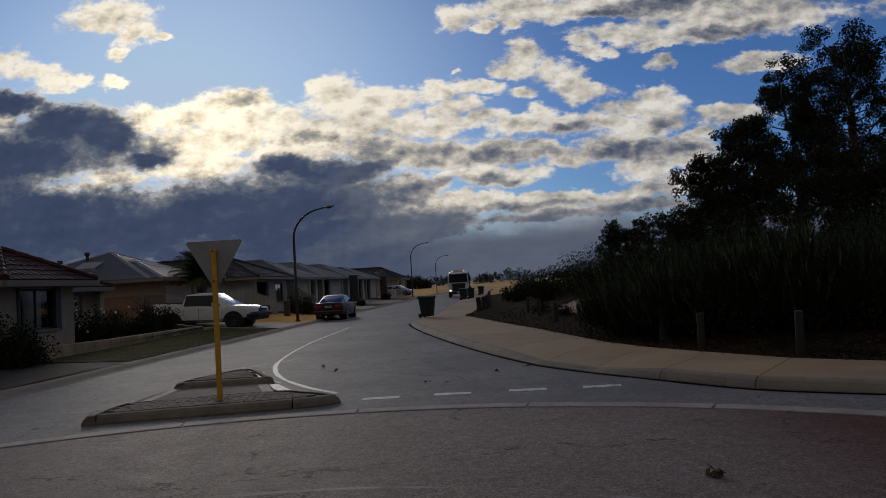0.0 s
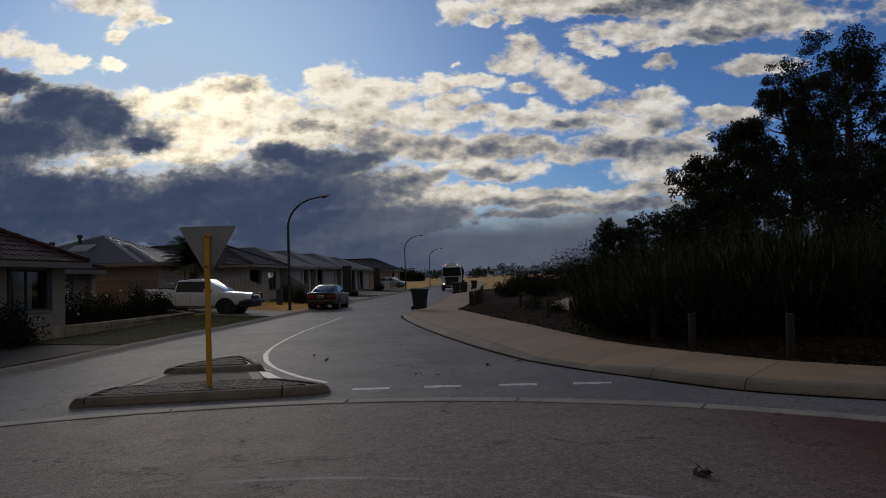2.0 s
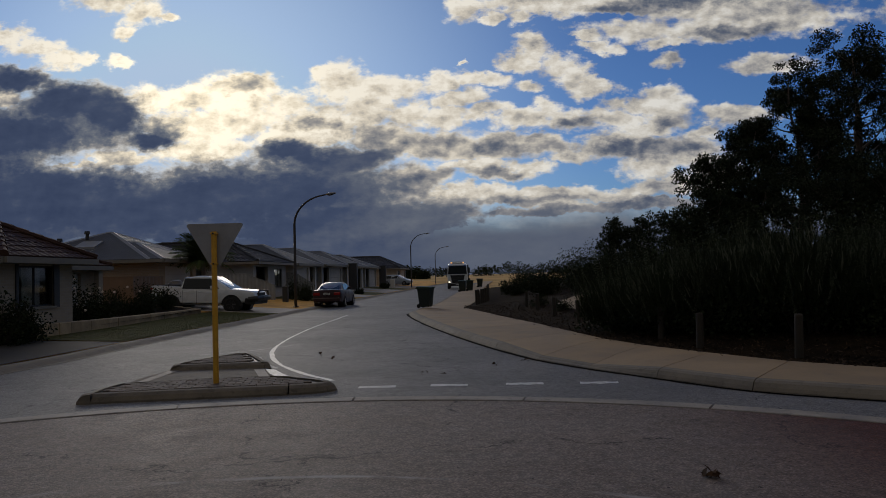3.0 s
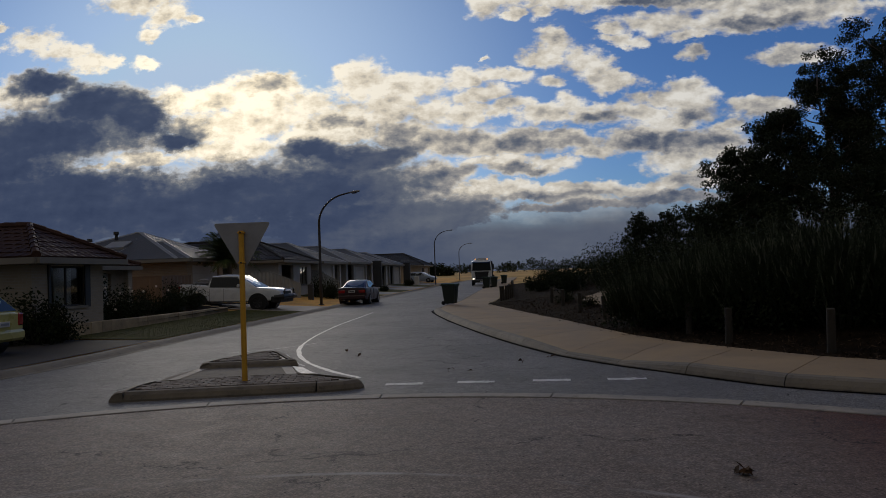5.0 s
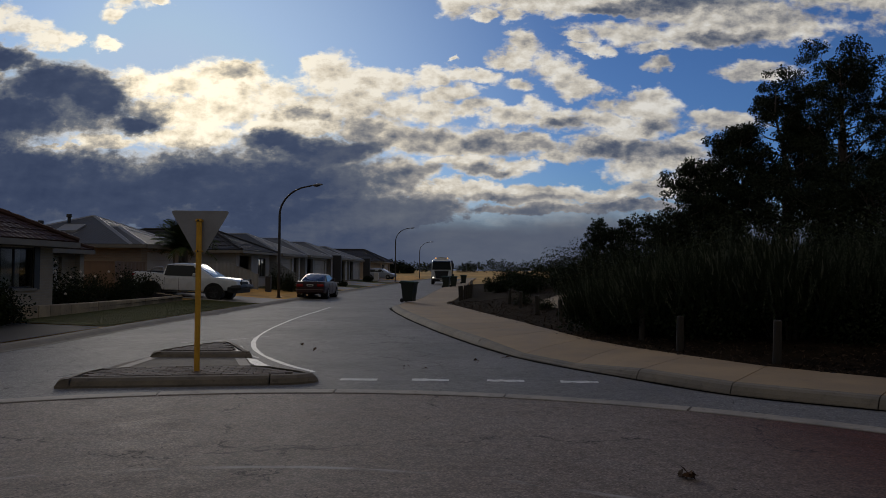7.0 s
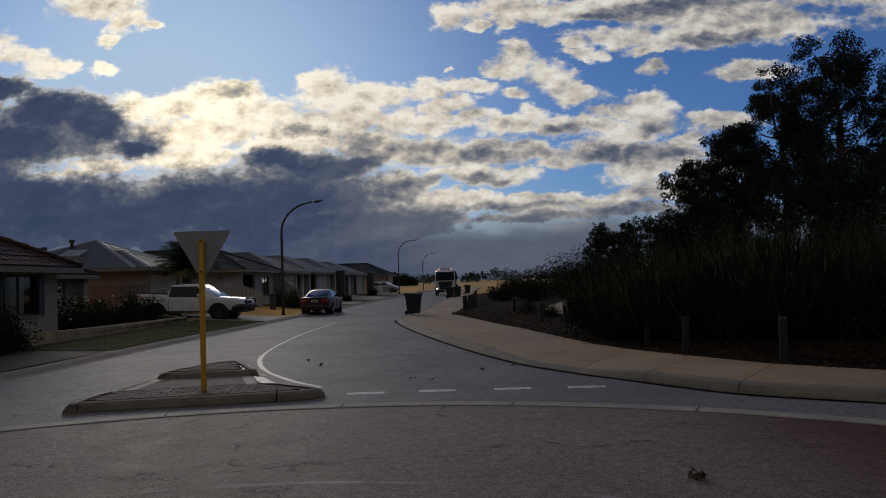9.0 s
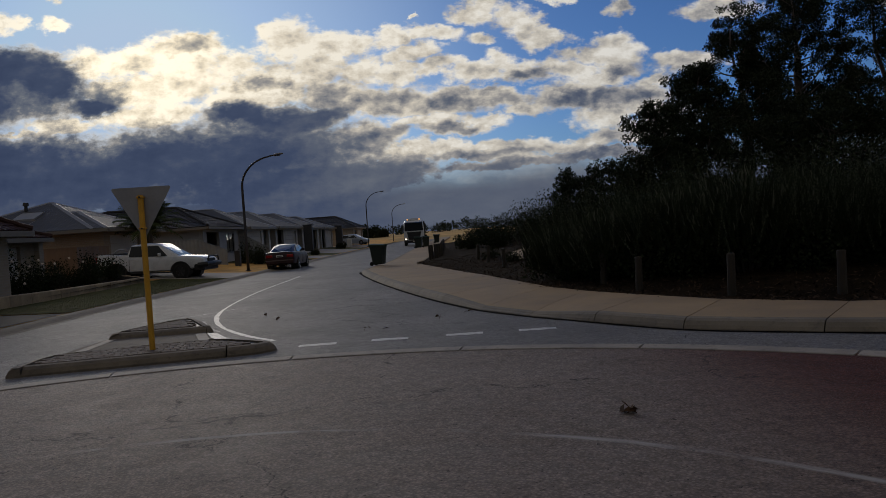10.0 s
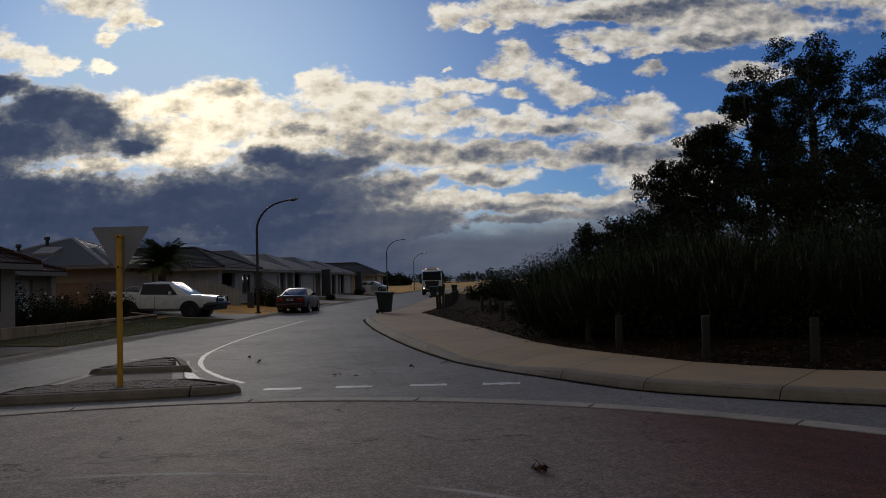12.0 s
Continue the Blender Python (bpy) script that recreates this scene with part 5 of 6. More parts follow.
def wheel(parent, x, y, r, w, spokes=6, rim=None):
    out = 1 if y > 0 else -1
    h = new("wheel")
    h.parent = parent
    h.matrix_basis = pose(x, y, r)
    part("tyre", lathe(bmesh.new(), [(r * 0.62, -w / 2), (r * 0.94, -w / 2), (r, -w * 0.36), (r, w * 0.36), (r * 0.94, w / 2), (r * 0.62, w / 2), (r * 0.6, 0), (r * 0.62, -w / 2)], 0), RUBBER, h, smooth=True)
    bm = lathe(bmesh.new(), [(r * 0.64, out * w * 0.46), (r * 0.60, out * w * 0.42), (r * 0.56, out * w * 0.1), (0.01, out * w * 0.1)], 0)
    for k in range(spokes):
        a = 2 * math.pi * k / spokes
        c, s = math.cos(a), math.sin(a)
        tube(bm, [(c * r * 0.08, out * w * 0.40, s * r * 0.08), (c * r * 0.6, out * w * 0.43, s * r * 0.6)], [r * 0.085, r * 0.06], 5)
    part("rim", bm, rim or ALLOY, h)


def ring(x, pts):
    """A cross section at x from the right half's (y, z), mirrored."""
    return [(x, y, z) for y, z in pts] + [(x, -y, z) for y, z in pts[::-1]]


def quad_panel(a, b, c, d, lift=0.008, grow=0.0):
    """A thin plate over four corners, pushed out along its normal."""
    a, b, c, d = (Vector(p) for p in (a, b, c, d))
    m = (a + b + c + d) / 4
    a, b, c, d = (p + (m - p) * grow for p in (a, b, c, d))
    n = (b - a).cross(d - a).normalized()
    if n.dot(m - Vector((m.x * 0.6, 0, m.z * 0.75))) < 0:
        n = -n
    return loft(bmesh.new(), [[p - n * 0.012 for p in (a, b, c, d)], [p + n * lift for p in (a, b, c, d)]])


def blend(rows, n):
    """Stations eased through the given ones, n to a span."""
    pts = np.array(rows, float)
    out = []
    for i in range(len(pts) - 1):
        p0, p1, p2, p3 = pts[max(i - 1, 0)], pts[i], pts[i + 1], pts[min(i + 2, len(pts) - 1)]
        for k in range(n):
            t = k / n
            out.append(0.5 * (2 * p1 + (p2 - p0) * t + (2 * p0 - 5 * p1 + 4 * p2 - p3) * t * t + (3 * p1 - p0 - 3 * p2 + p3) * t ** 3))
    return [tuple(float(v) for v in r) for r in out] + [tuple(rows[-1])]


def car(m, label, body_mat, lower, cabin, wheels, r, group="", flare=None, name="car", gap=0.02):
    """A car facing +x. lower: (x, sill, shoulder, half width) along the body; cabin: (x, base, top, half width below, half width above)."""
    v = thing(name, m, label, "car", group)
    rows = []
    for x, s, t, w in blend(lower, 4):
        rows.append(ring(x, [(w * 0.80, s), (w * 0.95, s + 0.05), (w, s + (t - s) * 0.42), (w * 0.985, s + (t - s) * 0.60), (w * 0.99, s + (t - s) * 0.74), (w * 0.95, t - 0.035), (w * 0.86, t), (w * 0.4, t + 0.02)]))
    body = part("body", loft(bmesh.new(), rows), body_mat, v, smooth=True)
    body.data.set_sharp_from_angle(angle=radians(42))
    crow = [ring(x, [(wl, b), ((wl * 0.35 + wu * 0.65), b + (t - b) * 0.6), (wu, t - 0.05), (wu * 0.9, t - 0.012), (wu * 0.6, t), (wu * 0.2, t + 0.008)]) for x, b, t, wl, wu in cabin]
    shell = part("cabin", loft(bmesh.new(), crow), body_mat, v, smooth=True)
    shell.data.set_sharp_from_angle(angle=radians(30))
    # glass: windscreen and rear window on the end slopes, side windows between the posts
    c = cabin
    for i, j, nm in ((0, 1, "rear_window"), (len(c) - 1, len(c) - 2, "windscreen")):
        p, q = c[i], c[j]
        part(nm, quad_panel((p[0], p[3] * 0.86, p[2] - 0.0), (p[0], -p[3] * 0.86, p[2] - 0.0), (q[0], -q[4] * 0.86, q[2] - 0.03), (q[0], q[4] * 0.86, q[2] - 0.03), 0.012, 0.05), GLASS, v)
    mid = [k for k in range(1, len(c) - 1)]
    for side in (-1, 1):
        lo0, hi0 = c[0], c[1]
        xs = [c[1][0] - (c[1][0] - c[0][0]) * 0.35, (c[mid[0]][0] + c[mid[-1]][0]) / 2, c[mid[-1]][0] + (c[-1][0] - c[-2][0]) * 0.45]
        zb, zt = c[mid[0]][1] + 0.03, min(c[k][2] for k in mid) - 0.06
        wl, wu = c[mid[0]][3], c[mid[0]][4]
        tops = [c[1][0] + 0.02, xs[1], c[mid[-1]][0] - 0.02]
        wt = wl + (wu - wl) * min(1.0, (zt - c[mid[0]][1]) / (c[mid[0]][2] - c[mid[0]][1] - 0.04)) + 0.014
        for k in range(2):
            part("side_window", quad_panel((xs[k] + gap, side * (wl + 0.004), zb), (xs[k + 1] - gap, side * (wl + 0.004), zb), (tops[k + 1] - gap, side * wt, zt), (tops[k] + gap, side * wt, zt), 0.014), GLASS, v)
        mx = c[-2][0] + 0.15
        part("mirror", boxed(mx - 0.1, mx + 0.02, side * (wl + 0.05) - 0.09, side * (wl + 0.05) + 0.09, zb + 0.0, zb + 0.16, 0.03), body_mat, v)
        for k in (0, 1):
            hx = xs[k] + 0.1
            part("door_handle", boxed(hx, hx + 0.18, side * lower[3][3] - 0.02, side * lower[3][3] + 0.025, zb - 0.16, zb - 0.13, 0.006), body_mat, v)
            sx = xs[k] + 0.02
            part("door_seam", boxed(sx, sx + 0.012, side * lower[3][3] * 0.995 - 0.006, side * lower[3][3] * 0.995 + 0.006, 0.38, zb - 0.08), BLACK, v)
    for x, w in wheels:
        for side in (-1, 1):
            y = side * (w - 0.10)
            arch = []
            rim = 1.13 if flare is None else 1.27
            for k in range(13):
                a = math.pi * k / 12
                arch.append([(x + r * q * math.cos(a), side * w * o, r + r * q * math.sin(a) * 1.0) for q, o in ((1.06, 0.90), (1.06, 1.012 if flare is None else 1.03), (rim, 1.012 if flare is None else 1.035), (rim, 0.90))])
            part("wheel_arch", loft(bmesh.new(), arch), flare or body_mat, v)
            part("wheel_well", tube(bmesh.new(), [(x, side * w * 0.55, r * 1.02), (x, side * w * 1.004, r * 1.02)], r * 1.1, 20), BLACK, v)
            wheel(v, x, side * (w + 0.012 - 0.10), r, 0.22, rim=DARK_RIM if flare else None)
    return v


DARK_RIM = material("dark_alloy", (0.05, 0.05, 0.055), 0.4, 0.1, 4.0, 50.0, 0.0, metal=0.6)
WHITE_CAR = paint("white_car_paint", (0.66, 0.68, 0.70))
MAROON = paint("dark_maroon_paint", (0.028, 0.007, 0.008), 0.35, 0.0, 0.15)
LIME_CAR = paint("yellow_green_paint", (0.46, 0.43, 0.13))
SILVER = paint("silver_blue_paint", (0.30, 0.34, 0.40), 0.35, 0.4)
TAIL = paint("red_tail_lens", (0.30, 0.012, 0.012), 0.2)
CLEAR = paint("clear_lamp_lens", (0.55, 0.56, 0.58), 0.15)
PLATE = paint("plate_white", (0.6, 0.6, 0.58), 0.4)

ute = car(pose(-13.72, 35.6, 0.22, 0, 1.6, -3), "white dual-cab ute with black bull bar in a driveway", WHITE_CAR,
          [(-2.66, 0.72, 1.24, 0.86), (-2.60, 0.58, 1.32, 0.91), (-1.9, 0.50, 1.32, 0.92), (-1.2, 0.44, 1.28, 0.92), (-0.9, 0.42, 1.20, 0.92), (0.2, 0.42, 1.17, 0.92), (1.2, 0.43, 1.16, 0.92), (1.7, 0.46, 1.15, 0.92), (2.25, 0.52, 1.10, 0.91), (2.52, 0.58, 1.03, 0.88), (2.62, 0.62, 0.94, 0.84), (2.66, 0.66, 0.80, 0.80)],
          [(-1.14, 1.14, 1.30, 0.87, 0.82), (-0.98, 1.14, 1.75, 0.87, 0.71), (-0.3, 1.14, 1.83, 0.87, 0.72), (0.38, 1.14, 1.79, 0.87, 0.71), (1.42, 1.10, 1.15, 0.86, 0.79)],
          [(-1.62, 0.93), (1.50, 0.93)], 0.39, flare=BLACK, name="ute", gap=-0.002)
ute.scale = (1.0, 1.0, 0.97)
part("tub_floor", boxed(-2.5, -1.15, -0.76, 0.76, 1.335, 1.352), BLACK, ute, "black tub liner")
for y in (-0.7, 0.7):
    part("sports_bar", tube(bmesh.new(), [(-1.95, y, 1.33), (-1.62, y, 1.55), (-1.22, y, 1.58), (-1.15, y, 1.40)], 0.032, 8), ALLOY, ute, "polished sports bar")
    part("headlight", boxed(2.28, 2.58, y * 1.02 - 0.15, y * 1.02 + 0.15, 0.88, 0.97, 0.03), CLEAR, ute)
    part("tail_light", boxed(-2.68, -2.54, y * 1.2 - 0.06, y * 1.2 + 0.06, 0.90, 1.22, 0.015), TAIL, ute)
    part("side_step", boxed(-0.95, 1.1, y * 1.33 - 0.07, y * 1.33 + 0.07, 0.34, 0.40, 0.015), BLACK, ute)
part("bull_bar", tube(bmesh.new(), [(2.35, -0.90, 0.66), (2.74, -0.82, 0.70), (2.80, -0.3, 0.72), (2.80, 0.3, 0.72), (2.74, 0.82, 0.70), (2.35, 0.90, 0.66)], 0.13, 10), BLACK, ute, "black steel bull bar")
part("bull_bar_hoop", tube(bmesh.new(), [(2.78, -0.66, 0.75), (2.76, -0.60, 1.08), (2.76, 0.60, 1.08), (2.78, 0.66, 0.75)], 0.035, 8), BLACK, ute)
part("front_bumper", boxed(2.15, 2.66, -0.92, 0.92, 0.40, 0.74, 0.05), BLACK, ute, "black steel bumper")
part("grille", boxed(2.45, 2.68, -0.48, 0.48, 0.68, 0.98, 0.03), BLACK, ute)

sedan = car(pose(-9.2, 44.1, 0.0, 0, 0, 90.5), "dark maroon sedan parked against the kerb", MAROON,
            [(-2.36, 0.42, 0.96, 0.74), (-2.28, 0.32, 1.02, 0.84), (-1.7, 0.26, 1.03, 0.89), (-0.6, 0.22, 0.98, 0.90), (0.8, 0.22, 0.95, 0.90), (1.6, 0.26, 0.86, 0.87), (2.1, 0.32, 0.74, 0.80), (2.36, 0.40, 0.60, 0.66)],
            [(-1.85, 0.98, 1.04, 0.76, 0.72), (-0.95, 0.97, 1.41, 0.78, 0.60), (-0.2, 0.96, 1.46, 0.79, 0.61), (0.4, 0.95, 1.42, 0.78, 0.60), (1.25, 0.90, 0.95, 0.75, 0.70)],
            [(-1.4, 0.89), (1.38, 0.88)], 0.33)
for y in (-0.60, 0.60):
    part("tail_light", boxed(-2.40, -2.22, y - 0.19, y + 0.19, 0.72, 0.88, 0.02), TAIL, sedan)
    part("exhaust", tube(bmesh.new(), [(-2.42, y * 0.8, 0.30), (-2.2, y * 0.8, 0.30)], 0.035, 8), ALLOY, sedan)
part("number_plate", boxed(-2.395, -2.36, -0.19, 0.19, 0.74, 0.86, 0.004), PLATE, sedan, "white number plate")
part("plate_bar", boxed(-2.402, -2.394, -0.14, 0.14, 0.775, 0.825), CHARCOAL, sedan)
part("rear_bumper", boxed(-2.44, -2.2, -0.80, 0.80, 0.34, 0.58, 0.05), MAROON, sedan)

hatch = car(pose(-13.38, 15.55, 0.16, 0, 0, 183), "yellow-green hatchback parked nose-in on a driveway", LIME_CAR,
            [(-1.95, 0.45, 0.90, 0.66), (-1.88, 0.34, 0.98, 0.78), (-1.3, 0.26, 1.00, 0.83), (-0.5, 0.22, 0.98, 0.84), (0.8, 0.22, 0.96, 0.84), (1.4, 0.28, 0.90, 0.80), (1.8, 0.36, 0.74, 0.72), (1.92, 0.42, 0.62, 0.6)],
            [(-1.9, 0.97, 1.0, 0.72, 0.66), (-1.45, 0.97, 1.44, 0.73, 0.60), (-0.4, 0.96, 1.50, 0.75, 0.61), (0.3, 0.96, 1.46, 0.75, 0.60), (1.15, 0.92, 0.96, 0.72, 0.68)],
            [(-1.22, 0.83), (1.25, 0.82)], 0.30)
for y in (-0.64, 0.64):
    part("tail_light", boxed(-1.98, -1.82, y - 0.09, y + 0.09, 0.66, 0.96, 0.03), TAIL, hatch)
part("number_plate", boxed(-2.0, -1.95, -0.19, 0.19, 0.66, 0.78, 0.004), PLATE, hatch, "white number plate")
part("plate_bar", boxed(-2.006, -1.999, -0.14, 0.14, 0.695, 0.745), SILVER, hatch)
part("rear_bumper", boxed(-2.02, -1.8, -0.76, 0.76, 0.32, 0.58, 0.06), LIME_CAR, hatch)
part("wiper", tube(bmesh.new(), [(-1.86, 0.0, 1.03), (-1.80, 0.33, 1.10)], 0.012, 6), BLACK, hatch)

copy = car(pose(-12.9, 103.5, 0.42, 0, 0, -14), "silver-blue car parked on a driveway", SILVER,
           [(-2.1, 0.42, 0.90, 0.68), (-2.0, 0.32, 0.98, 0.80), (-1.3, 0.26, 1.00, 0.86), (-0.5, 0.22, 0.98, 0.87), (0.8, 0.22, 0.96, 0.87), (1.5, 0.26, 0.88, 0.84), (2.0, 0.34, 0.74, 0.75), (2.15, 0.40, 0.62, 0.6)],
           [(-2.0, 0.97, 1.0, 0.76, 0.70), (-1.5, 0.97, 1.42, 0.76, 0.62), (-0.4, 0.96, 1.52, 0.78, 0.63), (0.3, 0.96, 1.48, 0.78, 0.62), (1.25, 0.92, 0.96, 0.75, 0.70)],
           [(-1.3, 0.86), (1.35, 0.85)], 0.32)


def rubbish_truck(m):
    t = thing("rubbish_truck", m, "white cab-over rubbish truck with lit headlights at the kerb", "truck")
    part("chassis", boxed(-6.6, 1.6, -0.45, 0.45, 0.62, 0.95, 0.02), BLACK, t)
    rows = [ring(x, [(1.14 * w, 0.62), (1.22 * w, 0.9), (1.23 * w, 1.7), (1.19 * w, 2.5), (1.13 * w, z - 0.14), (1.0 * w, z - 0.02), (0.5 * w, z + 0.03)])
            for x, w, z in ((0.0, 1, 3.02), (1.1, 1, 3.08), (1.6, 0.995, 3.0), (1.85, 0.985, 2.86), (1.97, 0.95, 2.7))]
    cab = part("cab", loft(bmesh.new(), rows), WHITE_CAR, t, "white truck cab", smooth=True)
    cab.data.set_sharp_from_angle(angle=radians(35))
    part("windscreen", loft(bmesh.new(), [[(1.90, -1.07, 2.72), (1.90, 1.07, 2.72), (1.975, 1.12, 1.78), (1.975, -1.12, 1.78)], [(2.01, -1.02, 2.70), (2.01, 1.02, 2.70), (2.03, 1.10, 1.80), (2.03, -1.10, 1.80)]]), GLASS, t, "dark raked windscreen")
    part("visor", loft(bmesh.new(), [[(1.80, y, 2.80), (2.16, y, 2.70), (2.17, y, 2.73), (1.80, y, 2.86)] for y in (-1.08, 1.08)]), GLASS, t, "smoked sun visor")
    part("roof_sign", boxed(1.35, 1.55, -0.62, 0.62, 3.05, 3.17, 0.03), PLATE, t)
    part("grille", loft(bmesh.new(), [[(x, -0.86, 1.66), (x, 0.86, 1.66), (x, 0.66, 0.72), (x, -0.66, 0.72)] for x in (1.9, 2.03)]), BLACK, t, "black tapered front grille")
    for z in (0.95, 1.15, 1.35, 1.55):
        part("grille_bar", boxed(2.03, 2.05, -0.70, 0.70, z - 0.02, z + 0.02, 0.004), CHARCOAL, t)
    part("bumper", boxed(1.55, 2.06, -1.22, 1.22, 0.36, 0.66, 0.05), BLACK, t, "black front bumper")
    part("number_plate", boxed(2.06, 2.07, -0.2, 0.2, 0.46, 0.58, 0.002), PLATE, t)
    for y in (-0.98, 0.98):
        part("lamp_surround", boxed(1.92, 2.045, y - 0.21, y + 0.21, 0.66, 0.98, 0.04), BLACK, t)
        part("headlight", boxed(2.04, 2.065, y - 0.12, y + 0.12, 0.74, 0.92, 0.02), HEADLAMP, t, "lit headlight")
        part("mirror", boxed(1.72, 1.86, y * 1.42 - 0.11, y * 1.42 + 0.11, 1.85, 2.55, 0.05), BLACK, t)
        part("mirror_arm", tube(bmesh.new(), [(1.6, y * 1.16, 2.66), (1.78, y * 1.40, 2.62), (1.78, y * 1.42, 2.5)], 0.02, 6), BLACK, t)
        part("side_window", boxed(0.45, 1.5, y * 1.22 - 0.035, y * 1.22 + 0.035, 1.75, 2.55, 0.01), GLASS, t)
        part("beacon", tube(bmesh.new(), [(0.9, y * 0.72, 3.06), (0.9, y * 0.72, 3.14), (0.9, y * 0.72, 3.25)], [0.10, 0.10, 0.07], 10), AMBER, t, "amber flashing beacon")
        part("step", boxed(0.75, 1.25, y * 1.2 - 0.12, y * 1.2 + 0.08, 0.40, 0.48, 0.01), ALLOY, t)
    rows = [ring(x, [(1.06, 1.0), (1.22, 1.3), (1.25, 1.9), (1.22, 2.5), (1.08, z - 0.42), (0.8, z - 0.14), (0.3, z)]) for x, z in ((-6.9, 2.7), (-6.3, 3.25), (-1.7, 3.3), (-1.25, 3.2))]
    shell = part("compactor_body", loft(bmesh.new(), rows), STEEL_GREY, t, "pale rounded compactor body", smooth=True)
    shell.data.set_sharp_from_angle(angle=radians(40))
    for x in (-5.6, -4.3, -3.0, -1.8):
        part("rib", loft(bmesh.new(), [ring(q, [(1.1, 1.0), (1.27, 1.3), (1.30, 1.9), (1.27, 2.5), (1.12, 2.92), (0.83, 3.21), (0.3, 3.35)]) for q in (x, x + 0.09)]), STEEL_GREY, t)
    part("hopper", boxed(-1.2, -0.1, -1.18, 1.18, 0.95, 2.75, 0.05), BLACK, t, "dark loading hopper behind the cab")
    arm = part("lift_arm", boxed(-0.9, -0.5, 1.0, 1.36, 0.8, 2.9, 0.03), BLACK, t, "folded bin-lifting arm")
    part("gripper", boxed(-1.05, -0.35, 1.3, 1.55, 0.9, 1.25, 0.04), BLACK, arm)
    for x in (0.95, -4.1, -5.4):
        for y in (-1.08, 1.08):
            wheel(t, x, y, 0.5, 0.3, 8)
    part("mudguard", boxed(0.3, 1.6, -1.2, 1.2, 0.98, 1.06, 0.03), BLACK, t)


HEADLAMP = glow("headlamp_glow", (1.0, 0.90, 0.72), 1.2)
AMBER = glow("amber_beacon", (1.0, 0.35, 0.03), 0.7)
STEEL_GREY = paint("pale_truck_body", (0.42, 0.44, 0.45), 0.4)
rubbish_truck(pose(-3.6, 89.0, 0.02, 0, 0, -88))


# ---- planting ----
def leaf_cloud(name, centres, count, size, mat, parent, rng, droop=0.3, flat=1.0, label=""):
    """Many small leaves round clump centres (x, y, z, radius); one mesh, past counting."""
    c = np.array(centres, float)
    vol = c[:, 3] ** 2
    pick = rng.choice(len(c), count, p=vol / vol.sum())
    d = rng.normal(size=(count, 3))
    d *= (np.minimum(1.0, 1.9 / np.linalg.norm(d, axis=1)) * 0.56)[:, None]
    p = c[pick, :3] + d * c[pick, 3][:, None] * np.array((1, 1, flat))
    a = rng.normal(size=(count, 3))
    a[:, 2] -= droop
    a /= np.linalg.norm(a, axis=1)[:, None]
    b = np.cross(a, rng.normal(size=(count, 3)))
    b /= np.linalg.norm(b, axis=1)[:, None]
    ln = size * (0.6 + 0.8 * rng.random(count))[:, None]
    w = ln * 0.30
    v = np.stack([p - a * ln * 0.5, p + b * w, p + a * ln * 0.5, p - b * w], 1).reshape(-1, 3)
    me = bpy.data.meshes.new(name)
    me.vertices.add(len(v))
    me.vertices.foreach_set("co", v.ravel())
    me.loops.add(len(v))
    me.loops.foreach_set("vertex_index", np.arange(len(v), dtype=np.int32))
    me.polygons.add(count)
    me.polygons.foreach_set("loop_start", np.arange(0, len(v), 4, dtype=np.int32))
    me.update(calc_edges=True)
    me.materials.append(mat)
    ob = new(name, me)
    ob.parent = parent
    if label:
        ob["label"] = label
    return ob


def tree(x, y, z, height, spread, seed, label, leaves=16000, leaf=0.16, mat=None, clumps=42, low=0.3, stems=2, fork=0.34):
    """A gum: leaning forked trunk, limbs that end in clumps of hanging leaves with gaps between them."""
    rng = np.random.default_rng(seed)
    t = thing("tree", pose(x, y, z), label, "tree", "tall trees behind the shrubs")
    bm = bmesh.new()
    centres = []
    for s in range(stems):
        a = 2 * math.pi * (s + rng.random() * 0.5) / stems
        top = Vector((math.cos(a) * spread * 0.25, math.sin(a) * spread * 0.25, height * (0.86 + 0.1 * rng.random())))
        pts = []
        for k in range(9):
            f = k / 8
            wob = Vector((rng.normal() * 0.12, rng.normal() * 0.12, 0)) * (1 if 0 < k else 0)
            pts.append(Vector((top.x * f ** 1.4, top.y * f ** 1.4, top.z * f - 0.2 * (1 - f))) + wob)
        r0 = 0.020 * height
        tube(bm, pts, [r0 * (1 - 0.85 * k / 8) for k in range(9)], 8)
        for b in range(clumps // stems):
            f = low + (1 - low) * (b + rng.random()) / (clumps // stems)
            i = min(7, int(f * 8))
            p0 = pts[i].lerp(pts[i + 1], f * 8 - i)
            ang = rng.random() * 2 * math.pi
            reach = spread * (0.35 + 0.65 * rng.random()) * (1.0 - 0.55 * max(0, (f - 0.55) / 0.45)) * (0.55 + 0.45 * min(1, (f - low) / 0.25 + 0.3))
            e = p0 + Vector((math.cos(ang) * reach, math.sin(ang) * reach, reach * (0.25 + 0.5 * rng.random())))
            e.z = min(e.z, height)
            mid = p0.lerp(e, 0.5) + Vector((0, 0, -0.08 * reach))
            rr = r0 * (1 - 0.85 * f) * 0.55
            tube(bm, [p0, mid, e], [rr, rr * 0.7, rr * 0.25], 5)
            for q in range(5):
                o = Vector(rng.normal(size=3)) * 0.50 * (0.5 + spread / 8)
                tube(bm, [mid.lerp(e, 0.6), e + o], [rr * 0.35, rr * 0.1], 4, caps=False)
                centres.append((*(e + o), (0.28 + 0.36 * rng.random()) * (0.55 + spread / 9)))
    part("trunk", bm, BARK, t, "grey trunk and limbs", smooth=True)
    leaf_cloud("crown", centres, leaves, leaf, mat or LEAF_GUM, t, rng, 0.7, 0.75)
    return t


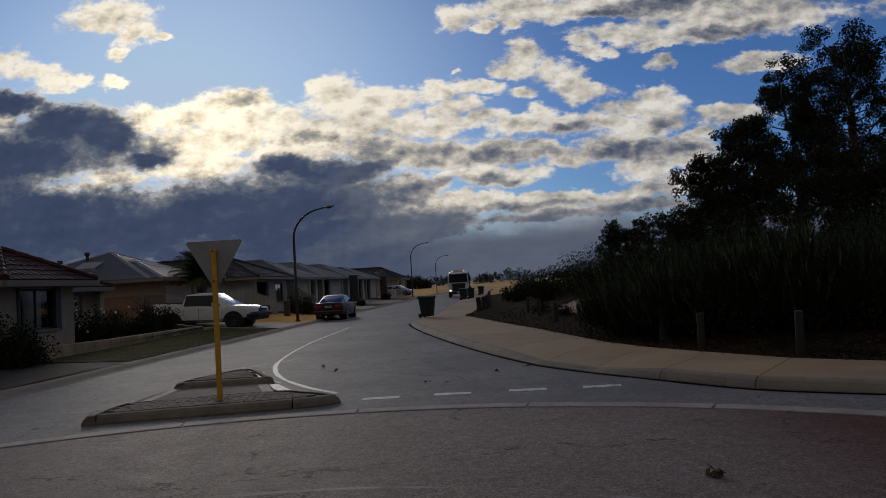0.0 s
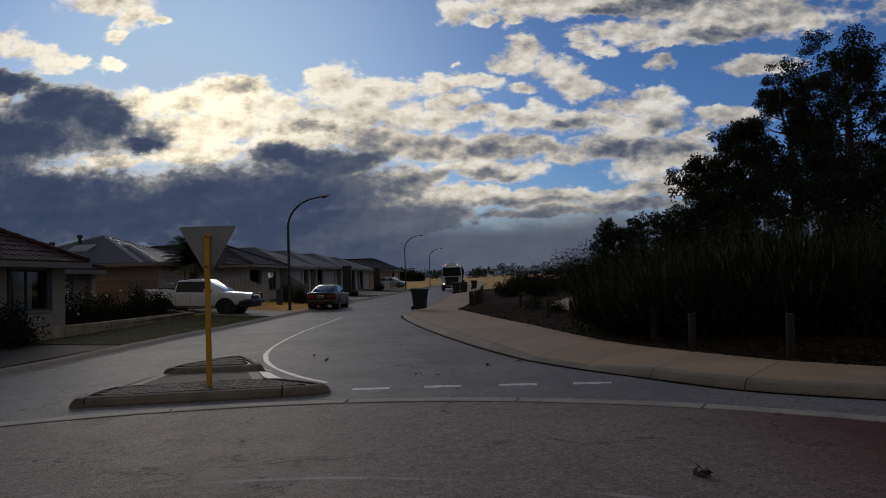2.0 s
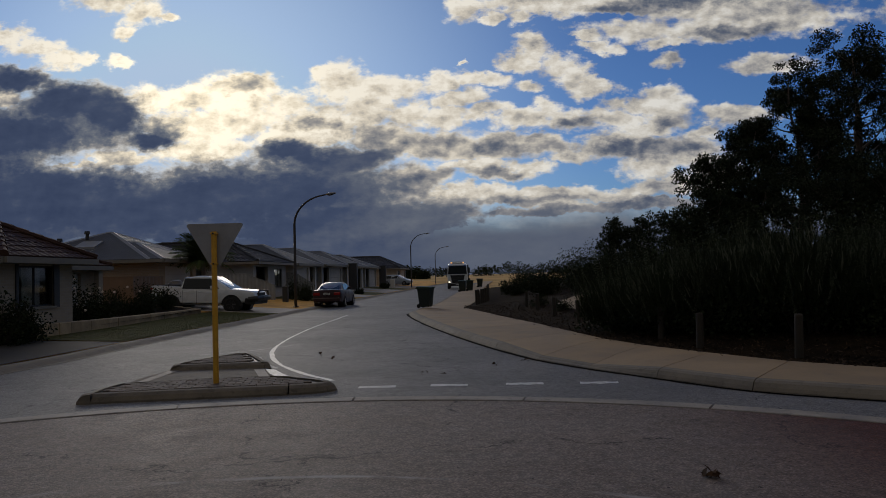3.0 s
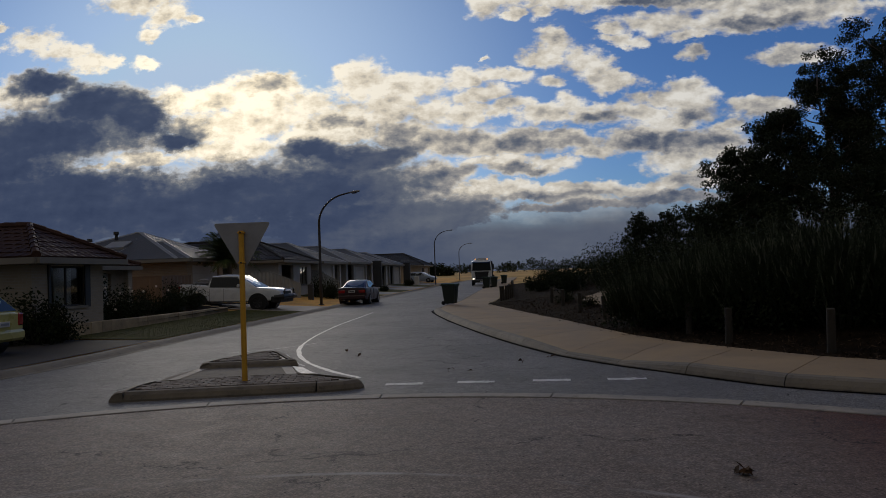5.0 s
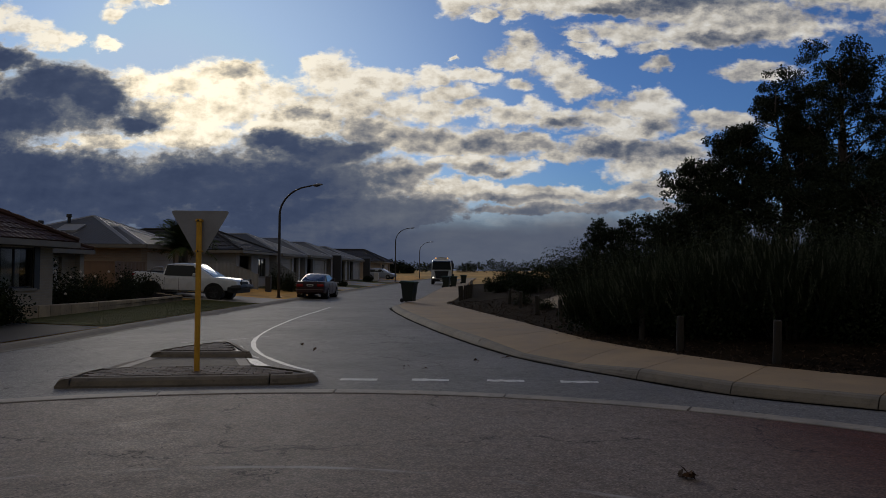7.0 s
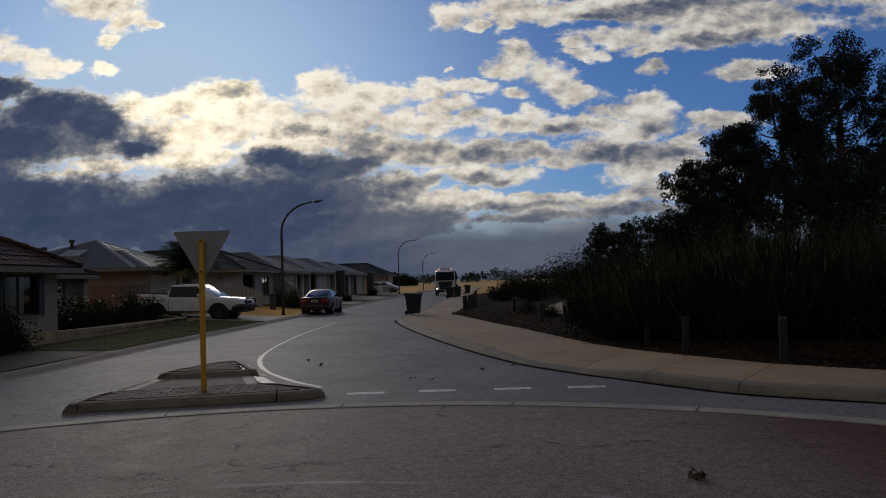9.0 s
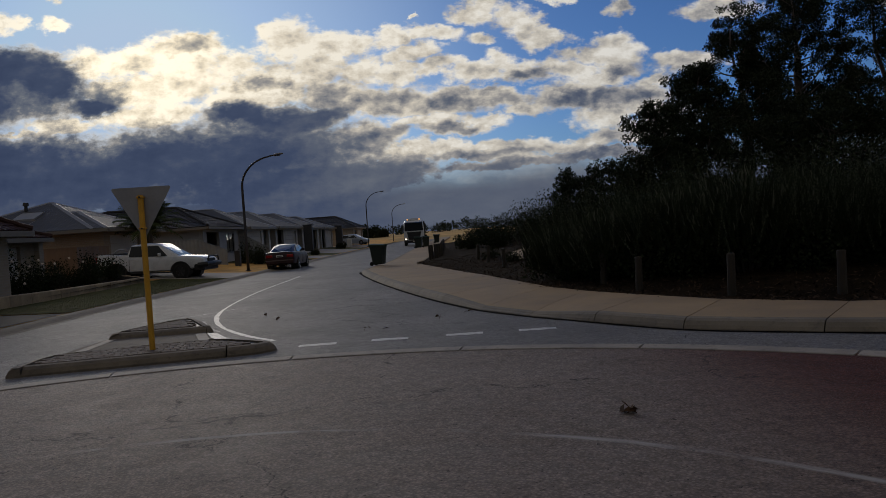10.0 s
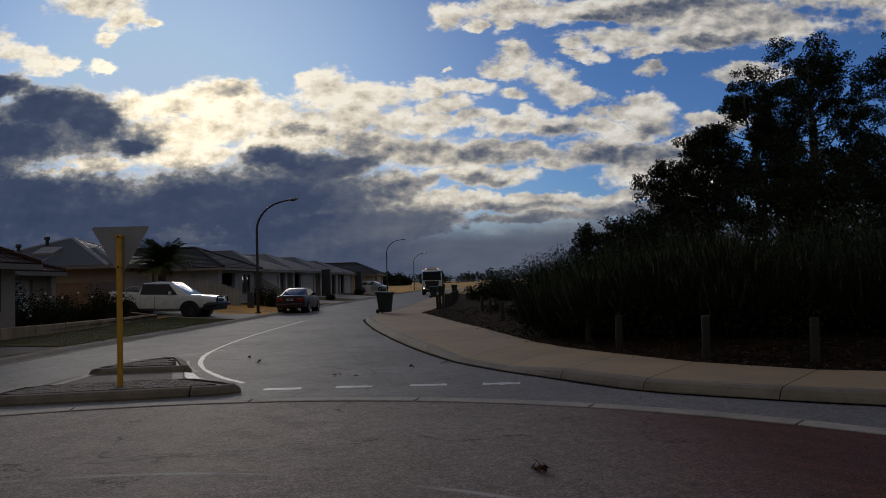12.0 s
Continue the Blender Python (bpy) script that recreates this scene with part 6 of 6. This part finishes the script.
def shrub(x, y, z, rx, rz, seed, label, count=2500, leaf=0.09, mat=None, name="shrub", group="dark shrubs"):
    """A rounded bush: short stems, uneven clumps of leaves."""
    rng = np.random.default_rng(seed)
    t = thing(name, pose(x, y, z), label, "shrub", group)
    bm = bmesh.new()
    centres = []
    for k in range(14):
        a, f = rng.random() * 2 * math.pi, rng.random() ** 0.6
        e = Vector((math.cos(a) * rx * f * 0.8, math.sin(a) * rx * f * 0.8, rz * (0.25 + 0.62 * rng.random() * (1.15 - 0.5 * f))))
        tube(bm, [(0.1 * math.cos(a), 0.1 * math.sin(a), -0.05), e * 0.5 + Vector((0, 0, 0.05)), e], [0.03, 0.02, 0.008], 5)
        centres.append((*e, rx * (0.28 + 0.22 * rng.random())))
        centres.append((e.x * 0.9, e.y * 0.9, e.z * 0.45, rx * 0.34))
    part("stem", bm, STEM, t, "thin woody stems")
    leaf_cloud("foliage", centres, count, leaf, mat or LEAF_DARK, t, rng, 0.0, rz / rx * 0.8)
    return t


def spiky_bush(x, y, z, rx, rz, seed, spikes=480):
    """A grey-green bush of upright leafy spikes, thicker towards the top."""
    rng = np.random.default_rng(seed)
    t = thing("spike_bush", pose(x, y, z), "grey-green bush with upright bristly spikes at the path", "shrub", "spiky bushes")
    pale, green = ([], []), ([], [])
    bm = bmesh.new()
    for k in range(spikes):
        vs, fs = pale if k % 5 == 0 else green
        a, f = rng.random() * 2 * math.pi, math.sqrt(rng.random())
        px, py = math.cos(a) * rx * f, math.sin(a) * rx * f
        dome = math.sqrt(max(0.05, 1 - f * f * 0.85))
        base = rz * dome * (0.38 + 0.40 * rng.random())
        ln = (0.45 + 0.55 * rng.random()) * (0.75 if k % 5 else 1.25)
        lean = Vector((math.cos(a) * f * 0.45 + rng.normal() * 0.14, math.sin(a) * f * 0.45 + rng.normal() * 0.14, 1.0)).normalized()
        p0 = Vector((px, py, base))
        p1 = p0 + lean * ln * 1.15 + Vector((rng.normal() * 0.04, rng.normal() * 0.04, 0))
        n = 20
        for j in range(n):
            g = j / (n - 1)
            c = p0.lerp(p1, g)
            for m in range(3):
                ang = j * 2.4 + m * 2.1
                side = Vector((math.cos(ang), math.sin(ang), 1.3)).normalized()
                wid = Vector((-math.sin(ang), math.cos(ang), 0)) * 0.015
                l2 = (0.085 if k % 3 else 0.06) * (1.0 - 0.5 * g)
                i0 = len(vs)
                vs += [c - wid, c + wid, c + side * l2]
                fs.append((i0, i0 + 1, i0 + 2))
    candles = bmesh.new()
    for k in range(130):
        a, f = rng.random() * 2 * math.pi, math.sqrt(rng.random()) * 0.95
        p0 = Vector((math.cos(a) * rx * f, math.sin(a) * rx * f, rz * math.sqrt(max(0.05, 1 - f * f * 0.85)) * (0.78 + 0.26 * rng.random())))
        d = Vector((math.cos(a) * f * 0.4 + rng.normal() * 0.12, math.sin(a) * f * 0.4 + rng.normal() * 0.12, 1.0)).normalized() * (0.12 + 0.18 * rng.random())
        bow = Vector((rng.normal(), rng.normal(), 0)) * 0.03
        tube(candles, [p0, p0 + d * 0.5 + bow, p0 + d], [0.011, 0.012, 0.004], 4)
    tagged(part("flower_spike", candles, LEAF_CANDLE, t, "pale slim flower spikes"), kind="stuff")
    for k in range(26):
        a, f = rng.random() * 2 * math.pi, math.sqrt(rng.random()) * 0.9
        q = Vector((math.cos(a) * rx * f, math.sin(a) * rx * f, rz * 0.6 * math.sqrt(1 - f * f * 0.8)))
        tube(bm, [(q.x * 0.35, q.y * 0.35, -0.05), q * 0.6, q], [0.025, 0.017, 0.008], 5)
    part("stem", bm, STEM, t, "woody inner stems")
    raw("bristle_foliage", *pale, LEAF_GREY, t, "grey-green bristly leaves")
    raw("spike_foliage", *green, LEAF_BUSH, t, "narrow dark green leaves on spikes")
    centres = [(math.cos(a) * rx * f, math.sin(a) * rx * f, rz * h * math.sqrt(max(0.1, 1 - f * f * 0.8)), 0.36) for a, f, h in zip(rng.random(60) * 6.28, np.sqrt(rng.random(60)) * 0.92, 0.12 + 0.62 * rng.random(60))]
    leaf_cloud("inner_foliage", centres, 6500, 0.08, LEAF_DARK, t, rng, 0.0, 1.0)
    return t


# the row of spiky bushes along the bed's edge
for n, (x, y, rx, rz) in enumerate(((3.7, 19.2, 1.0, 1.35), (4.7, 17.6, 1.25, 1.7), (5.9, 16.6, 1.3, 2.1), (6.9, 15.6, 1.3, 2.3), (8.1, 15.2, 1.3, 1.75), (9.3, 14.6, 1.3, 1.45),
                                    (10.6, 14.3, 1.3, 1.9), (11.9, 13.9, 1.3, 1.8), (5.6, 19.2, 1.4, 1.8), (7.4, 18.4, 1.5, 2.2), (9.4, 17.6, 1.5, 1.7), (11.8, 17.0, 1.6, 1.8))):
    spiky_bush(x, y, bed_height(x, y), rx, rz * 0.87, 100 + n)
# darker shrubs behind and further along the bed
for n, (x, y, rx, rz) in enumerate(((8.5, 22.0, 2.2, 2.3), (12.0, 21.0, 2.6, 2.6), (15.5, 19.0, 2.8, 2.6), (6.5, 26.0, 1.8, 1.9), (10.0, 27.0, 2.6, 2.5), (14.5, 26.0, 3.0, 2.9),
                                    (5.2, 34.0, 1.5, 1.5), (6.8, 37.0, 1.9, 1.9), (9.0, 36.0, 2.4, 2.5), (12.0, 35.0, 2.8, 3.0), (3.0, 40.5, 1.3, 1.4), (4.6, 44.0, 1.7, 1.9), (7.0, 47.0, 2.3, 2.5), (10.5, 46.0, 2.6, 2.9), (1.9, 47.5, 1.0, 1.1), (3.0, 54.0, 1.5, 1.5))):
    shrub(x, y, bed_height(x, y), rx, rz, 200 + n, "dense dark green shrub on the mulch mound", int(1500 + 1300 * rx), 0.11)
for n, (x, y, rx, rz) in enumerate(((2.3, 31.0, 0.5, 0.5), (3.0, 27.5, 0.45, 0.4), (3.6, 24.2, 0.5, 0.45), (4.3, 29.0, 0.7, 0.6))):
    shrub(x, y, bed_height(x, y), rx, rz, 240 + n, "small dark shrub in the mulch", 500, 0.07)
# tall trees
TREES = ((20.2, 40.0, 13.2, 3.3, 26000, 0.30), (24.6, 39.0, 13.2, 3.6, 24000, 0.3), (16.6, 38.5, 11.0, 2.5, 22000, 0.25), (13.8, 38.0, 8.6, 2.2, 20000, 0.15), (29.0, 37.0, 12.5, 3.6, 20000, 0.25), (11.8, 37.5, 6.6, 1.8, 16000, 0.12), (10.4, 37.2, 4.2, 1.5, 9000, 0.1), (34.0, 36.0, 13.0, 3.8, 18000, 0.25),
         (19.0, 34.0, 6.0, 2.8, 14000, 0.15), (24.0, 33.5, 6.2, 3.0, 14000, 0.15), (16.5, 35.0, 5.6, 2.6, 14000, 0.12), (29.5, 32.0, 6.4, 3.0, 14000, 0.12))
for n, (x, y, h, s, leaves, low) in enumerate(TREES):
    tree(x, y, 0.8, h, s, 300 + n, "tall dark gum tree with hanging leaves" if h > 9 else "dense dark understorey tree", int(leaves * 1.7), 0.12, None, 44, low, 2 if h > 9 else 3)
tree(13.7, 76.0, 0.3, 6.6, 2.0, 340, "lone round gum beyond the shrubs", 9000, 0.2, None, 30, 0.25, 2)
tree(16.3, 76.5, 0.3, 6.6, 1.9, 341, "lone round gum beyond the shrubs", 9000, 0.2, None, 30, 0.25, 2)
# front gardens
for n, (x, y, rx, rz) in enumerate(((-13.7, 21.2, 0.6, 1.25), (-13.8, 22.6, 0.65, 1.2), (-14.2, 24.3, 0.9, 1.5), (-14.0, 26.0, 0.8, 1.1), (-14.4, 27.8, 0.8, 1.3), (-14.2, 29.6, 0.8, 1.15), (-14.0, 31.2, 0.6, 0.9), (-13.5, 24.0, 0.45, 0.6), (-15.0, 32.6, 0.6, 0.8))):
    b = shrub(x, y, verge_height(x, y) + 0.15, rx, rz, 400 + n, "dark rose bush with pale blooms in the garden bed", 1300, 0.08, None, "rose_bush", "rose bushes")
    rng = np.random.default_rng(450 + n)
    for k in range(4 if n < 4 else 1):
        bm = bmesh.new()
        bmesh.ops.create_icosphere(bm, subdivisions=1, radius=0.05)
        o = part("bloom", bm, PETAL, b, "pale rose bloom")
        o.matrix_basis = pose(rng.normal() * rx * 0.5 + 0.2, rng.normal() * rx * 0.5, rz * (0.75 + 0.3 * rng.random()))
for n, (x, y, rx, rz) in enumerate(((-12.5, 18.3, 0.8, 1.35), (-12.45, 19.3, 0.7, 1.05), (-13.4, 17.8, 0.85, 1.5), (-14.4, 17.6, 0.9, 1.4), (-15.4, 17.7, 0.8, 1.3), (-14.6, 23.6, 0.8, 2.0), (-15.2, 24.8, 0.7, 1.6), (-13.6, 25.2, 0.6, 0.9), (-13.7, 28.4, 0.65, 0.95), (-12.2, 49.2, 0.9, 1.3), (-13.2, 50.0, 0.8, 1.6), (-11.6, 66.0, 0.5, 0.5), (-12.4, 58.6, 0.6, 0.9), (-12.6, 88.0, 0.7, 0.7))):
    shrub(x, y, verge_height(x, y), rx, rz, 470 + n, "dark leafy shrub in a front garden", 2600, 0.08, None, "garden_shrub", "front garden shrubs")


def palm(x, y, z, h, seed):
    rng = np.random.default_rng(seed)
    t = thing("palm", pose(x, y, z), "bushy green palm beside the driveway", "palm")
    part("trunk", tube(bmesh.new(), [(0, 0, -0.1), (0.05, 0, h * 0.5), (0, 0.05, h * 0.62)], [0.16, 0.13, 0.12], 10), BARK, t)
    for k in range(78):
        a, el = rng.random() * 6.28, 0.2 + 1.1 * rng.random()
        vs, fs = [], []
        prev = Vector((0, 0, h * 0.62))
        d = Vector((math.cos(a) * math.cos(el), math.sin(a) * math.cos(el), math.sin(el)))
        for j in range(22):
            nxt = prev + d * 0.09
            d = (d + Vector((0, 0, -0.055))).normalized()
            side = d.cross(Vector((0, 0, 1))).normalized()
            ln = 0.50 * math.sin(math.pi * (j + 2) / 25)
            for s in (-1, 1):
                i0 = len(vs)
                tip = prev + side * s * ln + d * 0.18 + Vector((0, 0, -0.12))
                vs += [prev - d * 0.03, prev + d * 0.045, tip]
                fs.append((i0, i0 + 1, i0 + 2))
            i0 = len(vs)
            vs += [prev + side * 0.012, prev - side * 0.012, nxt - side * 0.01, nxt + side * 0.01]
            fs.append((i0, i0 + 1, i0 + 2, i0 + 3))
            prev = nxt
        raw("frond", vs, fs, LEAF_PALM, t)


palm(-15.7, 39.6, 0.4, 3.9, 500)

# far tree line, woods past counting
rng = np.random.default_rng(7)
woods = tagged(new("far_woods"), "dark line of distant trees beyond the field", "trees", kind="stuff")
cl = []
for k in range(800):
    x = -420 + 900 * rng.random()
    y = 430 + 60 * rng.random() + abs(x) * 0.1
    h = 4.2 + 3.0 * noise.noise(Vector((x / 35, 0, 0))) + 1.5 * rng.random()
    for j in range(3):
        cl.append((x + rng.normal() * 2, y, 0.6 + h * (0.3 + 0.3 * j), 1.6 + 1.4 * rng.random()))
leaf_cloud("canopy", cl, 40000, 1.1, LEAF_DARK, woods, rng, 0.0, 0.8)
cl = []
for k in range(26):
    x, y = -40 + 22 * rng.random(), 205 + 15 * rng.random()
    for j in range(3):
        cl.append((x, y, 0.9 + 1.3 * j * rng.random() + 0.6, 1.3))
leaf_cloud("canopy", cl, 5000, 0.7, LEAF_DARK, woods, rng, 0.0, 0.8)

# ---- small things ----
def mulch_chips():
    """Bark chips and dead leaves on the bed, thickest along the path; past counting."""
    rng = np.random.default_rng(31)
    vs, fs = [], []
    n = 0
    while n < 9000:
        x, y = -1 + 13 * rng.random(), 9.5 + 27 * rng.random()
        d = back_distance(x, y)
        if d < -0.06 - 0.25 * rng.random() ** 6 or d > 5 or rng.random() > 1.1 - d / 5:
            continue
        n += 1
        z = (bed_height(x, y) if d > 0 else 0.15) + 0.012
        a, ln, tip = rng.random() * 6.28, 0.02 + 0.05 * rng.random() ** 2, rng.normal() * 0.02
        c, s = math.cos(a) * ln, math.sin(a) * ln
        w = 0.35
        i0 = len(vs)
        vs += [(x - c, y - s, z - tip), (x + s * w, y - c * w, z + 0.01), (x + c, y + s, z + tip + 0.012), (x - s * w, y + c * w, z)]
        fs.append((i0, i0 + 1, i0 + 2, i0 + 3))
    tagged(raw("bark_chips", vs, fs, CHIPS), "scattered bark chips and dead leaves on the mulch", "mulch", kind="stuff")


PALE_SAND = material("pale_bed_sand", (0.36, 0.29, 0.21), 0.95, 0.3, 1.2, 25.0, 0.7, 0.02, spec=0.1)
CHIPS = leafy("bark_chip", (0.02, 0.014, 0.009), (0.075, 0.05, 0.033), 0.95)
mulch_chips()
sheet("sandy_clearing", 3.0, 7.5, 25.5, 34.5, 18, 30, lambda x, y: bed_height(x, y) + 0.05 - 0.16 * max(0, (math.hypot((x - 5.2) / 2.1, (y - 30) / 4.2) - 0.72)), PALE_SAND, "pale bare sand between the shrubs on the mound", 0.03)

sb = tagged(new("street_name_sign"), "white street name blade with dark lettering on a post", "road sign")
sb.matrix_basis = pose(8.9, 11.6, 0.04, 0, 0, 14)
part("post", tube(bmesh.new(), [(0.55, 0, -0.2), (0.55, 0, 3.55)], 0.03, 10), ALU, sb)
part("blade", boxed(-0.65, 0.5, -0.012, 0.012, 3.28, 3.5, 0.004), PLATE, sb, "white name blade")
for k in range(8):
    part("letter_bar", boxed(-0.58 + 0.13 * k, -0.50 + 0.13 * k, -0.0165, -0.0125, 3.33, 3.45), BLACK, sb)


def litter(x, y, seed, n=9, spread=0.09):
    rng = np.random.default_rng(seed)
    vs, fs = [], []
    for k in range(n):
        p = np.array((rng.normal() * spread, rng.normal() * spread, 0.012 + 0.05 * rng.random()))
        a = rng.random() * 6.28
        d, e = np.array((math.cos(a), math.sin(a), rng.normal() * 0.5)), np.array((-math.sin(a), math.cos(a), rng.normal() * 0.6))
        ln = 0.03 + 0.035 * rng.random()
        i0 = len(vs)
        vs += [p - d * ln, p + e * ln * 0.4, p + d * ln, p - e * ln * 0.4 + np.array((0, 0, 0.02))]
        fs.append((i0, i0 + 1, i0 + 2, i0 + 3))
    ob = raw("leaf_litter", vs, fs, DEAD)
    ob.matrix_basis = pose(x, y, 0.0)
    tagged(ob, "small heap of dead brown leaves on the asphalt", "leaves", "fallen leaves")


litter(2.03, 6.17, 1, 16, 0.04)
for n, (x, y) in enumerate(((-0.9, 12.6), (-0.55, 12.4), (0.35, 13.6), (-3.6, 16.2), (-3.1, 15.3), (0.9, 14.2), (6.4, 11.35), (7.6, 11.0), (3.1, 15.9))):
    litter(x, y, 10 + n, 3, 0.04) if n < 6 else None
